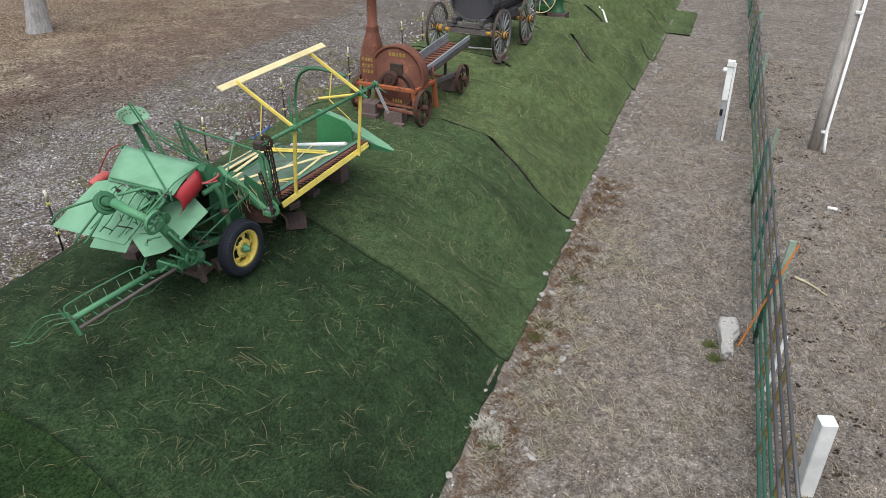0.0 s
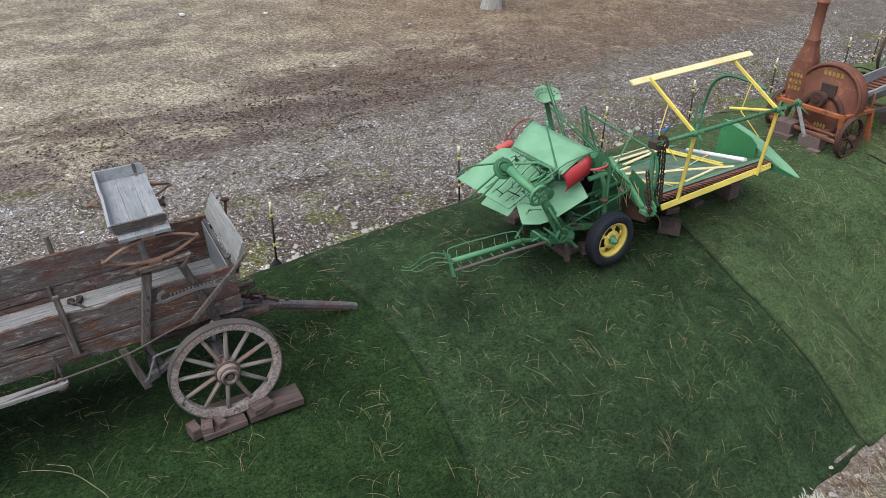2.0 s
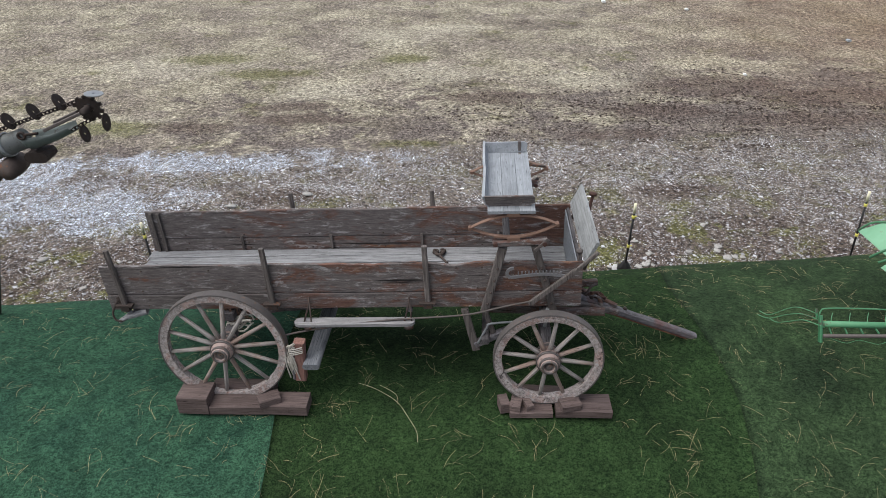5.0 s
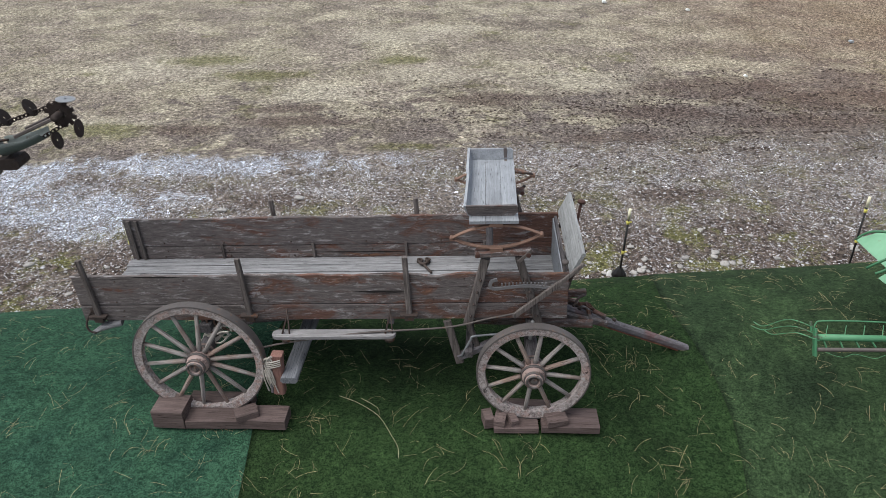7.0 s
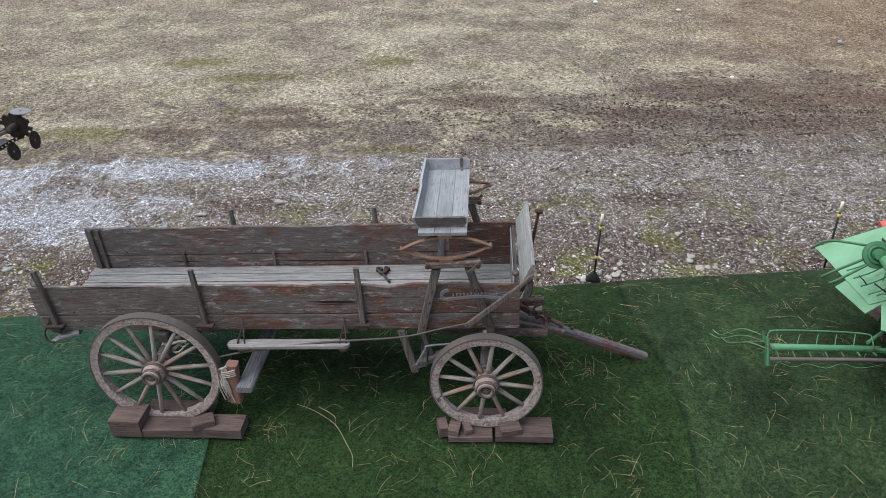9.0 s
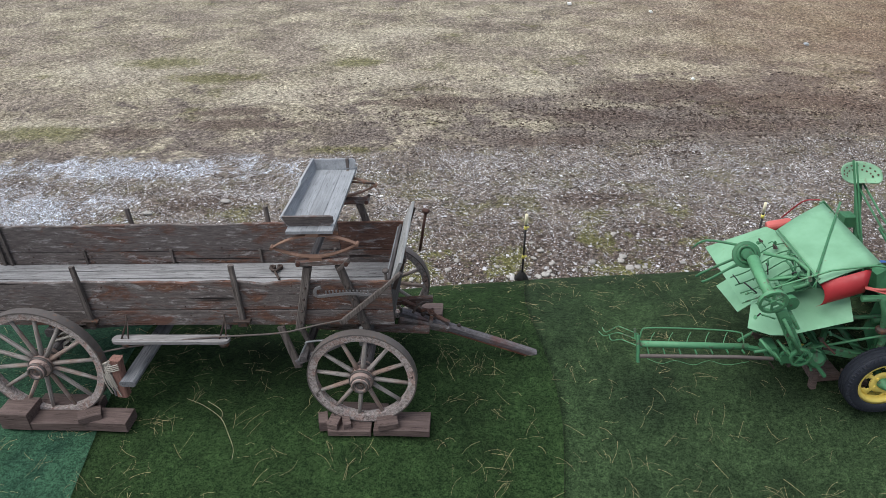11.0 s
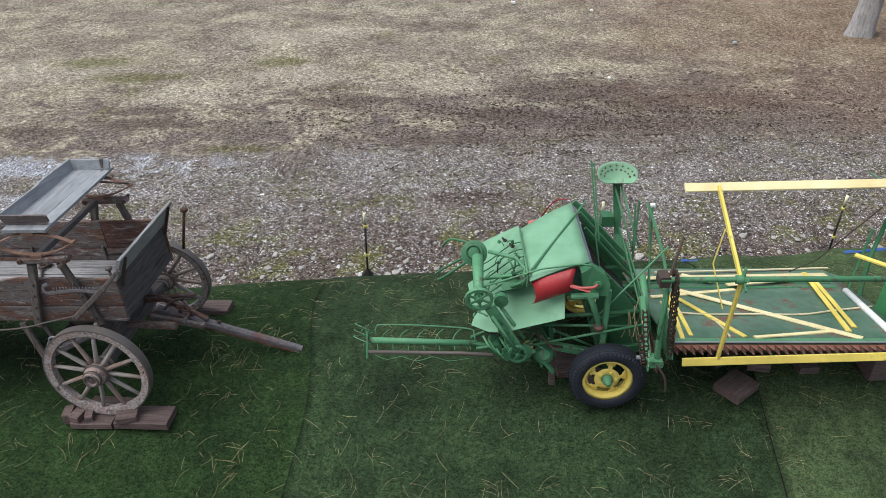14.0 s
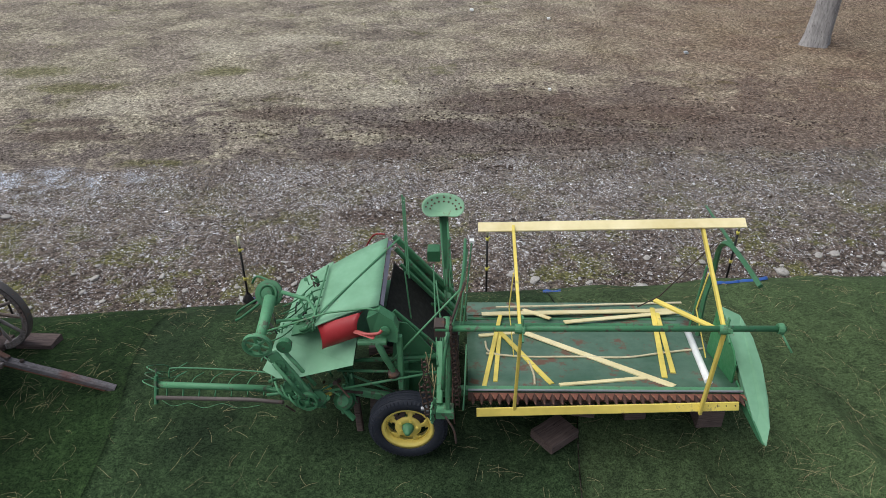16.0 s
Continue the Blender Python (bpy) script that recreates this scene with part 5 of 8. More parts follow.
def build_binder():
    car_wheel((-5.37, 5.712, 1.875), (YELLOW,))
    car_wheel((-6.72, 5.70, 1.88), (YELLOW,))
    bp("axle", tube(B(), [(-5.42, 5.715, 1.90), (-6.70, 5.70, 1.88)], 0.035, 10), GREEN)
    # --- platform with its cutter bar
    xs = (-7.20, -5.42)
    bm = B()
    grid_sheet(bm, (xs[1], 6.24, deck_z(xs[1])), (xs[0] - xs[1], 0, deck_z(xs[0]) - deck_z(xs[1])), (0, 2.34, 0.0), 8, 12, 0.02, lambda a, b: 0.006 * noise.noise(Vector((a * 4, b * 6, 2))))
    bp("platform", bm, GREEN_DECK, "green sheet-metal platform with rust patches")
    bp("platform_back", beam(B(), (-7.24, 6.2, deck_z(-7.24) - 0.045), (-7.24, 8.40, deck_z(-7.24) - 0.045), 0.05, 0.10), GREEN)
    bp("back_board", plate(B(), [(-7.27, 6.25, deck_z(-7.27) + 0.03), (-7.27, 8.40, deck_z(-7.27) + 0.03), (-7.20, 8.52, deck_z(-7.2) + 0.03), (-7.02, 8.66, deck_z(-7.02) + 0.022), (-6.94, 8.66, deck_z(-6.94) + 0.02), (-6.94, 6.25, deck_z(-6.94) + 0.02)], 0.015), GREEN_DECK)
    for x in (-6.86, -6.72):
        bp("deck_rail", beam(B(), (x, 6.25, deck_z(x) + 0.02), (x, 8.45, deck_z(x) + 0.02), 0.035, 0.03), GREEN)
    bp("platform_sill", beam(B(), (-5.40, 6.22, 2.262), (-5.40, 8.60, 2.262), 0.045, 0.05, (0.24, 0, 1)), GREEN_PALE)
    bp("sill_edge", beam(B(), (-5.372, 6.24, 2.278), (-5.372, 8.58, 2.278), 0.02, 0.02, (0.24, 0, 1)), STEEL, "bare worn metal edge")
    bp("cutter_bar", beam(B(), (-5.325, 6.24, 2.245), (-5.325, 8.66, 2.245), 0.075, 0.03, (0.24, 0, 1)), RUST_DARK, "rusty cutter bar")
    bm = B()
    turned(bm, [(0, 0), (0.017, 0.0), (0.014, 0.05), (0.004, 0.090), (0, 0.093)], (0, 0, 0), (1, 0, 0.10), 6, False, False)
    beam(bm, (-0.03, 0, 0), (0.03, 0, 0), 0.045, 0.022)
    guard = mesh(bm, "guard", RUST_DARK)
    bm = plate(B(), [(-0.03, -0.034, 0), (0.05, -0.006, 0.006), (0.05, 0.006, 0.006), (-0.03, 0.034, 0)], 0.004)
    knife = mesh(bm, "knife_section", RUST)
    for i in range(32):
        y = 6.28 + 0.0755 * i
        place(new("guard", guard), binder, UN @ pose(-5.30, y, 2.252))
        place(new("knife_section", knife), binder, UN @ pose(-5.31, y + 0.037, 2.272))
    for y in (6.5, 7.3, 8.1):
        bp("platform_joist", beam(B(), (-5.4, y, 2.21), (-7.2, y, deck_z(-7.2) - 0.06), 0.05, 0.06), GREEN)
    # --- reel: two arms are left on each spider
    S = Vector((-5.12, 0, 3.13))
    bp("reel_shaft", tube(B(), [(S.x, 5.98, S.z), (S.x, 8.64, S.z + 0.01)], 0.024, 12), GREEN, "green reel shaft")
    for y, tag in ((6.63, 0), (8.18, 1)):
        bm = turned(B(), [(0, -0.04), (0.036, -0.04), (0.04, 0), (0.036, 0.04), (0, 0.04)], (S.x, y, S.z), (0, 1, 0), 14, False, False)
        for i in range(6):
            a = radians(149 + 60 * i)
            o = Vector((math.cos(a), 0, math.sin(a)))
            beam(bm, Vector((S.x, y + 0.02, S.z)) + o * 0.04, Vector((S.x, y + 0.02, S.z)) + o * 0.11, 0.035, 0.012, (0, 1, 0), 0.003)
        bp("reel_spider", bm, GREEN_PALE)
        bp("reel_arm", beam(B(), (S.x, y, S.z), (-5.90, y - 0.02, 3.595), 0.045, 0.024, (0, 1, 0), 0.004), YELLOW_ARM)
        bp("reel_arm", beam(B(), (S.x, y + 0.01, S.z), (-5.19, y - 0.005, 2.20), 0.045, 0.024, (0, 1, 0), 0.004), YELLOW_ARM)
        bp("reel_lath", beam(B(), (-5.55, y - 0.03, 3.36), (-5.60, y - 0.05, 2.98), 0.014, 0.008, (0, 1, 0), 0.002), YELLOW_ARM)
        bp("reel_lath", beam(B(), (-5.60, y - 0.05, 2.98), (-5.28, y - 0.02, 2.72), 0.014, 0.008, (0, 1, 0), 0.002), YELLOW_ARM)
    bp("reel_arm", beam(B(), (S.x, 8.13, S.z), (-5.52, 7.75, 3.12), 0.045, 0.022, (0, 0, 1), 0.004), YELLOW_ARM, "short yellow arm swung aside")
    bp("reel_slat", beam(B(), (-5.915, 6.32, 3.575), (-5.885, 8.50, 3.635), 0.09, 0.018, (0.5, 0, 0.85), 0.004, 8, 0.001), YELLOW_SLAT, "pale yellow wooden reel slat")
    bp("reel_slat", beam(B(), (-5.160, 6.31, 2.222), (-5.225, 8.50, 2.250), 0.075, 0.018, (0.9, 0, 0.35), 0.004, 8, 0.001), YELLOW_ARM, "yellow wooden reel slat")
    bm = turned(B(), [(0, -0.02), (0.04, -0.02), (0.045, 0.02), (0, 0.025)], (S.x, 8.60, S.z + 0.01), (0, 1, 0), 12, False, False)
    tube(bm, [(S.x, 8.60, S.z), (-4.98, 8.66, 3.02)], 0.009, 6)
    bp("shaft_end", bm, GREEN_PALE)
    # --- divider at the outer end
    leaf = [(-6.12, 8.57, 2.63), (-6.045, 8.72, 2.586), (-5.82, 8.774, 2.505), (-5.55, 8.775, 2.42), (-5.25, 8.74, 2.31), (-5.0, 8.68, 2.235), (-4.835, 8.60, 2.20), (-4.95, 8.585, 2.185), (-5.25, 8.59, 2.235), (-5.52, 8.592, 2.30), (-5.77, 8.585, 2.44), (-5.95, 8.575, 2.56)]
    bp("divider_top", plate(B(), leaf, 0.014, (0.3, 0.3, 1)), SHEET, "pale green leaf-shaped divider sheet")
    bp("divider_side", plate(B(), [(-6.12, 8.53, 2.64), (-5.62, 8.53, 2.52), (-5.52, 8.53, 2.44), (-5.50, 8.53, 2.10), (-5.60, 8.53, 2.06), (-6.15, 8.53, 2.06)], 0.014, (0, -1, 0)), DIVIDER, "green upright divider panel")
    bp("divider_keel", plate(B(), [(-5.50, 8.56, 2.29), (-4.86, 8.58, 2.185), (-4.95, 8.58, 2.15), (-5.48, 8.56, 2.16)], 0.014, (0, -1, 0)), GREEN)
    bm = B()
    pts = curve([(-6.44, 8.54, 2.05), (-6.50, 8.55, 2.42), (-6.54, 8.60, 2.72), (-6.42, 8.56, 3.08), (-6.19, 8.54, 3.25), (-5.92, 8.57, 3.25), (-5.62, 8.62, 3.19)], 5)
    tube(bm, pts, 0.026, 4)
    bp("grain_guide_arch", bm, GREEN, "curved green iron arch")
    bm = B()
    beam(bm, (-6.15, 8.55, 3.27), (-7.02, 8.59, 3.20), 0.035, 0.014, (0, 0, 1), 0.003, 1, 0, 0.6)
    bp("arch_rod", bm, GREEN)
    bp("arch_stay", tube(B(), [(-6.62, 8.58, 3.0), (-6.9, 8.25, 2.2), (-7.1, 8.1, 1.92)], 0.007, 5), IRON)
    bp("outer_strut", beam(B(), (-6.60, 8.50, 2.0), (-6.62, 8.56, 2.75), 0.04, 0.012, (0, 1, 0)), GREEN)
    # --- binder head: hood, table, flap
    RB, RF, LF, LB = Vector((-6.69, 5.475, 3.03)), Vector((-5.60, 5.49, 3.005)), Vector((-5.50, 4.955, 2.86)), Vector((-6.42, 4.93, 2.865))
    bm = B()
    n = 6
    rows = []
    for k in (0, 1):
        g = []
        for i in range(n + 1):
            f = i / n
            a, b = LF.lerp(LB, f), RF.lerp(RB, f)
            g.append([bm.verts.new(a.lerp(b, j / n) + Vector((0, 0, 0.02 * math.sin(math.pi * j / n) - 0.008 * k))) for j in range(n + 1)])
        rows.append(g)
    for k, g in enumerate(rows):
        for i in range(n):
            for j in range(n):
                bm.faces.new((g[i][j], g[i + 1][j], g[i + 1][j + 1], g[i][j + 1])).smooth = True
    rim = [(i, 0) for i in range(n)] + [(n, j) for j in range(n)] + [(i, n) for i in range(n, 0, -1)] + [(0, j) for j in range(n, 0, -1)]
    for (i, j), (p, q) in zip(rim, rim[1:] + rim[:1]):
        bm.faces.new((rows[0][i][j], rows[0][p][q], rows[1][p][q], rows[1][i][j]))
    bp("hood", bm, SHEET, "pale green sheet-metal hood")
    bp("binding_table", plate(B(), [(-6.95, 4.50, 2.365), (-5.86, 4.50, 2.40), (-5.62, 4.93, 2.79), (-6.45, 4.95, 2.85), (-6.62, 4.93, 2.80)], 0.010), SHEET, "pale green sloping binding table")
    bp("table_lip", plate(B(), [(-6.30, 4.42, 2.30), (-5.80, 4.45, 2.34), (-5.80, 4.72, 2.58), (-6.30, 4.72, 2.56)], 0.008), SHEET)
    bp("front_flap", plate(B(), [(-5.56, 5.29, 2.68), (-5.37, 5.27, 2.545), (-5.36, 4.74, 2.40), (-5.40, 4.60, 2.37), (-5.52, 4.44, 2.36), (-5.80, 4.55, 2.50), (-5.80, 4.95, 2.66)], 0.008), SHEET, "pale green front flap")
    bp("canvas_edge", plate(B(), [(-6.66, 5.485, 3.02), (-5.64, 5.50, 2.99), (-5.645, 5.525, 2.965), (-6.655, 5.515, 2.99)], 0.012), CANVAS, "lilac-grey canvas roller edge")
    bp("head_floor", plate(B(), [(-6.6, 5.0, 2.55), (-5.7, 5.0, 2.55), (-5.7, 5.5, 2.6), (-6.6, 5.5, 2.6)], 0.02), GREEN)
    bp("hood_brace", beam(B(), (-5.55, 4.93, 2.885), (-6.62, 5.60, 3.075), 0.022, 0.010, (0, 0, 1)), GREEN)
    bp("hood_rod", tube(B(), [(-5.50, 4.93, 2.80), (-5.55, 4.94, 2.90), (-6.38, 4.93, 2.90)], 0.009, 6), GREEN_PALE)
    bp("long_rod", tube(B(), [(-5.50, 4.53, 2.80), (-5.56, 5.06, 2.955), (-5.52, 5.40, 3.03), (-5.5, 5.50, 3.02)], 0.009, 6), GREEN_PALE)
    # red twine can and its handle, and its fellow behind
    bm = B()
    n = 8
    g = []
    for k in (0, 1):
        g.append([[bm.verts.new(Vector((-5.55, 4.96, 2.815)).lerp(Vector((-5.52, 5.37, 2.985)), i / 6) + Vector((math.sin(a) * (0.095 - 0.006 * k), 0.05 * math.sin(a) * (1 - i / 3), math.cos(a) * 0.12 - 0.10))) for a in np.linspace(0.1, 2.6, n)] for i in range(7)])
    for k, gg in enumerate(g):
        for i in range(6):
            for j in range(n - 1):
                bm.faces.new((gg[i][j], gg[i + 1][j], gg[i + 1][j + 1], gg[i][j + 1])).smooth = True
    for i in (0, 6):
        for j in range(n - 1):
            bm.faces.new((g[0][i][j], g[0][i][j + 1], g[1][i][j + 1], g[1][i][j]))
    bp("twine_can", bm, RED, "dark red curved metal can")
    bm = tube(B(), curve([(-5.42, 5.33, 2.86), (-5.38, 5.40, 2.87), (-5.37, 5.50, 2.885), (-5.38, 5.53, 2.91)], 4), 0.014, 7)
    beam(bm, (-5.42, 5.30, 2.87), (-5.36, 5.47, 2.85), 0.05, 0.012)
    bp("can_handle", bm, PINK)
    bm = turned(B(), [(0, -0.12), (0.05, -0.12), (0.06, -0.09), (0.06, 0.09), (0.05, 0.12), (0, 0.12)], (-6.90, 5.20, 2.66), (0.1, 1, 0.25), 16, False, False)
    bp("rear_can", bm, PINK, "red metal can behind the table")
    bp("can_wire", tube(B(), curve([(-6.88, 5.20, 2.76), (-6.78, 5.32, 3.0), (-6.70, 5.44, 3.06)], 5), 0.008, 5), RED)
    # knotter shaft: drum, tapered tube, pulley
    bm = turned(B(), [(0, -0.02), (0.11, -0.02), (0.125, -0.005), (0.125, 0.02), (0.10, 0.028), (0.06, 0.03), (0.05, 0.07), (0, 0.075)], (-5.95, 4.47, 2.88), (0.75, -0.1, 0.5), 22, False, False)
    turned(bm, [(0.065, 0.03), (0.09, 0.03), (0.09, 0.042), (0.065, 0.042)], (-5.95, 4.47, 2.88), (0.75, -0.1, 0.5), 20)
    bp("knotter_drum", bm, GREEN, "green knotter drum")
    bp("knotter_tube", tube(B(), [(-5.86, 4.50, 2.89), (-5.62, 4.50, 2.83), (-5.38, 4.50, 2.79)], 0.055, 12, 0.042), GREEN_PALE)
    spoked_pulley("drive_pulley", (-5.335, 4.50, 2.785), (1, 0, -0.15), 0.125, GREEN_PALE, "green six-spoked pulley", 6)
    spoked_pulley("small_pulley", (-5.30, 4.86, 2.20), (1, 0, 0), 0.09, GREEN, "", 4)
    bm = beam(B(), (-5.36, 4.60, 2.68), (-5.36, 4.87, 2.20), 0.10, 0.05, (1, 0, 0), 0.015)
    tube(bm, [(-5.30, 4.62, 2.62), (-5.28, 4.84, 2.26)], 0.016, 7)
    tube(bm, [(-5.42, 4.70, 2.64), (-5.40, 4.92, 2.30)], 0.018, 7)
    bp("drive_arm", bm, GREEN_PALE)
    for k, (z, y) in enumerate(((2.58, 4.66), (2.46, 4.72), (2.35, 4.78))):
        bp("gear", turned(B(), [(0, -0.03), (0.022, -0.03), (0.022, 0.0), (0.05, 0.0), (0.05, 0.012), (0.018, 0.014), (0.018, 0.03), (0, 0.03)], (-5.33, y, z), (1, 0.2 * k, 0.3), 14, False, False), GREEN)
    bm = turned(B(), [(0, -0.05), (0.03, -0.05), (0.03, -0.01), (0.075, -0.008), (0.075, 0.01), (0.025, 0.014), (0.025, 0.05), (0, 0.05)], (-5.38, 4.93, 2.16), (1, 0.2, 0.3), 16, False, False)
    box(bm, (-5.50, 4.72, 2.08), (-5.36, 4.95, 2.16), 0.02)
    box(bm, (-5.56, 4.60, 2.12), (-5.40, 4.72, 2.22), 0.02)
    bp("gearbox", bm, GREEN)
    bm = B()
    for k in range(7):
        p = Vector((-5.42 - 0.05 * random.random(), 4.55 + 0.05 * k, 2.28 - 0.04 * (k % 3)))
        tube(bm, curve([p, p + Vector((0.08, 0.05, -0.05)), p + Vector((0.05, 0.13, -0.16)), p + Vector((-0.05, 0.16, -0.2))], 3), 0.012, 6)
    bp("trip_levers", bm, GREEN_PALE)
    bp("yellow_cap", turned(B(), [(0, 0), (0.045, 0), (0.05, 0.05), (0.03, 0.08), (0, 0.085)], (-5.52, 4.98, 2.08), (0, 0, 1), 12, False, False), YELLOW)
    # discharge arms and needles over the table
    for k, (a, b, c) in enumerate((((-5.95, 4.45, 2.88), (-6.02, 4.17, 2.66), (-6.06, 4.10, 2.57)), ((-5.90, 4.45, 2.86), (-5.93, 4.20, 2.64), (-5.95, 4.12, 2.58)), ((-6.12, 4.47, 2.88), (-6.35, 4.25, 2.80), (-6.44, 4.16, 2.66)))):
        bp("discharge_arm", tube(B(), curve([a, b, c], 4), 0.012, 6), GREEN)
    for k in range(5):
        x = -6.28 + 0.135 * k
        bp("needle_rod", tube(B(), curve([(x, 4.47, 2.50), (x + 0.03, 4.62, 2.60), (x + 0.06, 4.82, 2.80), (x + 0.08, 4.95, 2.86)], 4), 0.0065, 6), GREEN)
    for x, y, z in ((-6.38, 4.80, 2.76), (-6.20, 4.86, 2.80)):
        bm = tube(B(), curve([(x, y, z), (x + 0.02, y - 0.04, z + 0.05), (x + 0.07, y - 0.02, z + 0.03)], 4), 0.008, 5)
        turned(bm, [(0, 0), (0.02, 0), (0.02, 0.012), (0, 0.014)], (x, y, z), (0, -0.6, 0.8), 8, False, False)
        bp("twine_eye", bm, IRON)
    bm = tube(B(), [(-5.90, 4.60, 2.93), (-5.80, 4.85, 2.92), (-5.68, 4.93, 2.88), (-5.58, 4.90, 2.80), (-5.60, 4.80, 2.74)], 0.018, 8)
    bp("compressor_arm", bm, GREEN_PALE)
    bp("trip_shaft", tube(B(), [(-5.78, 4.55, 2.70), (-5.70, 4.85, 2.80), (-5.62, 4.95, 2.82)], 0.014, 7), GREEN_PALE)
    bp("table_plate", plate(B(), [(-5.78, 4.72, 2.74), (-5.58, 4.72, 2.70), (-5.58, 4.94, 2.77), (-5.78, 4.94, 2.81)], 0.012), GREEN)
    bp("crank_box", turned(B(), [(0, -0.03), (0.06, -0.03), (0.065, 0.03), (0, 0.035)], (-5.42, 4.70, 2.72), (1, 0, 0), 14, False, False), GREEN)
    # small castings, pins and rods of the knotter
    kr = random.Random(29)
    for k in range(26):
        y = kr.uniform(4.48, 4.90)
        p = Vector((kr.uniform(-6.25, -5.45), y, 2.46 + 0.85 * (y - 4.48) + kr.uniform(0.03, 0.10)))
        q = p + Vector((kr.uniform(-0.16, 0.16), kr.uniform(-0.10, 0.14), kr.uniform(-0.02, 0.09)))
        bp("knotter_rod", tube(B(), [p, p.lerp(q, 0.5) + Vector((0, 0, kr.uniform(0, 0.03))), q], kr.uniform(0.004, 0.010), 6), kr.choice((GREEN, GREEN, GREEN_PALE, BLACK)))
        if k % 2:
            bp("knotter_cam", turned(B(), [(0, -0.008), (0.010, -0.008), (0.010, 0), (0.020, 0), (0.020, 0.008), (0, 0.009)], q, (kr.gauss(0, 1), kr.gauss(0, 1), 0.8), 9, False, False), kr.choice((GREEN, GREEN_PALE)))
    for k in range(22):
        p = Vector((kr.uniform(-5.75, -5.36), kr.uniform(4.62, 5.22), kr.uniform(1.98, 2.30)))
        q = p + Vector((kr.uniform(-0.08, 0.08), kr.uniform(-0.10, 0.16), kr.uniform(-0.12, 0.12)))
        bp("trip_link", beam(B(), p, q, kr.uniform(0.010, 0.03), kr.uniform(0.008, 0.016), (1, 0, 0.2), 0.003), kr.choice((GREEN, GREEN_PALE, IRON, RUST_DARK)))
        if k % 3 == 0:
            bp("link_pin", turned(B(), [(0, -0.015), (0.014, -0.015), (0.014, 0.012), (0.022, 0.014), (0.022, 0.024), (0, 0.026)], p, (1, 0.2, 0.2), 8, False, False), kr.choice((GREEN_PALE, IRON)))
    # castings at the near end of the hood
    bm = plate(B(), [(-5.47, 5.40, 2.965), (-5.50, 5.50, 3.005), (-5.48, 5.62, 2.93), (-5.45, 5.66, 2.86), (-5.43, 5.65, 2.74), (-5.44, 5.50, 2.76), (-5.45, 5.43, 2.80)], 0.12, (1, 0, 0.1))
    turned(bm, [(0, 0), (0.045, 0), (0.045, 0.02), (0.02, 0.03), (0, 0.03)], (-5.44, 5.55, 2.86), (1, 0, 0.1), 14, False, False)
    bp("end_casting", bm, GREEN, "green gear housing")
    bm = beam(B(), (-5.44, 5.32, 2.74), (-5.42, 5.56, 2.76), 0.06, 0.05, (0, 0, 1), 0.015)
    tube(bm, curve([(-5.42, 5.48, 2.76), (-5.40, 5.53, 2.64), (-5.42, 5.57, 2.52), (-5.44, 5.60, 2.42)], 4), 0.032, 8, 0.022)
    bp("hook_casting", bm, GREEN_PALE)
    bp("hook_foot", turned(B(), [(0, 0), (0.05, 0), (0.055, 0.03), (0.03, 0.05), (0, 0.05)], (-5.44, 5.60, 2.38), (0, 0, 1), 10, False, False), IRON)
    bp("end_post", beam(B(), (-5.48, 5.66, 2.78), (-5.46, 5.66, 1.98), 0.05, 0.05, (0, 1, 0), 0.01), GREEN_PALE)
    # elevator between platform and head
    for x, mat in ((-5.62, GREEN), (-6.75, GREEN)):
        bp("elevator_side", plate(B(), [(x, 5.62, 2.82), (x, 5.56, 2.28), (x, 5.70, 2.00), (x, 6.06, 1.98), (x, 6.14, 2.22), (x, 5.98, 2.45), (x, 5.72, 2.80)], 0.012, (1, 0, 0)), mat, "green elevator side panel")
    # near-black floor: the shade of the open elevator is put into its colour
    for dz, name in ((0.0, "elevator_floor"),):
        bp(name, plate(B(), [(-5.66, 6.16, 2.06 + dz), (-6.72, 6.16, 1.98 + dz), (-6.72, 5.52, 2.72 + dz), (-5.66, 5.52, 2.76 + dz)], 0.015), TURF_BACK_AND_SHADE)
    for a, b, w in (((-6.80, 5.52, 2.98), (-6.66, 6.12, 2.38), 0.06), ((-6.72, 5.56, 2.86), (-6.56, 6.12, 2.28), 0.05), ((-6.5, 5.60, 2.84), (-6.4, 6.12, 2.30), 0.035), ((-6.62, 5.55, 2.95), (-6.45, 6.13, 2.34), 0.045), ((-5.72, 5.60, 2.86), (-5.68, 6.10, 2.36), 0.04)):
        bp("elevator_rail", beam(B(), a, b, 0.03, w), GREEN)
    bp("elevator_roller", tube(B(), [(-5.85, 6.05, 2.70), (-5.45, 6.06, 2.34)], 0.032, 10), GREEN_PALE, "worn green roller")
    # --- main frame pipes
    for a, b, r in (
        ((-5.65, 5.10, 2.36), (-5.58, 6.02, 2.47), 0.020), ((-5.50, 5.10, 2.38), (-5.50, 6.0, 2.36), 0.013), ((-5.45, 4.95, 2.17), (-5.38, 6.0, 2.475), 0.012),
        ((-5.60, 5.60, 2.38), (-5.62, 5.99, 2.46), 0.030), ((-6.6, 5.1, 2.3), (-6.6, 6.1, 2.3), 0.022), ((-5.6, 5.15, 2.12), (-6.7, 5.15, 2.12), 0.022),
        ((-5.55, 5.18, 2.30), (-5.55, 5.66, 2.05), 0.012), ((-5.7, 5.20, 2.12), (-5.9, 4.9, 2.5), 0.014), ((-6.2, 5.20, 2.12), (-6.3, 4.8, 2.6), 0.014), ((-5.5, 5.25, 2.0), (-5.8, 5.0, 2.4), 0.010),
    ):
        bp("frame_pipe", tube(B(), [a, b], r, 9), GREEN)
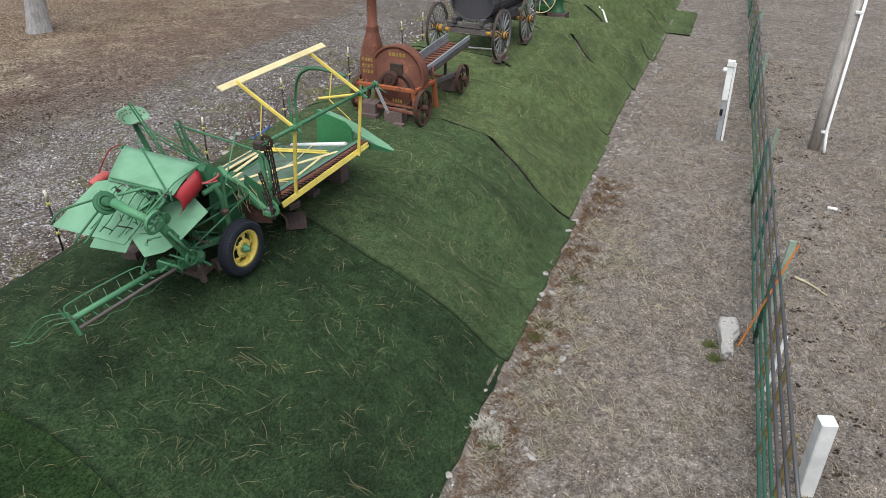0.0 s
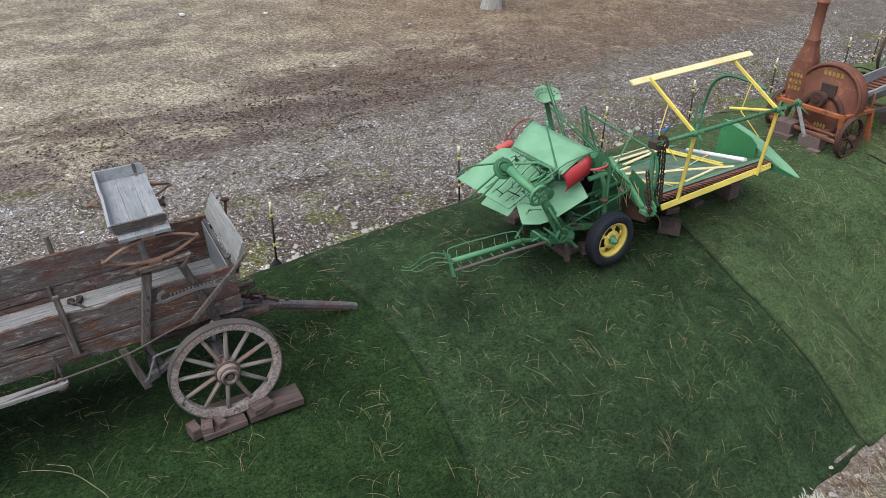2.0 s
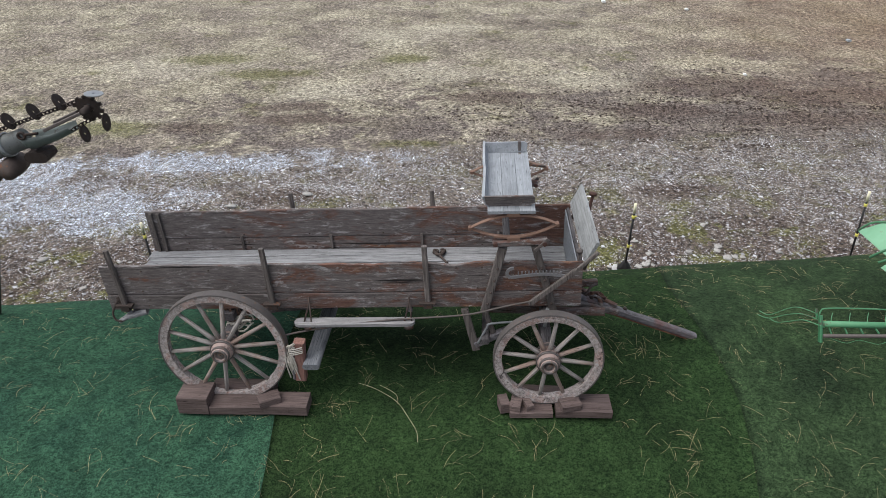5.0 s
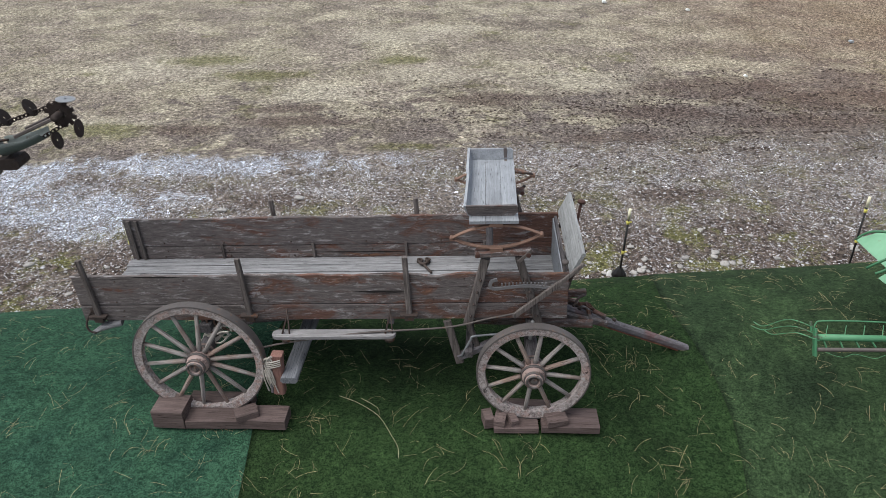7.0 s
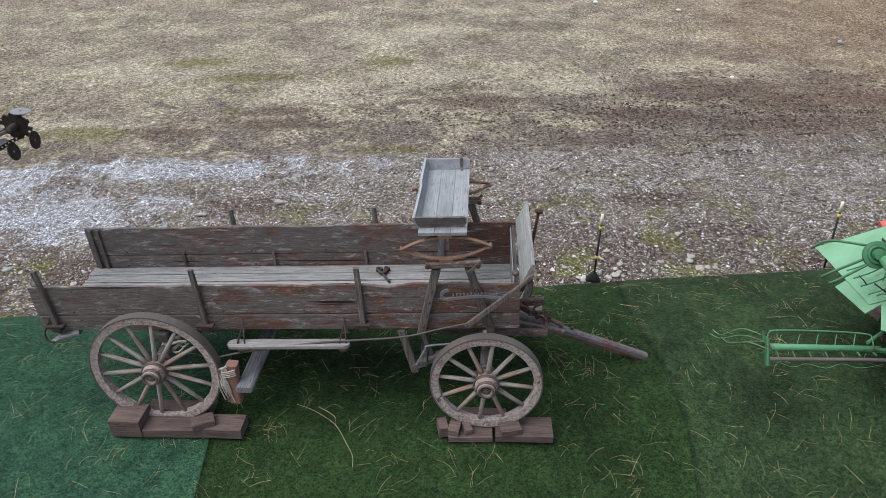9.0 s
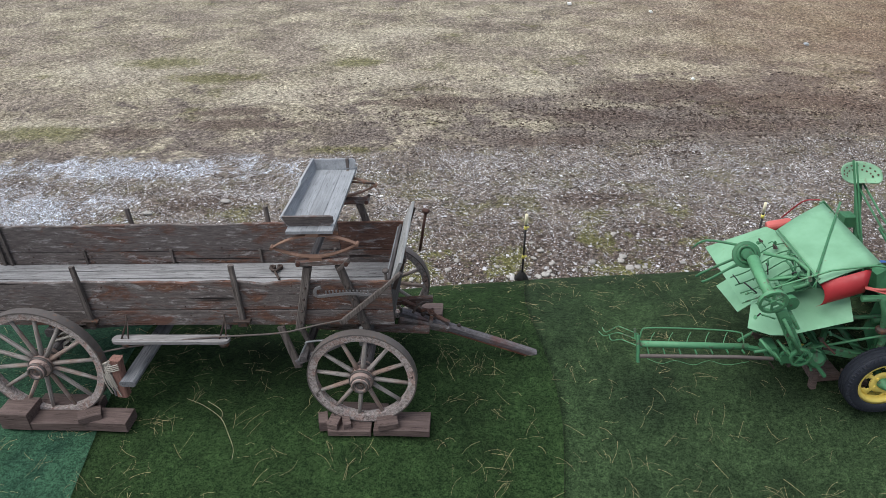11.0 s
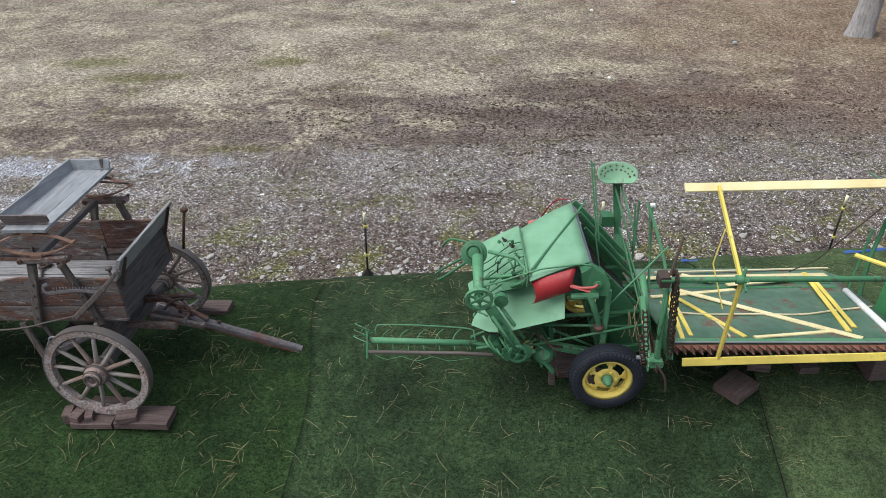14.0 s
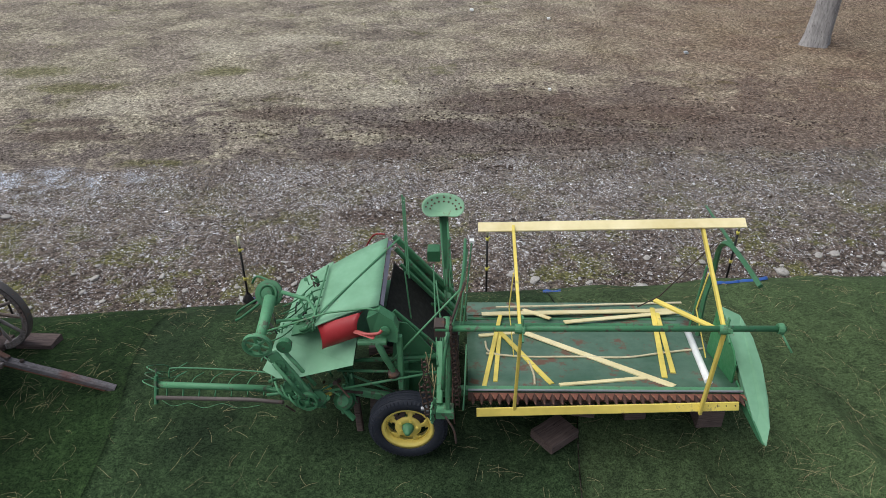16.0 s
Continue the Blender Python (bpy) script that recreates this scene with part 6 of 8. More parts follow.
    bp("main_beam", beam(B(), (-5.58, 5.10, 2.10), (-5.58, 5.72, 1.96), 0.06, 0.08, (0, 0, 1), 0.01), GREEN_PALE)
    bp("main_beam", beam(B(), (-5.62, 5.66, 1.98), (-5.62, 6.30, 2.06), 0.06, 0.09, (0, 0, 1), 0.01), GREEN)
    bp("rear_beam", beam(B(), (-6.62, 5.0, 2.06), (-6.62, 6.30, 2.02), 0.06, 0.08, (0, 0, 1), 0.01), GREEN)
    bp("frame_post", beam(B(), (-5.60, 5.20, 2.48), (-5.60, 5.20, 2.04), 0.05, 0.04, (0, 1, 0)), GREEN)
    bp("frame_post", beam(B(), (-5.58, 5.70, 2.42), (-5.58, 5.70, 1.96), 0.05, 0.04, (0, 1, 0)), GREEN)
    bm = turned(B(), [(0, -0.02), (0.10, -0.02), (0.085, 0.03), (0.05, 0.06), (0, 0.065)], (-5.5, 5.13, 2.03), (0.8, 0, 0.6), 16, False, False)
    beam(bm, (-5.46, 5.10, 2.02), (-5.42, 5.22, 1.88), 0.05, 0.03)
    bp("foot_casting", bm, GREEN)
    bp("hitch_post", beam(B(), (-5.60, 5.22, 2.0), (-5.58, 5.24, 1.60), 0.07, 0.06, (0, 1, 0), 0.01), BLOCK)
    # --- seat, levers
    bm = B()
    rr = 9
    ring = []
    for lay in (0, 1):
        g = []
        for i in range(rr + 1):
            row = []
            for j in range(28):
                a = 2 * math.pi * j / 28
                f = i / rr
                cx, cy = math.cos(a) * 0.215 * f, math.sin(a) * 0.165 * f * (1.0 - (0.30 * max(0, math.cos(a * 2 + math.pi)) if math.sin(a) < 0 else 0))
                z = 0.075 * f * f + (0.02 * f if math.sin(a) > 0 else 0) - 0.008 * lay
                row.append(bm.verts.new((cx, cy, z)))
            g.append(row)
        ring.append(g)
    for lay in (0, 1):
        for i in range(rr):
            for j in range(28):
                k = (j + 1) % 28
                bm.faces.new((ring[lay][i][j], ring[lay][i + 1][j], ring[lay][i + 1][k], ring[lay][i][k])).smooth = True
    for j in range(28):
        k = (j + 1) % 28
        bm.faces.new((ring[0][rr][j], ring[1][rr][j], ring[1][rr][k], ring[0][rr][k]))
    bmesh.ops.remove_doubles(bm, verts=bm.verts, dist=0.0005)
    seat = part("seat", bm, SEAT_GREEN, binder, "pan-shaped pierced green iron seat", UN @ pose(-7.09, 6.00, 3.10, 24, 0, 90))
    hole = mesh(turned(B(), [(0, -0.004), (0.011, -0.004), (0.011, 0.004), (0, 0.004)], (0, 0, 0), (0, 0, 1), 8, False, False), "seat_hole", RUST_DARK)
    for a in range(0, 180, 22):
        for f in (0.62, 0.82):
            x, y = math.cos(radians(a)) * 0.215 * f, math.sin(radians(a)) * 0.165 * f
            place(new("seat_hole", hole), seat, pose(x, y, 0.075 * f * f + 0.02 * f - 0.001))
    bm = B()
    for a, b in (((-7.06, 6.0, 3.06), (-6.98, 6.01, 2.86)), ((-6.98, 6.01, 2.86), (-6.86, 6.03, 2.56)), ((-6.86, 6.03, 2.56), (-6.62, 6.05, 2.36))):
        beam(bm, a, b, 0.075, 0.018, (1, 0, 0.3), 0.004)
    bp("seat_post", bm, GREEN, "green flat-iron seat spring")
    for dy in (-0.03, 0.04):
        bp("seat_stay", tube(B(), [(-7.04, 6.0 + dy, 3.07), (-6.62, 6.03 + dy, 2.90), (-6.25, 6.06 + dy, 2.76)], 0.011, 7), GREEN)
    bp("tool_box", box(B(), (-6.98, 5.84, 2.66), (-6.84, 5.97, 2.78), 0.008), GREEN)
    for a, b, w in (((-6.67, 5.63, 3.50), (-6.30, 5.68, 2.86), 0.022), ((-6.64, 5.65, 3.49), (-6.26, 5.70, 2.84), 0.014), ((-6.28, 5.66, 2.9), (-6.02, 5.73, 2.42), 0.035),
                    ((-6.40, 6.08, 3.20), (-6.22, 6.04, 2.62), 0.045), ((-6.46, 6.06, 3.14), (-6.3, 6.06, 2.66), 0.03),
                    ((-6.60, 6.28, 3.02), (-6.10, 6.20, 2.40), 0.03), ((-6.55, 6.24, 2.98), (-5.9, 6.16, 2.46), 0.022), ((-5.90, 6.0, 2.66), (-5.25, 6.0, 2.30), 0.06), ((-6.20, 5.95, 2.85), (-5.45, 6.05, 2.45), 0.04), ((-6.4, 5.92, 2.9), (-5.4, 5.98, 2.52), 0.025)):
        bp("lever", beam(B(), a, b, w, 0.014, (0, 1, 0), 0.003), GREEN)
    bp("lever_cap", box(B(), (-6.645, 6.26, 3.015), (-6.595, 6.305, 3.045), 0.006), WHITE, "white lever cap")
    bp("lever_quadrant", tube(B(), curve([(-6.9, 5.86, 2.42), (-6.8, 6.0, 2.40), (-6.7, 6.1, 2.44)], 4), 0.014, 6), GREEN)
    bp("trip_rod", tube(B(), [(-5.44, 5.56, 2.50), (-5.62, 6.17, 3.15)], 0.009, 6), GREEN_PALE)
    bp("dark_lever", beam(B(), (-5.26, 6.10, 3.08), (-5.42, 6.21, 3.36), 0.03, 0.02, (0, 1, 0)), IRON)
    # reel drive: post, chain, sprockets
    bp("reel_post", beam(B(), (-5.14, 6.07, 2.26), (-5.22, 6.08, 2.96), 0.06, 0.04, (0, 1, 0), 0.008), GREEN_PALE)
    bp("reel_post", beam(B(), (-5.18, 6.0, 2.30), (-5.60, 6.0, 2.62), 0.06, 0.05, (0, 1, 0), 0.008), GREEN_PALE)
    bp("post_foot", box(B(), (-5.20, 5.97, 2.22), (-5.08, 6.12, 2.29), 0.01), GREEN_PALE)
    sprocket("reel_sprocket", (-5.12, 6.10, 3.13), (0, 1, 0), 0.085, 12, CHAIN)
    bp("ratchet_box", box(B(), (-5.22, 5.97, 3.06), (-5.10, 6.06, 3.16), 0.012), IRON)
    sprocket("lower_sprocket", (-5.02, 5.955, 2.375), (0.18, 1, 0.05), 0.095, 14, GREEN_PALE)
    bp("sprocket_bolt", turned(B(), [(0, 0), (0.03, 0), (0.03, 0.05), (0.018, 0.06), (0.018, 0.09), (0, 0.09)], (-5.03, 5.945, 2.385), (0, -1, 0), 8, False, False), STEEL)
    for a, b in (((-5.10, 5.885, 2.84), (-5.00, 5.95, 2.30)), ((-5.06, 5.86, 2.62), (-4.99, 5.92, 2.33)), ((-5.10, 6.115, 3.07), (-5.06, 6.15, 2.38)), ((-5.18, 6.12, 3.10), (-5.14, 6.16, 2.42))):
        bp("drive_chain", chain_run(a, b), CHAIN, "rusty roller chain")
    bp("hanging_rod", tube(B(), curve([(-5.05, 6.05, 2.28), (-5.0, 6.12, 2.18), (-4.98, 6.14, 2.05)], 4), 0.010, 6), IRON)
    bm = B()
    pts = curve([(-6.60, 6.22, 3.06), (-6.1, 6.20, 3.02), (-5.55, 6.14, 3.0), (-5.22, 6.08, 2.98), (-5.10, 6.05, 2.86), (-5.08, 6.03, 2.55)], 4)
    bp("reel_lift_arm", tube(bm, pts, 0.015, 8), GREEN)
    bp("inner_divider", plate(B(), [(-5.62, 6.22, 2.58), (-5.18, 6.20, 2.40), (-5.10, 6.19, 2.30), (-5.25, 6.20, 2.18), (-5.72, 6.22, 2.16)], 0.012, (0, -1, 0)), GREEN, "dark green inner divider")
    bp("skid_plate", plate(B(), [(-5.60, 6.10, 2.30), (-5.20, 6.10, 2.22), (-5.20, 6.12, 2.05), (-5.60, 6.10, 1.98)], 0.012, (0, -1, 0)), RUST_DARK)
    bm = B()
    for k in range(14):
        p = Vector((-5.35 + random.uniform(-0.2, 0.1), 5.95 + random.uniform(-0.08, 0.06), 2.52 + random.uniform(-0.15, 0.2)))
        tube(bm, [p, p + Vector((random.uniform(-0.1, 0.1), random.uniform(-0.1, 0.1), random.uniform(-0.25, -0.1)))], 0.004, 4)
    tagged(bp("caught_straw", bm, STRAW), "", "", "", "stuff")
    # --- bundle carrier reaching out towards the wagon
    at = UN @ pose(0.18, -0.04, 0.14)

    def carry(name, bm, mat, label=""):
        return part(name, bm, mat, binder, label, at)

    carry("carrier_roller", tube(B(), [(-5.70, 3.515, 2.045), (-5.70, 4.535, 2.005)], 0.030, 12), GREEN_PALE, "green carrier roller")
    carry("carrier_bar", tube(B(), [(-5.61, 3.515, 1.975), (-5.58, 4.375, 1.985), (-5.5, 4.68, 2.03)], 0.018, 9), GREYIRON)
    carry("carrier_wire", tube(B(), curve([(-5.58, 3.575, 1.97), (-5.52, 3.695, 1.96), (-5.55, 3.825, 1.97), (-5.50, 3.975, 1.96), (-5.54, 4.125, 1.975), (-5.50, 4.275, 1.96), (-5.52, 4.475, 1.98)], 4), 0.002, 5), GREEN_PALE)
    for i in range(7):
        y = 3.595 + 0.145 * i
        carry("carrier_hanger", beam(B(), (-5.69, y, 2.02 - 0.005 * i), (-5.62, y + 0.01, 1.975 + 0.003 * i), 0.022, 0.010, (0, 1, 0)), GREEN)
    carry("carrier_guard", tube(B(), curve([(-5.82, 3.565, 2.02), (-5.84, 3.575, 2.09), (-5.84, 3.635, 2.12), (-5.84, 4.025, 2.11), (-5.83, 4.455, 2.08), (-5.80, 4.51, 2.04), (-5.76, 4.52, 1.98)], 4), 0.007, 7), GREEN_PALE)
    for i in range(5):
        y = 3.625 + 0.17 * i
        carry("carrier_tine", tube(B(), curve([(-5.72, y, 2.03), (-5.78, y + 0.03, 2.06), (-5.86, y + 0.08, 2.05)], 4), 0.004, 5), GREEN_PALE)
    bm = beam(B(), (-5.72, 3.505, 2.13), (-5.60, 3.505, 1.91), 0.05, 0.025, (0, 1, 0), 0.006)
    beam(bm, (-5.74, 3.495, 2.08), (-5.78, 3.485, 2.16), 0.02, 0.02)
    carry("carrier_end", bm, GREEN)
    for k, (dx, dz) in enumerate(((0.0, 0.0), (-0.06, 0.03), (0.07, -0.02))):
        carry("carrier_finger", tube(B(), curve([(-5.72 + dx, 3.535, 2.06 + dz), (-5.78 + dx, 3.375, 2.10 + dz), (-6.02 + dx, 3.375 + 0.03 * k, 1.92 + dz), (-6.26 + dx, 3.345 + 0.03 * k, 1.70), (-6.50 + dx, 3.345 + 0.05 * k, 1.575)], 5), 0.005, 6), GREEN_PALE)
    carry("carrier_arm", beam(B(), (-5.70, 4.475, 2.01), (-5.63, 4.84, 1.98), 0.04, 0.04), GREEN)
    carry("carrier_link", tube(B(), [(-5.56, 4.525, 2.06), (-5.60, 4.76, 2.06)], 0.014, 7), GREEN)
    bp("inner_arm", tube(B(), [(-5.62, 4.44, 2.14), (-5.9, 4.8, 2.1), (-6.2, 5.1, 2.12)], 0.016, 7), GREEN)


build_binder()

# loose laths and slats that lie on the platform
for a, b, w, mat in (
    ((-7.06, 6.56), (-7.26, 8.62), 0.03, LATH), ((-6.90, 6.40), (-7.04, 8.48), 0.085, YELLOW_SLAT), ((-7.01, 6.85), (-6.81, 7.12), 0.055, YELLOW_SLAT), ((-6.70, 7.25), (-6.99, 8.48), 0.07, YELLOW_SLAT),
    ((-6.43, 6.36), (-6.66, 7.32), 0.06, YELLOW_SLAT), ((-6.62, 6.67), (-5.44, 8.02), 0.075, YELLOW_SLAT), ((-6.52, 6.57), (-5.47, 6.97), 0.05, YELLOW_ARM), ((-6.96, 6.61), (-5.42, 6.38), 0.042, YELLOW_ARM),
    ((-6.53, 6.575), (-5.50, 6.48), 0.042, YELLOW_ARM), ((-7.07, 8.25), (-5.59, 7.98), 0.05, YELLOW_ARM), ((-6.91, 8.26), (-5.68, 8.08), 0.045, YELLOW_ARM), ((-5.43, 7.03), (-5.60, 7.87), 0.045, YELLOW_SLAT),
):
    rise = 0.035 if min(a[0], b[0]) < -6.85 else 0.0
    p, q = (*a, deck_z(a[0]) + 0.026 + (rise if a[0] < -6.6 else 0.0) + random.uniform(0, 0.02)), (*b, deck_z(b[0]) + 0.022 + (rise if b[0] < -6.6 else 0.0))
    thing("loose_slat", beam(B(), p, q, w, 0.016, (-0.24, 0, 1), 0.003, 4, 0.002), mat, "loose yellow reel slat lying on the binder platform" if mat != LATH else "bare thin lath lying on the binder platform", "slat", "loose slats on the platform")
for pts in ([(-6.04, 6.42), (-6.00, 6.60), (-5.97, 6.85), (-5.98, 7.27), (-5.97, 7.71), (-6.07, 8.1), (-6.17, 8.52)], [(-5.88, 6.81), (-5.62, 6.83), (-5.45, 6.82)], [(-6.3, 6.42), (-6.1, 6.44), (-6.0, 6.55)]):
    thing("willow_stick", tube(B(), curve([(x, y, deck_z(x) + 0.03) for x, y in pts], 5), 0.011, 6), LATH, "thin pale stick lying on the binder platform", "stick", "loose slats on the platform")
thing("white_tube", tube(B(), [(-6.60, 8.48, deck_z(-6.60) + 0.035), (-5.50, 8.33, deck_z(-5.50) + 0.035)], 0.033, 12), WHITE, "chalky white metal tube lying across the platform end", "tube")
for k in range(6):
    x, y = -5.86 + 0.06 * k * 0.9, 8.18 + 0.03 * (k % 3)
    thing("bolt", tube(B(), [(x, y, deck_z(x) + 0.012), (x + 0.04, y + 0.12, deck_z(x + 0.04) + 0.012)], 0.008, 6), STEEL, "bare steel bolt lying on the platform", "bolt", "bolts on the platform")

# blocks under the binder
for x, y, sx, sy, sz, yaw, up in ((-5.56, 7.05, 0.28, 0.34, 0.10, 38, 0.03), (-5.95, 7.02, 0.16, 0.22, 0.10, 25, 0), (-5.85, 7.35, 0.16, 0.22, 0.10, -8, 0), (-5.80, 7.82, 0.14, 0.20, 0.08, 5, 0), (-5.80, 8.50, 0.26, 0.24, 0.26, 4, 0),
                                   (-5.89, 5.43, 0.36, 0.26, 0.09, 6, 0), (-5.70, 5.70, 0.16, 0.22, 0.12, -20, 0.0), (-6.72, 5.35, 0.2, 0.3, 0.12, 5, 0)):
    support_block((x, y, on_bank(x, y) + up - 0.015), (sx, sy, sz), yaw, "brown-painted timber block under the grain binder")

# ---- the rusty silage cutter, its discharge spout and feed table ----
cutter = empty("silage_cutter", pose(-6.4, 11.5, 1.5), "rust-red silage cutter with blower housing, spout and iron wheels", "farm machine")
UC = Matrix.Translation((6.4, -11.5, -1.5))


def cp(name, bm, mat, label="", m=None):
    return part(name, bm, mat, cutter, label, UC if m is None else UC @ m)


def iron_wheel(parent, un, centre, r, spokes, mat, axis="x", width=0.06, hub_mat=None, label=""):
    """A flat-rimmed iron wheel with thin spokes, as a rim with hub and spokes of their own."""
    turn = pose(*centre, 0, 0, 90 if axis == "x" else 0)
    w = width / 2
    wheel = part("wheel", turned(B(), [(r - 0.022, -w), (r, -w), (r, w), (r - 0.022, w)], (0, 0, 0), (0, 1, 0), 36, True, False), mat, parent, label, un @ turn)
    part("hub", turned(B(), [(0, -0.09), (0.05, -0.09), (0.06, 0), (0.05, 0.09), (0, 0.09)], (0, 0, 0), (0, 1, 0), 12, False), hub_mat or mat, wheel)
    me = mesh(tube(B(), [(0, 0, 0.045), (0, 0, r - 0.012)], 0.013, 6), "spoke", mat)
    for i in range(spokes):
        place(new("spoke", me), wheel, pose(0, 0, 0, 0, 360 / spokes * i, 0))
    return wheel


def build_cutter():
    c = Vector((-6.31, 11.55, 2.39))
    for x, y, r, n in ((-5.72, 11.33, 0.33, 8), (-7.08, 11.40, 0.33, 8), (-5.90, 13.55, 0.30, 8), (-7.0, 13.6, 0.30, 8)):
        iron_wheel(cutter, UC, (x, y, on_bank(x, y) + r), r, n, RUST_DARK, "x", 0.075, None, "rusty iron wheel")
    za = 1.85
    cp("front_axle", tube(B(), [(-5.70, 11.33, za), (-7.10, 11.40, za)], 0.03, 8), RUST)
    cp("rear_axle", tube(B(), [(-5.90, 13.55, za - 0.02), (-7.0, 13.6, za - 0.02)], 0.03, 8), RUST)
    # blower housing
    bm = turned(B(), [(0, -0.13), (0.50, -0.13), (0.55, -0.11), (0.55, 0.11), (0.50, 0.13), (0, 0.13)], c, (0, 1, 0), 44, False)
    turned(bm, [(0.52, -0.145), (0.57, -0.145), (0.57, -0.10), (0.52, -0.10)], c, (0, 1, 0), 44)
    cp("blower_housing", bm, RUST, "round rust-red blower housing")
    cp("inlet_door", box(B(), c + Vector((-0.12, -0.16, 0.02)), c + Vector((0.14, -0.13, 0.24)), 0.01), IRON)
    cp("front_rim", turned(B(), [(0.30, -0.155), (0.40, -0.155), (0.40, -0.13), (0.30, -0.13)], c + Vector((-0.02, 0, -0.28)), (0, 1, 0), 36), RUST_DARK)
    bm = turned(B(), [(0, -0.32), (0.05, -0.32), (0.055, -0.30), (0.12, -0.30), (0.125, -0.20), (0.12, -0.18), (0.04, -0.18), (0.04, 0.4), (0, 0.4)], c + Vector((-0.06, 0, -0.02)), (0, 1, 0), 20, False, False)
    cp("drive_pulley", bm, RUST_DARK)
    for i in range(5):
        cp("painted_mark", box(B(), (c.x - 0.15 + 0.072 * i, c.y - 0.136, c.z + 0.36), (c.x - 0.10 + 0.072 * i, c.y - 0.131, c.z + 0.43), 0.001), OCHRE, "worn yellow painted mark")
    for i in range(4):
        cp("painted_mark", box(B(), (c.x - 0.08 + 0.055 * i, c.y - 0.161, c.z - 0.50), (c.x - 0.045 + 0.055 * i, c.y - 0.156, c.z - 0.43), 0.001), OCHRE, "worn yellow painted mark")
    # spout
    bm = B()
    sx = -6.90
    rows = []
    for z, hx, hy, dx in ((2.20, 0.21, 0.15, 0.0), (2.60, 0.20, 0.15, 0.0), (2.88, 0.16, 0.14, 0.02), (3.12, 0.098, 0.10, 0.03), (3.22, 0.10, 0.10, 0.03)):
        rows.append([bm.verts.new((sx + dx + hx * x, c.y + hy * y, z)) for x, y in ((-1, -0.7), (-0.7, -1), (0.7, -1), (1, -0.7), (1, 0.7), (0.7, 1), (-0.7, 1), (-1, 0.7))])
    for r0, r1 in zip(rows, rows[1:]):
        for i in range(8):
            bm.faces.new((r0[i], r0[(i + 1) % 8], r1[(i + 1) % 8], r1[i]))
    bm.faces.new(rows[0])
    bm.faces.new(rows[-1][::-1])
    cp("spout_base", bm, RUST)
    for i in range(3):
        for j in range(4):
            cp("painted_mark", box(B(), (sx - 0.12 + 0.06 * j, c.y - 0.155, 2.38 + 0.11 * i), (sx - 0.08 + 0.06 * j, c.y - 0.149, 2.44 + 0.11 * i), 0.001), OCHRE, "worn yellow painted mark")
    for k in range(4):
        z = 3.18 + 0.62 * k
        bm = turned(B(), [(0.082, 0), (0.100, 0), (0.100, 0.03), (0.089, 0.04), (0.086, 0.60), (0.096, 0.61), (0.096, 0.64), (0.08, 0.64)], (sx + 0.03 + 0.01 * k, c.y, z), (0.015, 0, 1), 20)
        cp("spout_pipe", bm, RUST)
    # orange frame
    for x, y in ((-5.86, 11.22), (-7.0, 11.22), (-5.80, 11.95), (-7.0, 11.95)):
        cp("frame_leg", beam(B(), (x, y, 2.22), (x + (0.06 if x > -6.4 else -0.06), y, 1.72), 0.09, 0.05, (0, 1, 0), 0.008), RUST_ORANGE, "orange-rust frame leg")
    for a, b in (((-5.80, 11.22, 2.22), (-7.06, 11.22, 2.22)), ((-5.80, 11.95, 2.22), (-7.06, 11.95, 2.22)), ((-5.83, 11.18, 2.22), (-5.80, 12.0, 2.22)), ((-7.03, 11.18, 2.22), (-7.0, 12.0, 2.22))):
        cp("frame_rail", beam(B(), a, b, 0.07, 0.07, (0, 0, 1), 0.008), RUST_ORANGE)
    cp("front_bar", beam(B(), (-5.70, 11.05, 1.86), (-7.05, 11.12, 1.90), 0.05, 0.05), RUST)
    cp("pale_lever", beam(B(), (-6.62, 11.10, 2.34), (-6.28, 11.02, 1.80), 0.06, 0.03, (0, 1, 0)), GREYWOOD)
    # feed table
    for x in (-5.98, -6.48):
        for z in (2.30, 2.40):
            cp("trough_board", beam(B(), (x, 12.0, z + 0.02), (x - 0.06, 14.2, z + 0.16), 0.03, 0.09, (0, 0, 1), 0.004), GREYWOOD_ACROSS if x < -6.2 or z > 2.35 else BOARD_ACROSS)
    cp("trough_floor", plate(B(), [(-6.48, 12.0, 2.27), (-5.98, 12.0, 2.27), (-6.04, 14.2, 2.41), (-6.54, 14.2, 2.41)], 0.02), RUST, "red-brown slatted feed floor")
    for i in range(14):
        y = 12.1 + 0.15 * i
        cp("feed_slat", beam(B(), (-6.50, y, 2.285 + 0.0636 * (y - 12.0)), (-6.0, y, 2.285 + 0.0636 * (y - 12.0)), 0.04, 0.012), RUST_DARK)
    cp("long_sill", beam(B(), (-6.0, 11.9, 2.1), (-6.0, 13.9, 1.95), 0.07, 0.08), BOARD_ACROSS)
    cp("long_sill", beam(B(), (-6.8, 11.9, 2.1), (-6.8, 13.9, 1.95), 0.07, 0.08), BOARD_ACROSS)
    cp("table_leg", beam(B(), (-6.26, 13.5, 2.36), (-6.3, 13.55, 1.8), 0.05, 0.05, (0, 1, 0)), BOARD_UP)
    cp("side_hopper", plate(B(), [(-5.80, 11.90, 2.50), (-5.95, 12.15, 2.45), (-5.95, 12.15, 2.28), (-5.80, 11.90, 2.24)], 0.02), RUST)


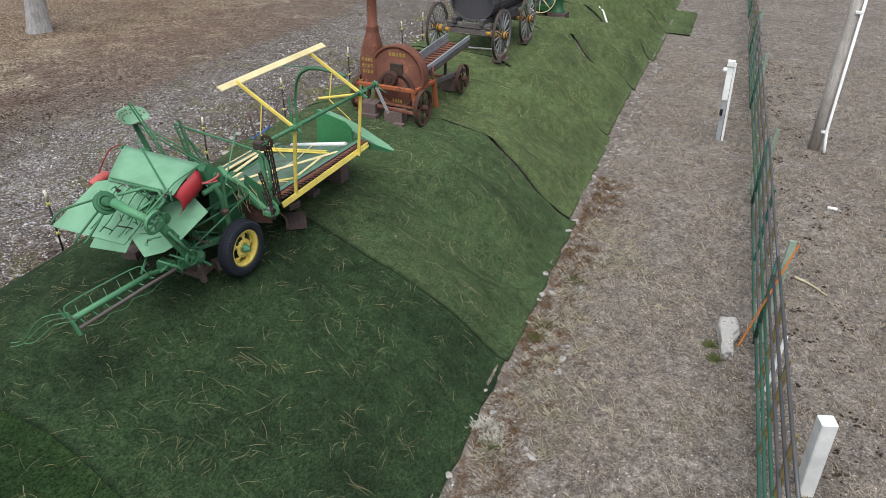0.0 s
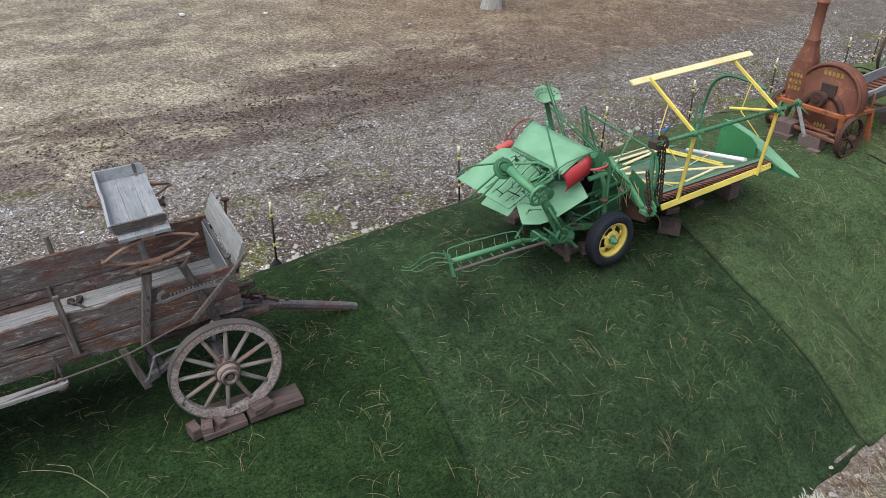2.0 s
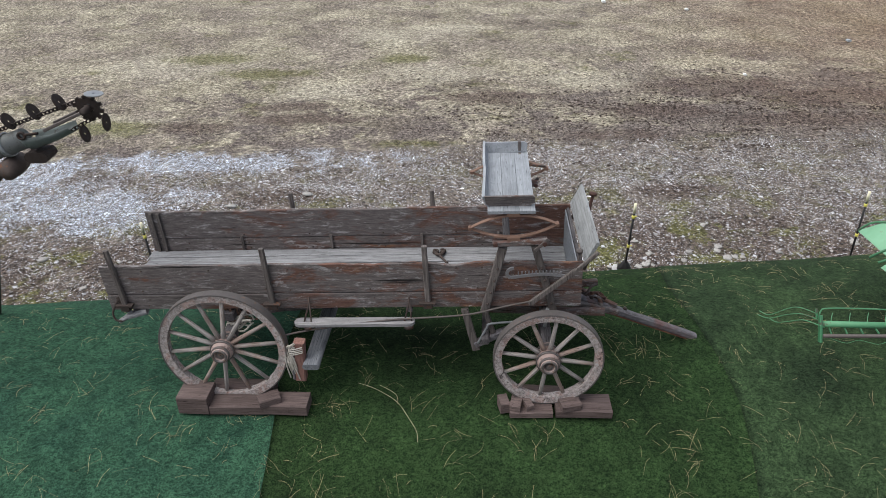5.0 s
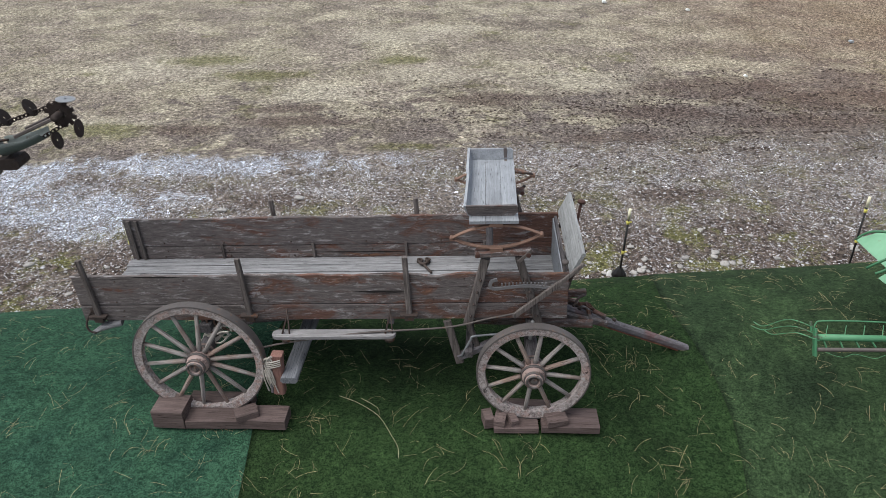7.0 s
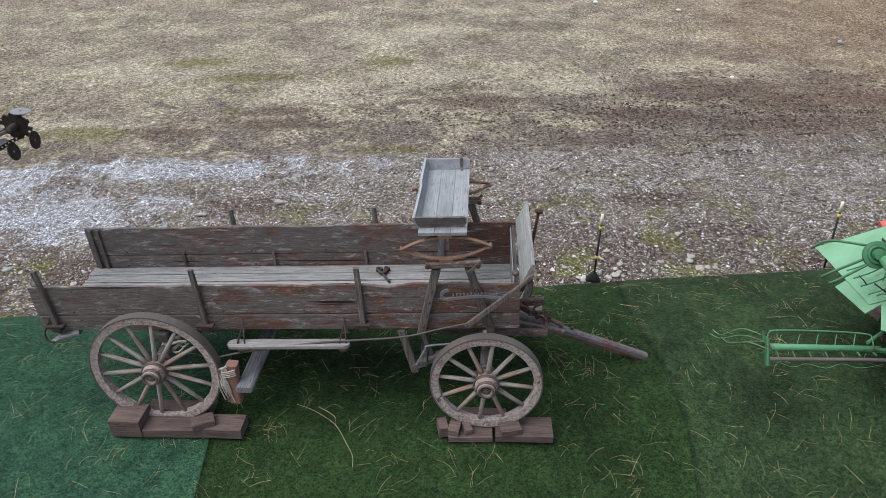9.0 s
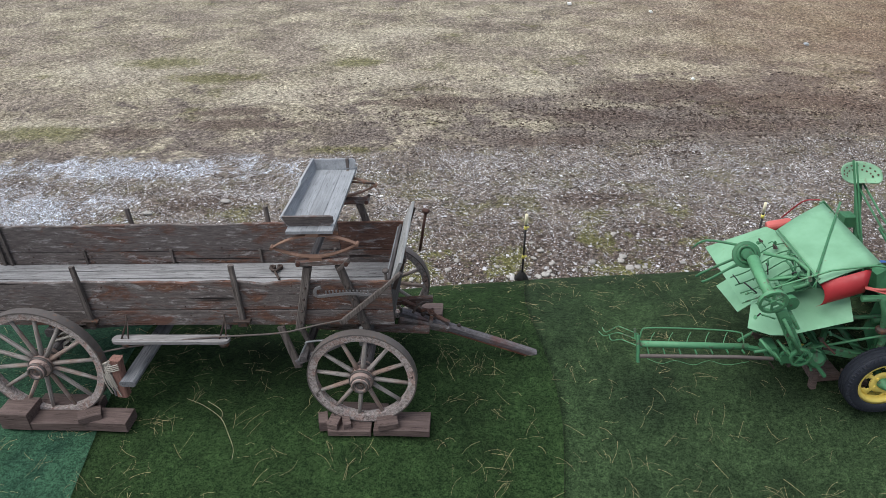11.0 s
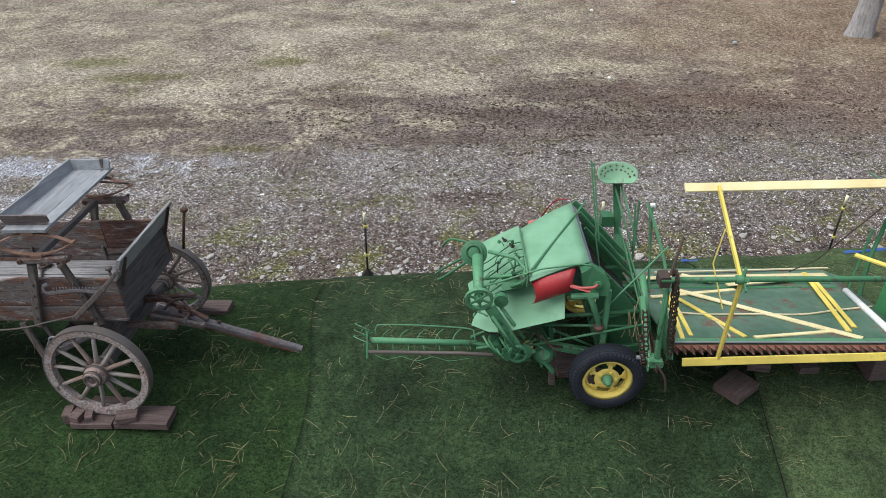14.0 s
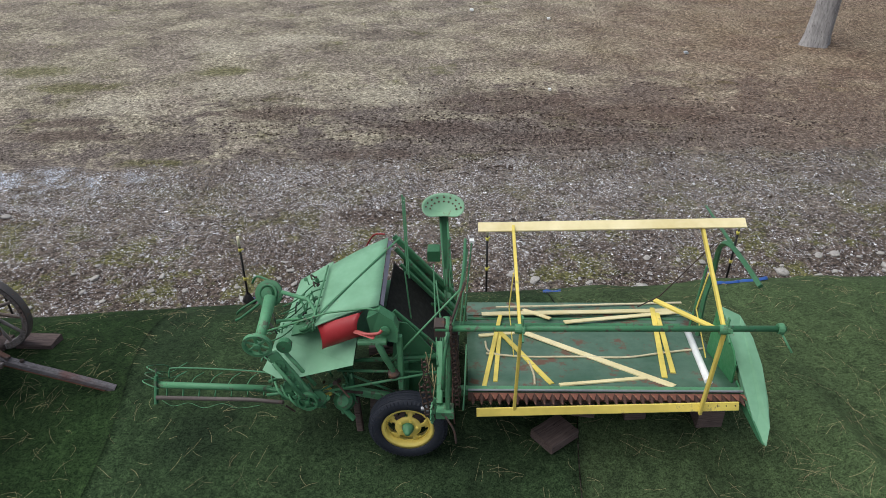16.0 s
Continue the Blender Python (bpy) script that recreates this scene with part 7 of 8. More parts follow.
build_cutter()
for x, y, s in ((-6.72, 11.12, (0.34, 0.30, 0.26)), (-6.20, 11.15, (0.36, 0.26, 0.22)), (-6.15, 13.5, (0.30, 0.3, 0.26)), (-6.70, 10.98, (0.42, 0.14, 0.07)), (-6.05, 10.98, (0.2, 0.12, 0.06))):
    support_block((x, y, on_bank(x, y) - 0.015), s, random.uniform(-6, 6), "brown-painted timber block under the silage cutter")

# ---- the tank wagon ----
tank = empty("tank_wagon", pose(-7.0, 17.4, 1.5), "dark grey wooden tank wagon with orange-hubbed spoked wheels", "wagon")
UT = Matrix.Translation((7.0, -17.4, -1.5))


def tp(name, bm, mat, label=""):
    return part(name, bm, mat, tank, label, UT)


def build_tank():
    cx, cz = -6.98, 2.80
    a, b = 0.60, 0.46
    n = 26
    for i in range(n):
        t0, t1 = 2 * math.pi * i / n, 2 * math.pi * (i + 0.94) / n
        bm = B()
        rows = []
        for y, k in ((16.55, 0.96), (17.4, 1.0), (18.4, 1.0), (19.3, 0.96)):
            rows.append([bm.verts.new((cx + a * k * f * math.cos(t), y, cz + b * k * f * math.sin(t))) for f, t in ((1, t0), (1, t1), (0.94, t1), (0.94, t0))])
        for r0, r1 in zip(rows, rows[1:]):
            for j in range(4):
                bm.faces.new((r0[j], r0[(j + 1) % 4], r1[(j + 1) % 4], r1[j]))
        bm.faces.new(rows[0])
        bm.faces.new(rows[-1][::-1])
        tp("stave", bm, TANKWOOD)
    for y in (16.68, 19.15):
        bm = B()
        pts = [(cx + a * 0.93 * math.cos(t), y, cz + b * 0.93 * math.sin(t)) for t in np.linspace(0, 2 * math.pi, 33)[:-1]]
        tp("tank_head", plate(bm, pts, 0.04, (0, -1 if y < 18 else 1, 0)), TANKWOOD, "dark wooden tank end")
    for y in (16.9, 17.7, 18.5, 19.05):
        bm = B()
        pts = [(cx + a * 1.012 * math.cos(t), y, cz + b * 1.012 * math.sin(t)) for t in np.linspace(0, 2 * math.pi, 41)]
        for p, q in zip(pts, pts[1:]):
            beam(bm, p, q, 0.008, 0.05, (0, 1, 0), 0.001)
        tp("hoop", bm, IRON)
    for x in (-6.62, -7.34):
        tp("sill", beam(B(), (x, 16.3, 2.40), (x, 19.4, 2.40), 0.10, 0.12), TANKWOOD)
    for y in (16.42, 18.5):
        tp("axle", beam(B(), (-6.15, y, 2.16), (-7.82, y, 2.16), 0.11, 0.13), BOARD)
        tp("bolster", beam(B(), (-6.4, y, 2.30), (-7.56, y, 2.30), 0.12, 0.12), BOARD)
    mats = (TANKWHEEL, IRON, HUB_OCHRE, TANKWHEEL)
    for x, y, r in ((-6.12, 16.42, 0.60), (-7.85, 16.42, 0.60), (-6.18, 18.5, 0.62), (-7.85, 18.5, 0.62)):
        w = spoked_wheel(tank, (0, 0, 0), r, 14, mats, width=0.06, felloe=0.055, hub_r=0.10, hub_l=0.30, label="grey spoked wheel with an orange hub")
        w.matrix_basis = UT @ pose(x, y, 2.16, 0, 0, 90 if x > -7 else -90)
    for y in (16.42, 18.5):
        for x in (-6.38, -7.60):
            tp("axle_iron", tube(B(), [(x, y, 2.16), (x - (0.12 if x > -7 else -0.12), y, 2.16)], 0.075, 12), HUB_OCHRE)
    tp("side_bin", box(B(), (-6.60, 16.9, 2.30), (-6.36, 18.2, 2.50), 0.01), TANKWOOD)


build_tank()
for x, y, s in ((-6.14, 16.35, (0.22, 0.42, 0.16)), (-6.12, 16.68, (0.22, 0.30, 0.05)), (-7.80, 16.45, (0.24, 0.40, 0.12)), (-6.20, 18.45, (0.24, 0.45, 0.10)), (-7.8, 18.5, (0.24, 0.45, 0.10))):
    support_block((x, y, on_bank(x, y) - 0.02), s, 4, "brown timber block under the tank wagon wheel")
thing("white_pipe", tube(B(), [(-7.14, 16.8, on_bank(-7.14, 16.8) + 0.03), (-6.55, 17.25, on_bank(-6.55, 17.25) + 0.03)], 0.022, 8), WHITE, "white pipe lying on the turf before the tank wagon", "pipe")
thing("white_hose", tube(B(), curve([(x, y, on_bank(x, y) + 0.02) for x, y in ((-6.1, 25.7), (-5.8, 25.2), (-5.55, 24.5), (-5.2, 24.1))], 5), 0.03, 8), WHITE, "white curved hose lying on the far turf", "hose")

# ---- a yellow-wheeled engine and a green stand farther along ----
engine = empty("stationary_engine", pose(-7.0, 22.3, 1.6), "small green stationary engine with a yellow flywheel", "engine")
UE = Matrix.Translation((7.0, -22.3, -1.6))
iron_wheel(engine, UE, (-7.0, 22.1, 2.10), 0.50, 8, YELLOW_SLAT, "y", 0.07, YELLOW, "pale yellow spoked wheel")
part("bed", box(B(), (-7.6, 22.3, 1.62), (-6.75, 23.5, 1.80), 0.02), PUMP_GREEN, engine, "", UE)
part("cylinder", turned(B(), [(0, 0), (0.24, 0), (0.26, 0.2), (0.24, 0.9), (0, 0.95)], (-7.2, 22.5, 2.15), (0, 1, 0), 20, False), PUMP_GREEN, engine, "", UE)
part("axle", tube(B(), [(-7.0, 21.9, 2.10), (-7.0, 22.8, 2.10)], 0.035, 8), IRON, engine, "", UE)
stand = empty("iron_stand", pose(-6.5, 22.45, 1.55), "dark green cast-iron stand on a wooden base", "stand")
US = Matrix.Translation((6.5, -22.45, -1.55))
part("column", turned(B(), [(0, 0), (0.24, 0), (0.22, 0.06), (0.15, 0.12), (0.14, 0.5), (0.20, 0.56), (0.16, 0.62), (0.14, 1.0), (0, 1.0)], (-6.5, 22.45, 1.60), (0, 0, 1), 18, False), PUMP_GREEN, stand, "", US)
part("base", box(B(), (-6.78, 22.2, on_bank(-6.5, 22.4) - 0.03), (-6.2, 22.7, 1.62), 0.01), BLOCK, stand, "", US)

# ---- a grain auger whose head stands over the wagon's tail ----
auger = empty("grain_auger", pose(-6.2, -6.0, 1.4), "grey chain-paddle grain elevator with rusty head sprocket", "elevator")
UA = Matrix.Translation((6.2, 6.0, -1.4))


def ap(name, bm, mat, label=""):
    return part(name, bm, mat, auger, label, UA)


def build_auger():
    d = Vector((0.0, 0.94, 0.33)).normalized()
    head = Vector((-6.42, -3.46, 3.85))
    up = Vector((0, -0.45, 0.88)).normalized()
    tail = head - d * 5.6
    ap("tube", tube(B(), [tail, head - d * 0.42], 0.095, 22), AUGER, "dull grey steel tube")
    bm = B()
    n = 10
    g = []
    for s, r in ((-0.40, 0.12), (-0.37, 0.125), (-0.12, 0.118), (0.05, 0.10)):
        g.append([[bm.verts.new(head + d * s + (up * math.sin(a) + d.cross(up) * math.cos(a)) * (r - 0.006 * k)) for a in np.linspace(-3.3 if s < -0.2 else -2.9, 0.2 if s < -0.2 else -0.3, n)] for k in (0, 1)])
    for g0, g1 in zip(g, g[1:]):
        for k in (0, 1):
            for j in range(n - 1):
                bm.faces.new((g0[k][j], g1[k][j], g1[k][j + 1], g0[k][j + 1])).smooth = True
        for j in (0, n - 1):
            bm.faces.new((g0[0][j], g1[0][j], g1[1][j], g0[1][j]))
    ap("head_trough", bm, AUGER_GREEN, "grey-green half-round head trough")
    ap("tube_band", turned(B(), [(0.104, -0.02), (0.116, -0.02), (0.116, 0.02), (0.104, 0.02)], head - d * 0.62, d, 22), STEEL)
    s = d.cross(up)
    hub = head + d * 0.30 + up * 0.05
    bm = turned(B(), [(0.045, -0.012), (0.10, -0.012), (0.10, 0.012), (0.045, 0.012)], hub, s, 20, True, False)
    for i in range(10):
        a = 2 * math.pi * i / 10
        o = d * math.cos(a) + up * math.sin(a)
        beam(bm, hub + o * 0.095, hub + o * 0.125, 0.035, 0.024, tuple(s), 0.003)
    for i in range(4):
        a = math.pi / 2 * i
        o = d * math.cos(a) + up * math.sin(a)
        beam(bm, hub + o * 0.01, hub + o * 0.06, 0.022, 0.02, tuple(s), 0.003)
    ap("head_sprocket", bm, DARKIRON, "rusty toothed head sprocket")
    ap("head_bearing", turned(B(), [(0, -0.12), (0.035, -0.12), (0.035, 0.12), (0, 0.12)], hub, s, 12, False), DARKIRON)
    bm = beam(B(), head - d * 0.15 + s * 0.10 + up * 0.02, hub + s * 0.09, 0.02, 0.032, tuple(up))
    beam(bm, head - d * 0.15 - s * 0.10 + up * 0.02, hub - s * 0.09, 0.02, 0.032, tuple(up))
    ap("head_arms", bm, GREYIRON)
    bm = tube(B(), [head - d * 0.2 + s * 0.12 + up * 0.02, head - d * 0.32 + s * 0.12 + up * 0.05], 0.012, 7)
    turned(bm, [(0.02, -0.012), (0.04, -0.012), (0.04, 0.012), (0.02, 0.012)], head - d * 0.35 + s * 0.12 + up * 0.05, s, 12)
    ap("tension_eye", bm, DARKIRON)
    ap("chain", chain_run(head - d * 2.2 + up * 0.16, hub + up * 0.09, 0.03, 0.04), DARKIRON)
    ap("chain", chain_run(head - d * 0.1 - up * 0.10, hub - up * 0.09, 0.03, 0.04), DARKIRON)

    def paddle(c, nrm, mat, r=0.082):
        nrm = Vector(nrm).normalized()
        bm = turned(B(), [(0.012, -0.004), (r, -0.003), (r, 0.003), (0.012, 0.004)], c, nrm, 20, True, False)
        return ap("paddle", bm, mat, "round dark iron paddle" if mat != STEEL else "bright worn iron paddle")

    for k in range(6):
        paddle(head + d * (0.10 - 0.27 * k) + up * 0.19, d + up * 0.15, DARKIRON)
    paddle(hub + d * 0.13 + up * 0.10, d * 0.6 + up, STEEL)
    paddle(hub + d * 0.05 - up * 0.17, d - up * 0.3, DARKIRON)
    paddle(hub - d * 0.20 - up * 0.20, d - up * 0.1, DARKIRON)
    bm = box(B(), head - d * 0.42 - up * 0.18 - Vector((0.10, 0.09, 0.05)), head - d * 0.42 - up * 0.18 + Vector((0.10, 0.12, 0.05)), 0.03)
    ap("head_chute", bm, DARKIRON)
    bm = turned(B(), [(0, -0.13), (0.09, -0.13), (0.10, 0), (0.09, 0.13), (0, 0.13)], head - d * 0.72 - up * 0.20, s, 16, False)
    ap("motor", bm, IRON, "dark round motor under the tube")
    for sg in (-1, 1):
        ap("leg", beam(B(), head - d * 0.9 - up * 0.12 + s * 0.06 * sg, (-6.3 + 0.7 * sg, -5.2, land(-6.3 + 0.7 * sg, -5.2)), 0.05, 0.05, (0, 1, 0)), DARKIRON)
        ap("brace", beam(B(), head - d * 0.75 - up * 0.16 + s * 0.07 * sg, head - d * 1.5 - up * 0.5 + s * 0.1 * sg, 0.05, 0.05), IRON)
    ap("tail_box", box(B(), tail - Vector((0.25, 0.3, 0.25)), tail + Vector((0.25, 0.3, 0.12)), 0.02), IRON)


build_auger()

# ---- electric-fence stakes along the lane ----
def build_stake():
    ob = empty("fence_stake", pose(0, 0, 0), "black fibreglass fence stake with yellow clips and pale top", "stake", "stakes along the lane")
    part("rod", tube(B(), [(0, 0, -0.1), (0, 0, 1.10)], 0.017, 8), BLACK, ob)
    part("top", tube(B(), [(0, 0, 1.10), (0, 0, 1.27)], 0.022, 8), CAP_WHITE, ob, "cream stake top")
    for z in (0.52, 1.04):
        bm = tube(B(), [(0, 0, z - 0.025), (0, 0, z + 0.025)], 0.026, 8)
        beam(bm, (0, 0, z), (0.05, 0.01, z + 0.01), 0.02, 0.02)
        part("clip", bm, CLIP_YELLOW, ob, "yellow wire clip")
    return ob


stake = build_stake()
spots = [(-9.25, -4.30, 2, 1), (-9.5, -0.75, 1, 2), (-9.75, 2.88, 1, 1), (-9.99, 6.58, -2, 1), (-10.25, 10.38, 1, -1), (-10.45, 13.38, 1, 2), (-10.67, 16.70, 0, 1), (-10.92, 20.35, 1, 2), (-11.03, 22.0, 1, 3), (-11.2, 25.6, 0, 0)]
for i, (x, y, rx, ry) in enumerate(spots):
    m = pose(x, y, land(x, y) + 0.02, rx, ry, i * 40)
    if i == 0:
        stake.matrix_basis = m
    else:
        copy_thing(stake, m)

# scraps at the foot of a stake
bm = B()
ring = []
for r, z in ((0.11, 0.0), (0.085, 0.05), (0.05, 0.11), (0.022, 0.16)):
    ring.append([bm.verts.new((r * (1 + 0.25 * math.sin(3 * a + z * 9)) * math.cos(a) * 0.7, r * (1 + 0.2 * math.sin(2 * a)) * math.sin(a), z + 0.012 * math.sin(5 * a))) for a in np.linspace(0, 2 * math.pi, 19)[:-1]])
for r0, r1 in zip(ring, ring[1:]):
    for i in range(18):
        bm.faces.new((r0[i], r0[(i + 1) % 18], r1[(i + 1) % 18], r1[i])).smooth = True
bm.faces.new(ring[0][::-1])
bm.faces.new(ring[-1])
thing("black_cloth", bm, BLACK, "black cloth bunched round the foot of a stake", "cloth", "", pose(-9.76, 2.88, 0.10))
for x, y, sx, sy, yaw in ((-9.93, 2.84, 0.10, 0.14, 20), (-8.08, 9.42, 0.06, 0.34, 8), (-8.17, 9.78, 0.07, 0.40, 14), (-8.04, 7.3, 0.05, 0.22, 5)):
    bm = B()
    grid_sheet(bm, (-sx / 2, -sy / 2, 0.0), (sx, 0, 0.01), (0, sy, 0.0), 4, 6, 0.004, lambda a, b: 0.03 * math.sin(math.pi * a) * (0.5 + 0.5 * math.sin(7 * b)))
    thing("tarp_scrap", bm, BLUE, "torn scrap of blue tarpaulin at the turf edge", "tarpaulin", "scraps of blue tarpaulin", pose(x, y, land(x, y) + (0.022 if x > -9 else 0.012), 0, 0, yaw))

# ---- tubular stock panels ----


def fence_x(y):
    return 1.32 - 0.08 * y


def build_panel(y0, y1, k):
    ob = empty("stock_panel", pose(fence_x(y0), y0, 0), "weathered green and brown tubular steel stock panel", "fence panel", "stock panels of the fence")
    L = math.hypot(y1 - y0, fence_x(y1) - fence_x(y0))
    ob.matrix_basis = pose(fence_x(y0), y0, -0.01 if y0 < 9 else -0.11, random.uniform(-0.6, 0.6), random.uniform(-1.2, 1.2), math.degrees(math.atan2(y1 - y0, fence_x(y1) - fence_x(y0))))
    zs = (0.14, 0.40, 0.66, 0.92, 1.19, 1.46)
    for i, z in enumerate(zs):
        sag = random.uniform(-0.012, 0.012)
        part("rail", tube(B(), [(0.03, 0, z), (L * 0.3, 0.004, z + sag), (L * 0.7, -0.004, z + sag * 0.6), (L - 0.03, 0, z)], 0.021, 10), PIPE_GREEN if (i < 3) != (k % 3 == 2 and i == 1) else PIPE, ob)
    for x in (0.03, L - 0.03):
        part("end_post", tube(B(), [(x, 0, 0.02), (x, 0, 1.47)], 0.024, 10), PIPE_GREEN, ob)
    n = 4
    for j in range(1, n):
        x = L * j / n
        for z0, z1 in zip(zs, zs[1:]):
            part("stay", beam(B(), (x, -0.022, z0 - 0.01), (x, -0.022, z1 + 0.01), 0.05, 0.05, (0, 1, 0), 0.004), STRAP if j != 2 or k % 2 else PIPE_GREEN, ob)
    for z in (0.40, 1.19):
        part("hinge_loop", turned(B(), [(0.026, -0.03), (0.034, -0.03), (0.034, 0.03), (0.026, 0.03)], (0.0, 0, z), (0, 0, 1), 12), PIPE_GREEN, ob)
    return ob


edges = [-0.3, 4.5, 9.3, 14.1, 20.5, 26.8, 33.2, 39.6]
for k, (a, b) in enumerate(zip(edges, edges[1:])):
    build_panel(a + 0.03, b - 0.03, k)
for y, h in ((4.5, 1.6), (9.3, 1.66), (14.1, 1.58), (20.5, 1.5), (26.8, 1.5), (33.2, 1.5)):
    bm = beam(B(), (0, 0, -0.1), (0.01, 0.0, h), 0.09, 0.045, (0, 1, 0), 0.006, 8, 0.004)
    thing("fence_post", bm, wood("green_post_%d" % int(y), (0.16, 0.22, 0.17), (0.36, 0.43, 0.35), (0.08, 0.1, 0.08), 2) if y < 5 else bpy.data.materials["green_post_4"], "pale green weathered timber fence post", "post", "posts of the fence", pose(fence_x(y) + 0.06, y, 0, 0, 2, 10))

thing("vinyl_post", beam(B(), (0, 0, -0.05), (0.0, 0.0, 1.06), 0.165, 0.165, (0, 1, 0), 0.012, 4, 0.0, 0.99), WHITE, "short white vinyl post beside the fence", "post", "", pose(1.27, 6.62, 0, 2, -2, 20))
thing("vinyl_strip", beam(B(), (0, 0, 0), (0.0, 0.0, 0.9), 0.05, 0.03, (0, 1, 0), 0.004), WHITE, "thin white vinyl strip behind the fence", "strip", "", pose(fence_x(8.2) + 0.12, 8.2, 0, 0, 3, 0))

# white steel channel post with its fittings
post = empty("steel_post", pose(-0.84, 17.53, 0), "white-painted slotted steel channel post with clamps", "post")
part("channel", beam(B(), (0, 0, -0.05), (-0.05, 0, 1.80), 0.10, 0.05, (0, 1, 0), 0.006), GALV, post)
part("channel", beam(B(), (0.10, 0, -0.05), (0.04, 0, 1.86), 0.05, 0.05, (0, 1, 0), 0.006), WHITE, post)
part("sleeve", beam(B(), (-0.035, -0.02, 1.0), (-0.055, -0.02, 1.85), 0.13, 0.07, (0, 1, 0), 0.01), WHITE, post)
part("cap", box(B(), (-0.13, -0.09, 1.78), (0.03, 0.04, 1.93), 0.02), WHITE, post)
part("clamp", turned(B(), [(0, -0.05), (0.05, -0.05), (0.05, 0.05), (0, 0.05)], (-0.16, -0.02, 1.70), (0, 1, 0), 10, False), WHITE, post)
part("bracket", box(B(), (-0.08, -0.06, 0.62), (-0.02, 0.02, 0.78), 0.01), BLACK, post)

pole = empty("utility_pole", pose(1.28, 18.02, 0), "grey weathered wooden pole with a white conduit", "pole")
bm = B()
tube(bm, [(0, 0, -0.1), (0.01, 0, 1.5), (0.03, 0, 3.0), (0.06, 0, 5.2)], 0.135, 16, 0.11)
part("shaft", bm, POSTWOOD, pole)
part("conduit", tube(B(), [(0.22, -0.28, 0.0), (0.19, -0.18, 0.25), (0.16, -0.13, 0.5), (0.19, -0.12, 5.2)], 0.032, 12), WHITE, pole, "white plastic conduit")
for z in (0.42, 3.1):
    part("conduit_strap", box(B(), (0.05, -0.16, z), (0.20, -0.08, z + 0.06), 0.01), WHITE, pole)

# broken concrete, a leaning lath, litter
bm = B()
bmesh.ops.create_icosphere(bm, subdivisions=3, radius=1.0)
for v in bm.verts:
    n = noise.noise(v.co * 2.2) * 0.14 + noise.noise(v.co * 6) * 0.05
    s = [max(-0.72, min(0.72, c)) / 0.72 for c in v.co]
    v.co = Vector((s[0] * (0.135 if s[1] > 0.1 else 0.085) * (1 + n) + (0.02 if s[1] > 0.1 else -0.03), s[1] * 0.40 * (1 + n), s[2] * 0.11 * (1 + n)))
thing("concrete_lump", bm, CONCRETE, "broken pale concrete lump on the dry ground", "concrete", "", pose(0.22, 9.10, 0.06, 4, 0, 10))
thing("orange_lath", beam(B(), (0.38, 9.08, 0.0), (0.78, 9.32, 1.62), 0.026, 0.012, (0, 1, 0), 0.002), ORANGE, "orange wooden lath leaning on the fence", "lath")
thing("driftwood", tube(B(), curve([(1.05, 11.4, 0.03), (1.28, 11.25, 0.04), (1.52, 11.02, 0.03)], 4), 0.024, 7, 0.014), LATH, "pale stick lying behind the fence", "stick")
thing("paper_scrap", plate(B(), [(-9.84, 2.70, 0.04), (-9.80, 2.78, 0.05), (-9.80, 2.77, 0.17), (-9.84, 2.72, 0.14)], 0.004, (1, 0, 0.3)), WHITE, "torn white scrap beside the black cloth", "litter", "scraps of litter")
for x, y, r in ((-23.66, 13.39, 0.07), (-20.08, 8.65, 0.05), (-29.9, 6.6, 0.09), (-28.4, 9.5, 0.07)):
    thing("paper_scrap", box(B(), (x - r, y - r * 0.8, 0.03), (x + r, y + r, 0.06 + r * 0.5), 0.02), GALV if y > 13 else WHITE, "pale scrap of litter on the dry grass", "litter", "scraps of litter")
thing("paper_scrap", box(B(), (1.55, 14.45, 0.02), (1.72, 14.55, 0.06), 0.02), WHITE, "white scrap lying on the trodden ground", "litter")

# ---- the tree across the field ----
pine = empty("pine_tree", pose(-24.8, 17.95, 0), "large tree with a pale grey trunk", "tree")
bm = B()
pts = [(0, 0, -0.2), (0.0, 0, 0.0), (0.03, 0.02, 0.35), (0.10, 0.06, 1.2), (0.22, 0.12, 3.0), (0.3, 0.2, 6.0), (0.3, 0.3, 12.0)]
rr = [0.54, 0.48, 0.41, 0.37, 0.34, 0.27, 0.08]
rows = []
for (x, y, z), r in zip(pts, rr):
    rows.append([bm.verts.new((x + r * (1 + 0.12 * math.sin(a * 5 + z) * (1.2 if z < 0.5 else 0.4)) * math.cos(a), y + r * (1 + 0.12 * math.sin(a * 4 + 1)) * math.sin(a), z)) for a in np.linspace(0, 2 * math.pi, 25)[:-1]])
for r0, r1 in zip(rows, rows[1:]):
    for i in range(24):
        bm.faces.new((r0[i], r0[(i + 1) % 24], r1[(i + 1) % 24], r1[i])).smooth = True
bm.faces.new(rows[0])
bm.faces.new(rows[-1][::-1])
part("trunk", bm, BARK, pine, "pale grey bark")
rng = random.Random(5)
tips = []
for i in range(22):
    z = 4.2 + 0.36 * i
    a = i * 2.4
    L = 3.6 - 0.22 * (z - 4)
    base = Vector((0.25, 0.15, z))
    tip = base + Vector((math.cos(a) * L, math.sin(a) * L, 0.25 * L - 0.3))
    mid = base.lerp(tip, 0.5) + Vector((0, 0, 0.25))
    part("limb", tube(B(), [base, mid, tip], 0.09, 6, 0.02), BARK, pine)
    tips.append((base, mid, tip))
bm = B()
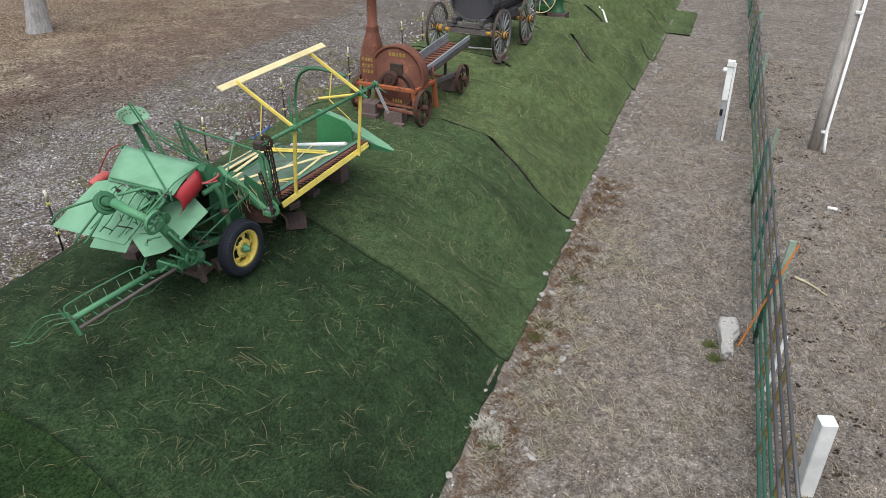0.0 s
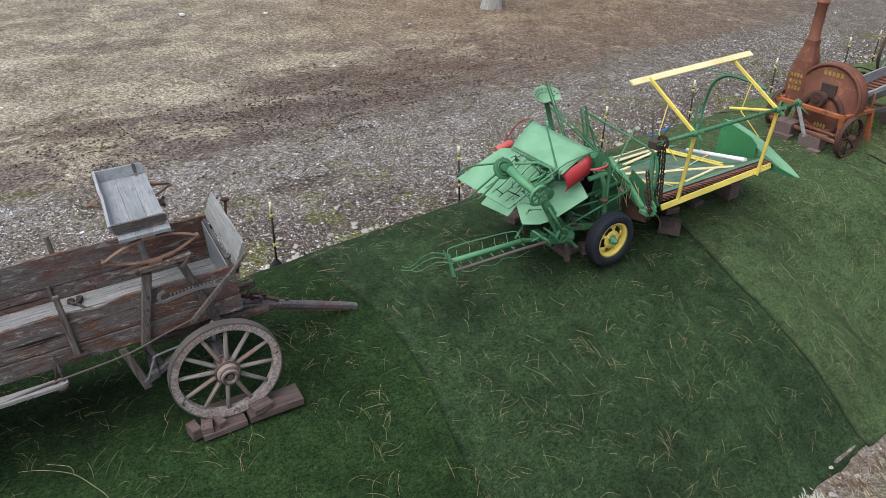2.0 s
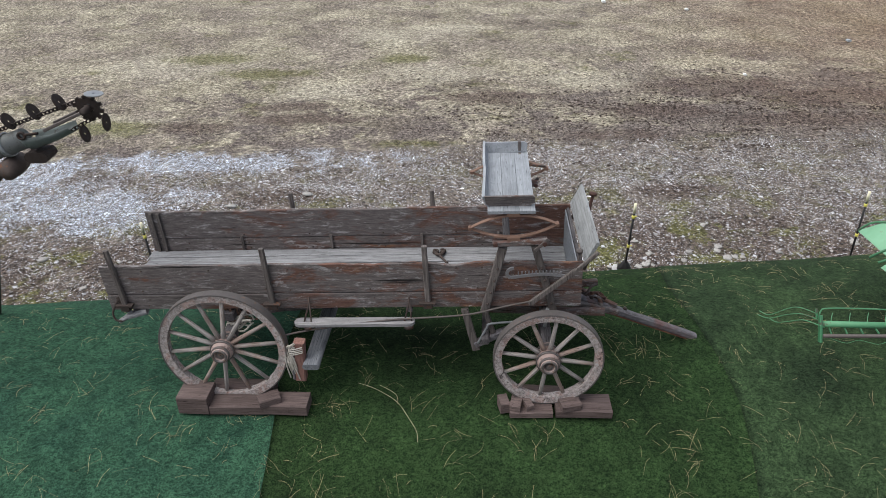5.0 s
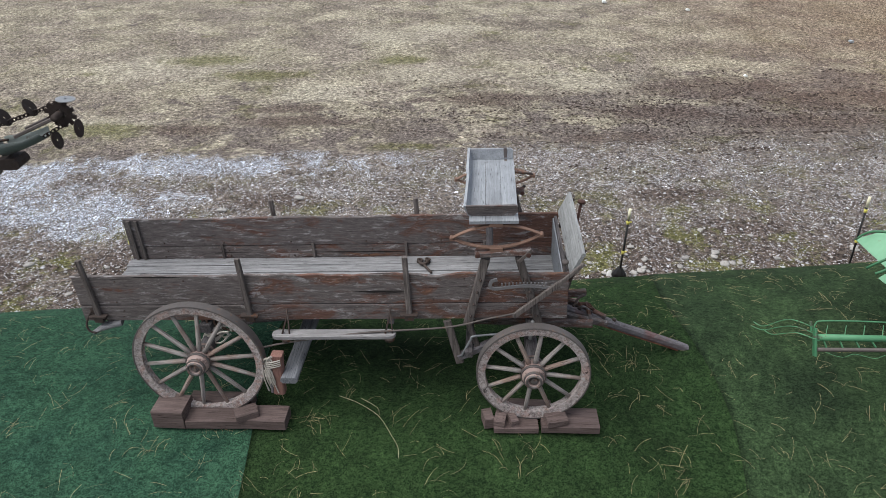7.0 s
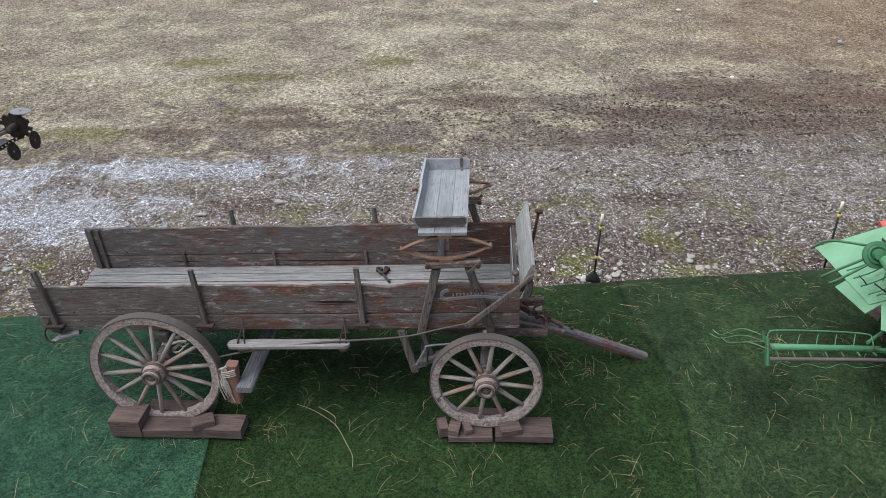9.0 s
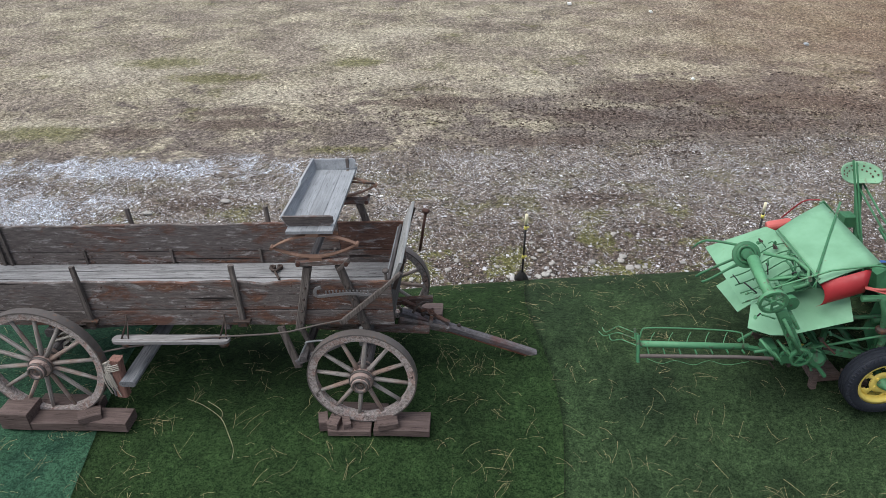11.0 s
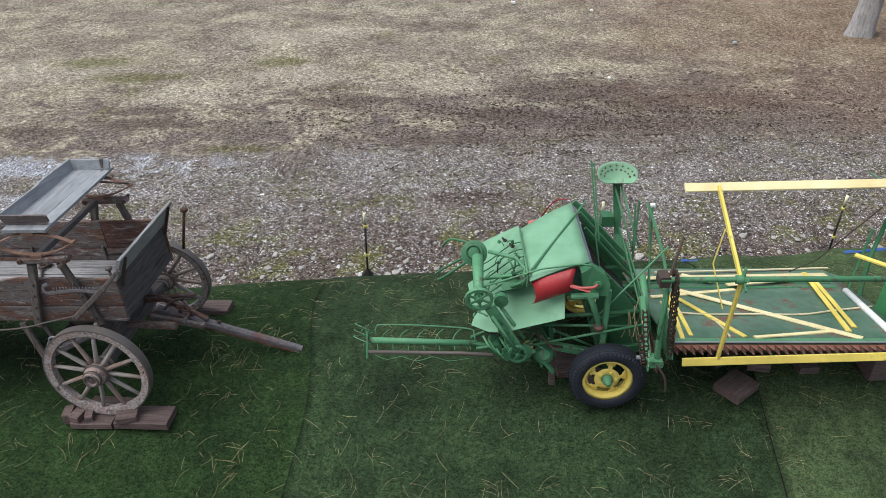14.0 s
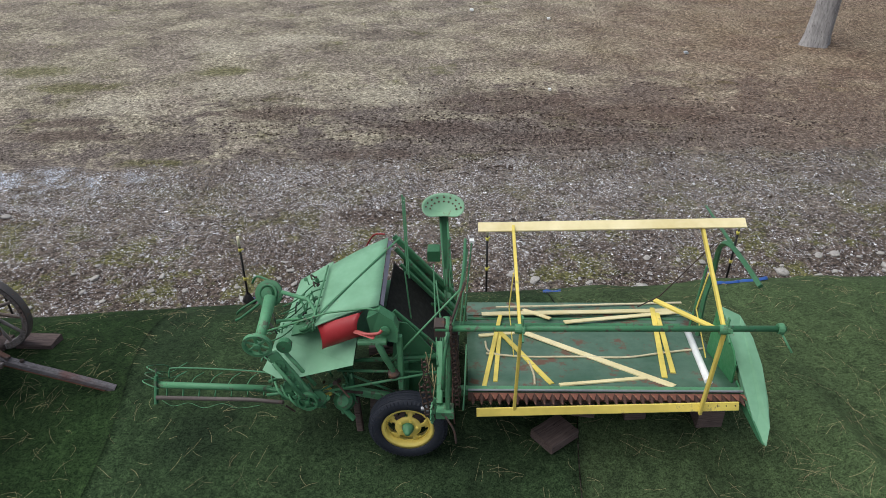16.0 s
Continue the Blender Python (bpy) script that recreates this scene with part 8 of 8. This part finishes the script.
for base, mid, tip in tips:
    for k in range(70):
        f = rng.uniform(0.3, 1.05)
        p = base.lerp(tip, f) + Vector((rng.gauss(0, 0.28), rng.gauss(0, 0.28), rng.gauss(0.12, 0.16)))
        d = Vector((rng.gauss(0, 1), rng.gauss(0, 1), rng.gauss(0.3, 0.6))).normalized() * rng.uniform(0.12, 0.28)
        s = d.cross(Vector((rng.gauss(0, 1), rng.gauss(0, 1), rng.gauss(0, 1)))).normalized() * 0.05
        q = [bm.verts.new(p - s * 0.4), bm.verts.new(p + d * 0.5 - s), bm.verts.new(p + d), bm.verts.new(p + d * 0.5 + s)]
        bm.faces.new(q)
me = bpy.data.meshes.new("crown")
bm.to_mesh(me)
bm.free()
me.materials.append(NEEDLE)
tagged(place(new("crown", me), pine), "sparse dark green crown", "", "", "stuff")

# ---- stones, straw and dead grass ----
rng = random.Random(11)


def pebble_mesh(seed, sub=1):
    bm = B()
    bmesh.ops.create_icosphere(bm, subdivisions=sub, radius=1.0)
    for v in bm.verts:
        v.co *= 1 + 0.45 * noise.noise(v.co * 1.6 + Vector((seed * 5.1, 0, 0))) + 0.12 * noise.noise(v.co * 4 + Vector((0, seed, 0)))
        v.co.z *= 0.5
    for f in bm.faces:
        f.smooth = True
    return mesh(bm, "stone", STONE)


stones = [pebble_mesh(i, 2) for i in range(5)]


def stone(x, y, r, label, group):
    ob = tagged(new("stone", stones[rng.randrange(5)]), label, "stone", group)
    ob.matrix_basis = pose(x, y, land(x, y) + r * 0.25, rng.uniform(-15, 15), rng.uniform(-15, 15), rng.uniform(0, 360)) @ Matrix.Diagonal((r * rng.uniform(0.8, 1.3), r, r * rng.uniform(0.7, 1), 1))


for i in range(150):
    y = rng.uniform(-6, 24)
    stone(-9.95 - DRIFT * (y - 4) - abs(rng.gauss(0, 0.75)), y, rng.uniform(0.022, 0.058) * (1.4 if rng.random() < 0.2 else 1), "pale rounded field stone at the edge of the lane", "stones along the lane")
for i in range(90):
    y = rng.uniform(4, 24)
    stone(-2.05 - DRIFT * y + abs(rng.gauss(0.12, 0.5)), y, rng.uniform(0.025, 0.055), "pale stone at the foot of the bank", "stones below the turf")
for x, y, r in ((-10.75, 11.49, 0.11), (-10.6, 12.05, 0.08), (-10.9, 13.3, 0.09), (-10.3, 9.1, 0.10), (-10.2, 8.35, 0.09), (-10.5, 7.4, 0.08), (-9.96, 2.72, 0.07), (-11.3, 12.6, 0.08), (-12.68, -2.62, 0.09), (-12.18, -3.97, 0.08), (-10.29, -6.63, 0.08), (-10.43, 4.13, 0.06), (-11.36, 4.67, 0.05), (-10.23, 4.71, 0.065), (-10.48, 4.61, 0.05), (-10.26, 4.85, 0.05), (-10.15, 3.97, 0.05)):
    stone(x, y, r, "large pale stone lying behind the bank", "stones along the lane")


def stuff(name, verts, faces, mat, label, category, attr=None):
    me = bpy.data.meshes.new(name)
    me.from_pydata(verts, [], faces)
    me.materials.append(mat)
    return tagged(new(name, me), label, category, "", "stuff")


def island_shade(mat, lo, hi):
    """Each joined piece takes a shade of its own."""
    n, l = mat.node_tree.nodes, mat.node_tree.links
    b = n["Principled BSDF"]
    src = b.inputs["Base Color"].links[0].from_socket
    r = ramp(n, l, n.new("ShaderNodeNewGeometry").outputs["Random Per Island"], lo, hi, 0, 1)
    l.new(mix(n, l, 1.0, src, r, "MULTIPLY"), b.inputs["Base Color"])


GRAVEL = painted("gravel_stone", (0.42, 0.42, 0.43), (0.26, 0.24, 0.22), 0.5, 0.92, 0, 18)
island_shade(GRAVEL, (0.22, 0.20, 0.19), (1.55, 1.57, 1.64))
island_shade(STRAW_PALE, (0.3, 0.28, 0.26), (2.1, 2.05, 2.0))
island_shade(STRAW, (0.55, 0.55, 0.55), (1.5, 1.45, 1.35))

# loose gravel of the lane
verts, faces = [], []
oct_v = [(1, 0, 0), (0, 1, 0), (-1, 0, 0), (0, -1, 0), (0, 0, 0.75), (0, 0, -0.4)]
oct_f = [(0, 1, 4), (1, 2, 4), (2, 3, 4), (3, 0, 4), (1, 0, 5), (2, 1, 5), (3, 2, 5), (0, 3, 5)]


def pebble(x, y, r):
    o, a = len(verts), rng.uniform(0, 6.28)
    c, s, k, h = math.cos(a), math.sin(a), rng.uniform(0.6, 1.0), rng.uniform(0.5, 1.0)
    z = land(x, y)
    for vx, vy, vz in oct_v:
        vx, vy = vx * r * rng.uniform(0.8, 1.2), vy * r * k * rng.uniform(0.8, 1.2)
        verts.append((x + vx * c - vy * s, y + vx * s + vy * c, z + vz * r * h + r * 0.15))
    faces.extend(tuple(i + o for i in f) for f in oct_f)


for i in range(26000):
    y = rng.uniform(-9, 26)
    u = rng.uniform(-14.5, -9.5)
    pebble(u - DRIFT * (y - 4) + rng.gauss(0, 0.2), y, rng.uniform(0.007, 0.019) if rng.random() < 0.93 else rng.uniform(0.02, 0.045))
for i in range(1100):
    y = rng.uniform(3, 24)
    pebble(-2.0 - DRIFT * y + abs(rng.gauss(0, 1.0)), y, rng.uniform(0.006, 0.02))
stuff("gravel", verts, faces, GRAVEL, "loose grey gravel of the lane", "gravel")

# dead grass
verts, faces = [], []


def blade(x, y, z, L, lean, w, a):
    o = len(verts)
    dx, dy = math.cos(a), math.sin(a)
    h = L * math.cos(lean)
    r = L * math.sin(lean)
    verts.extend([(x - dy * w, y + dx * w, z), (x + dy * w, y - dx * w, z), (x + dx * r * 0.55 + dy * w * 0.6, y + dy * r * 0.55 - dx * w * 0.6, z + h * 0.7), (x + dx * r, y + dy * r, z + h * 0.85)])
    faces.append((o, o + 1, o + 2))
    faces.append((o, o + 2, o + 3))


def tuft(x, y, n, L, spread, w=0.004):
    for i in range(n):
        a = rng.uniform(0, 6.28)
        d = abs(rng.gauss(0, spread))
        px, py = x + d * math.cos(a), y + d * math.sin(a)
        blade(px, py, land(px, py) - 0.004, L * rng.uniform(0.5, 1.2), rng.uniform(0.5, 1.5), w, rng.uniform(0, 6.28))


for i in range(9000):
    y = rng.uniform(-16, 34)
    x = -14.2 - abs(rng.gauss(0, 8.5)) - DRIFT * (y - 4)
    if noise.noise(Vector((x * 0.32, y * 0.2, 9.0))) > -0.12:
        tuft(x, y, 8, 0.06, 0.15, 0.0032)
for i in range(17000):
    y = 2.5 + 24 * rng.random() ** 1.7
    x = rng.uniform(-1.8 - DRIFT * y, 3.3)
    if noise.noise(Vector((x * 1.3, y * 1.3, 2.0))) > -0.25:
        tuft(x, y, 6, 0.082, 0.06, 0.0022)
stuff("dead_grass", verts, faces, STRAW_PALE, "dead straw-coloured winter grass", "grass")

verts, faces = [], []
for i in range(60):
    y = rng.uniform(4.6, 12)
    tuft(-1.72 - DRIFT * y + abs(rng.gauss(0.1, 0.3)), y, 30, 0.09, 0.06, 0.0018)
for x, y in ((-2.28, 5.98), (-2.20, 6.12), (-2.16, 5.86), (-2.10, 6.02), (-2.02, 5.9)):
    tuft(x, y, 190, 0.10, 0.075, 0.0055)
stuff("grey_weeds", verts, faces, SAGE, "dry grey weeds at the foot of the turf", "weeds")
verts, faces = [], []
for x, y in ((-2.17, 9.68), (-2.27, 7.98), (-2.22, 8.3), (0.02, 8.9), (0.1, 8.6), (-2.05, 5.7)):
    tuft(x, y, 120, 0.13, 0.05, 0.002)
STAR = painted("straw_tussock", (0.40, 0.375, 0.315), (0.27, 0.245, 0.19), 0.5, 0.95)
island_shade(STAR, (0.5, 0.5, 0.5), (1.5, 1.45, 1.3))
weeds = verts, faces
verts, faces = [], []
for x, y in ((-2.08, 5.60), (-2.32, 8.46), (-1.96, 7.58), (-1.58, 6.62), (-1.60, 7.99), (-1.42, 5.89)):
    for k in range(3):
        tuft(x + rng.gauss(0, 0.06), y + rng.gauss(0, 0.06), 45, 0.15, 0.06, 0.0022)
for i in range(420):
    y = rng.uniform(4.4, 12)
    x = -1.7 - DRIFT * y + abs(rng.gauss(0, 0.75))
    if noise.noise(Vector((x * 1.1, y * 1.1, 5.0))) > 0.0:
        tuft(x, y, 16, 0.15, 0.05, 0.0022)
stuff("straw_tussocks", verts, faces, STAR, "pale sprawling tussocks of dead grass", "grass")
verts, faces = weeds
stuff("green_weeds", verts, faces, WEED, "small green weeds on the dry strip", "weeds")

verts, faces = [], []
BROWN_GRASS = painted("brown_grass", (0.20, 0.13, 0.075), (0.12, 0.075, 0.045), 0.5, 0.95)
island_shade(BROWN_GRASS, (0.6, 0.6, 0.6), (1.6, 1.5, 1.4))
for i in range(420):
    y = rng.uniform(4.2, 14)
    tuft(-1.9 - DRIFT * y + abs(rng.gauss(0.15, 0.28)), y, 22, 0.10, 0.06, 0.0018)
stuff("brown_grass", verts, faces, BROWN_GRASS, "matted brown grass below the turf hem", "grass")

# dark clods on the field and on the trodden ground
CLOD = painted("dark_clod", (0.040, 0.030, 0.025), (0.075, 0.055, 0.045), 0.5, 0.95)
island_shade(CLOD, (0.5, 0.5, 0.5), (1.8, 1.7, 1.6))
verts, faces = [], []
for i in range(170):
    y = 2 + 24 * rng.random() ** 1.4
    x = 1.75 - 0.08 * y + abs(rng.gauss(0, 0.9))
    for k in range(rng.choice((1, 3, 5, 8))):
        pebble(x + rng.gauss(0, 0.06), y + rng.gauss(0, 0.06), rng.uniform(0.014, 0.040))
for i in range(900):
    y = rng.gauss(7.0, 5.0)
    x = -17.2 + rng.gauss(0, 1.5) - DRIFT * (y - 4)
    for k in range(rng.choice((1, 2, 4, 7))):
        pebble(x + rng.gauss(0, 0.05), y + rng.gauss(0, 0.22), rng.uniform(0.016, 0.046))
for i in range(90):
    y = rng.uniform(3, 22)
    pebble(rng.uniform(-2.0 - DRIFT * y, 1.2 - 0.08 * y), y, rng.uniform(0.008, 0.022))
stuff("clods", verts, faces, CLOD, "dark clods strewn on the trodden ground", "clods")

# straw blown over the turf
verts, faces = [], []


def wisp(x, y, L, a, bend, r):
    o, n = len(verts), 5
    for i in range(n + 1):
        f = i / n
        b = a + bend * (f - 0.5)
        px, py = x + math.cos(a) * L * (f - 0.5) - math.sin(a) * bend * L * 0.25 * math.sin(math.pi * f), y + math.sin(a) * L * (f - 0.5) + math.cos(a) * bend * L * 0.25 * math.sin(math.pi * f)
        z = land(px, py) + 0.022 + 0.02 * math.sin(math.pi * f) * (0.3 + 0.7 * ((x * 7.3) % 1))
        for k in range(3):
            t = 2.094 * k
            verts.append((px - math.sin(b) * r * math.cos(t), py + math.cos(b) * r * math.cos(t), z + r * math.sin(t)))
    for i in range(n):
        for k in range(3):
            p, q = o + i * 3 + k, o + i * 3 + (k + 1) % 3
            faces.append((p, q, q + 3, p + 3))


def straw_at(n, x0, x1, y0, y1):
    for i in range(n):
        y = rng.uniform(y0, y1)
        x = rng.uniform(x0, x1) - DRIFT * (y - 4)
        a = rng.uniform(0, 6.28)
        for k in range(rng.choice((1, 1, 2, 3, 4))):
            wisp(x + rng.gauss(0, 0.05), y + rng.gauss(0, 0.05), rng.uniform(0.06, 0.24), a + rng.gauss(0, 0.5), rng.gauss(0, 0.4), rng.uniform(0.0007, 0.0014))


straw_at(1500, -7.9, -2.6, -6, 11)
straw_at(900, -7.6, -2.6, 11, 22)
straw_at(2600, -7.6, -2.6, 21, 37)
stuff("straw", verts, faces, STRAW, "blown straw wisps lying on the turf", "straw")
bm = tube(B(), curve([(x, y, land(x, y) + 0.03) for x, y in ((-5.59, -0.86), (-5.51, -0.68), (-5.36, -0.47), (-5.17, -0.35), (-5.02, -0.27), (-4.91, -0.26))], 4), 0.0020, 5, 0.0012)
tube(bm, curve([(x, y, land(x, y) + 0.035) for x, y in ((-5.55, -0.64), (-5.44, -0.48), (-5.33, -0.46))], 4), 0.002, 5, 0.0013)
thing("bleached_twig", bm, LATH, "bleached forked twig lying on the turf", "twig")
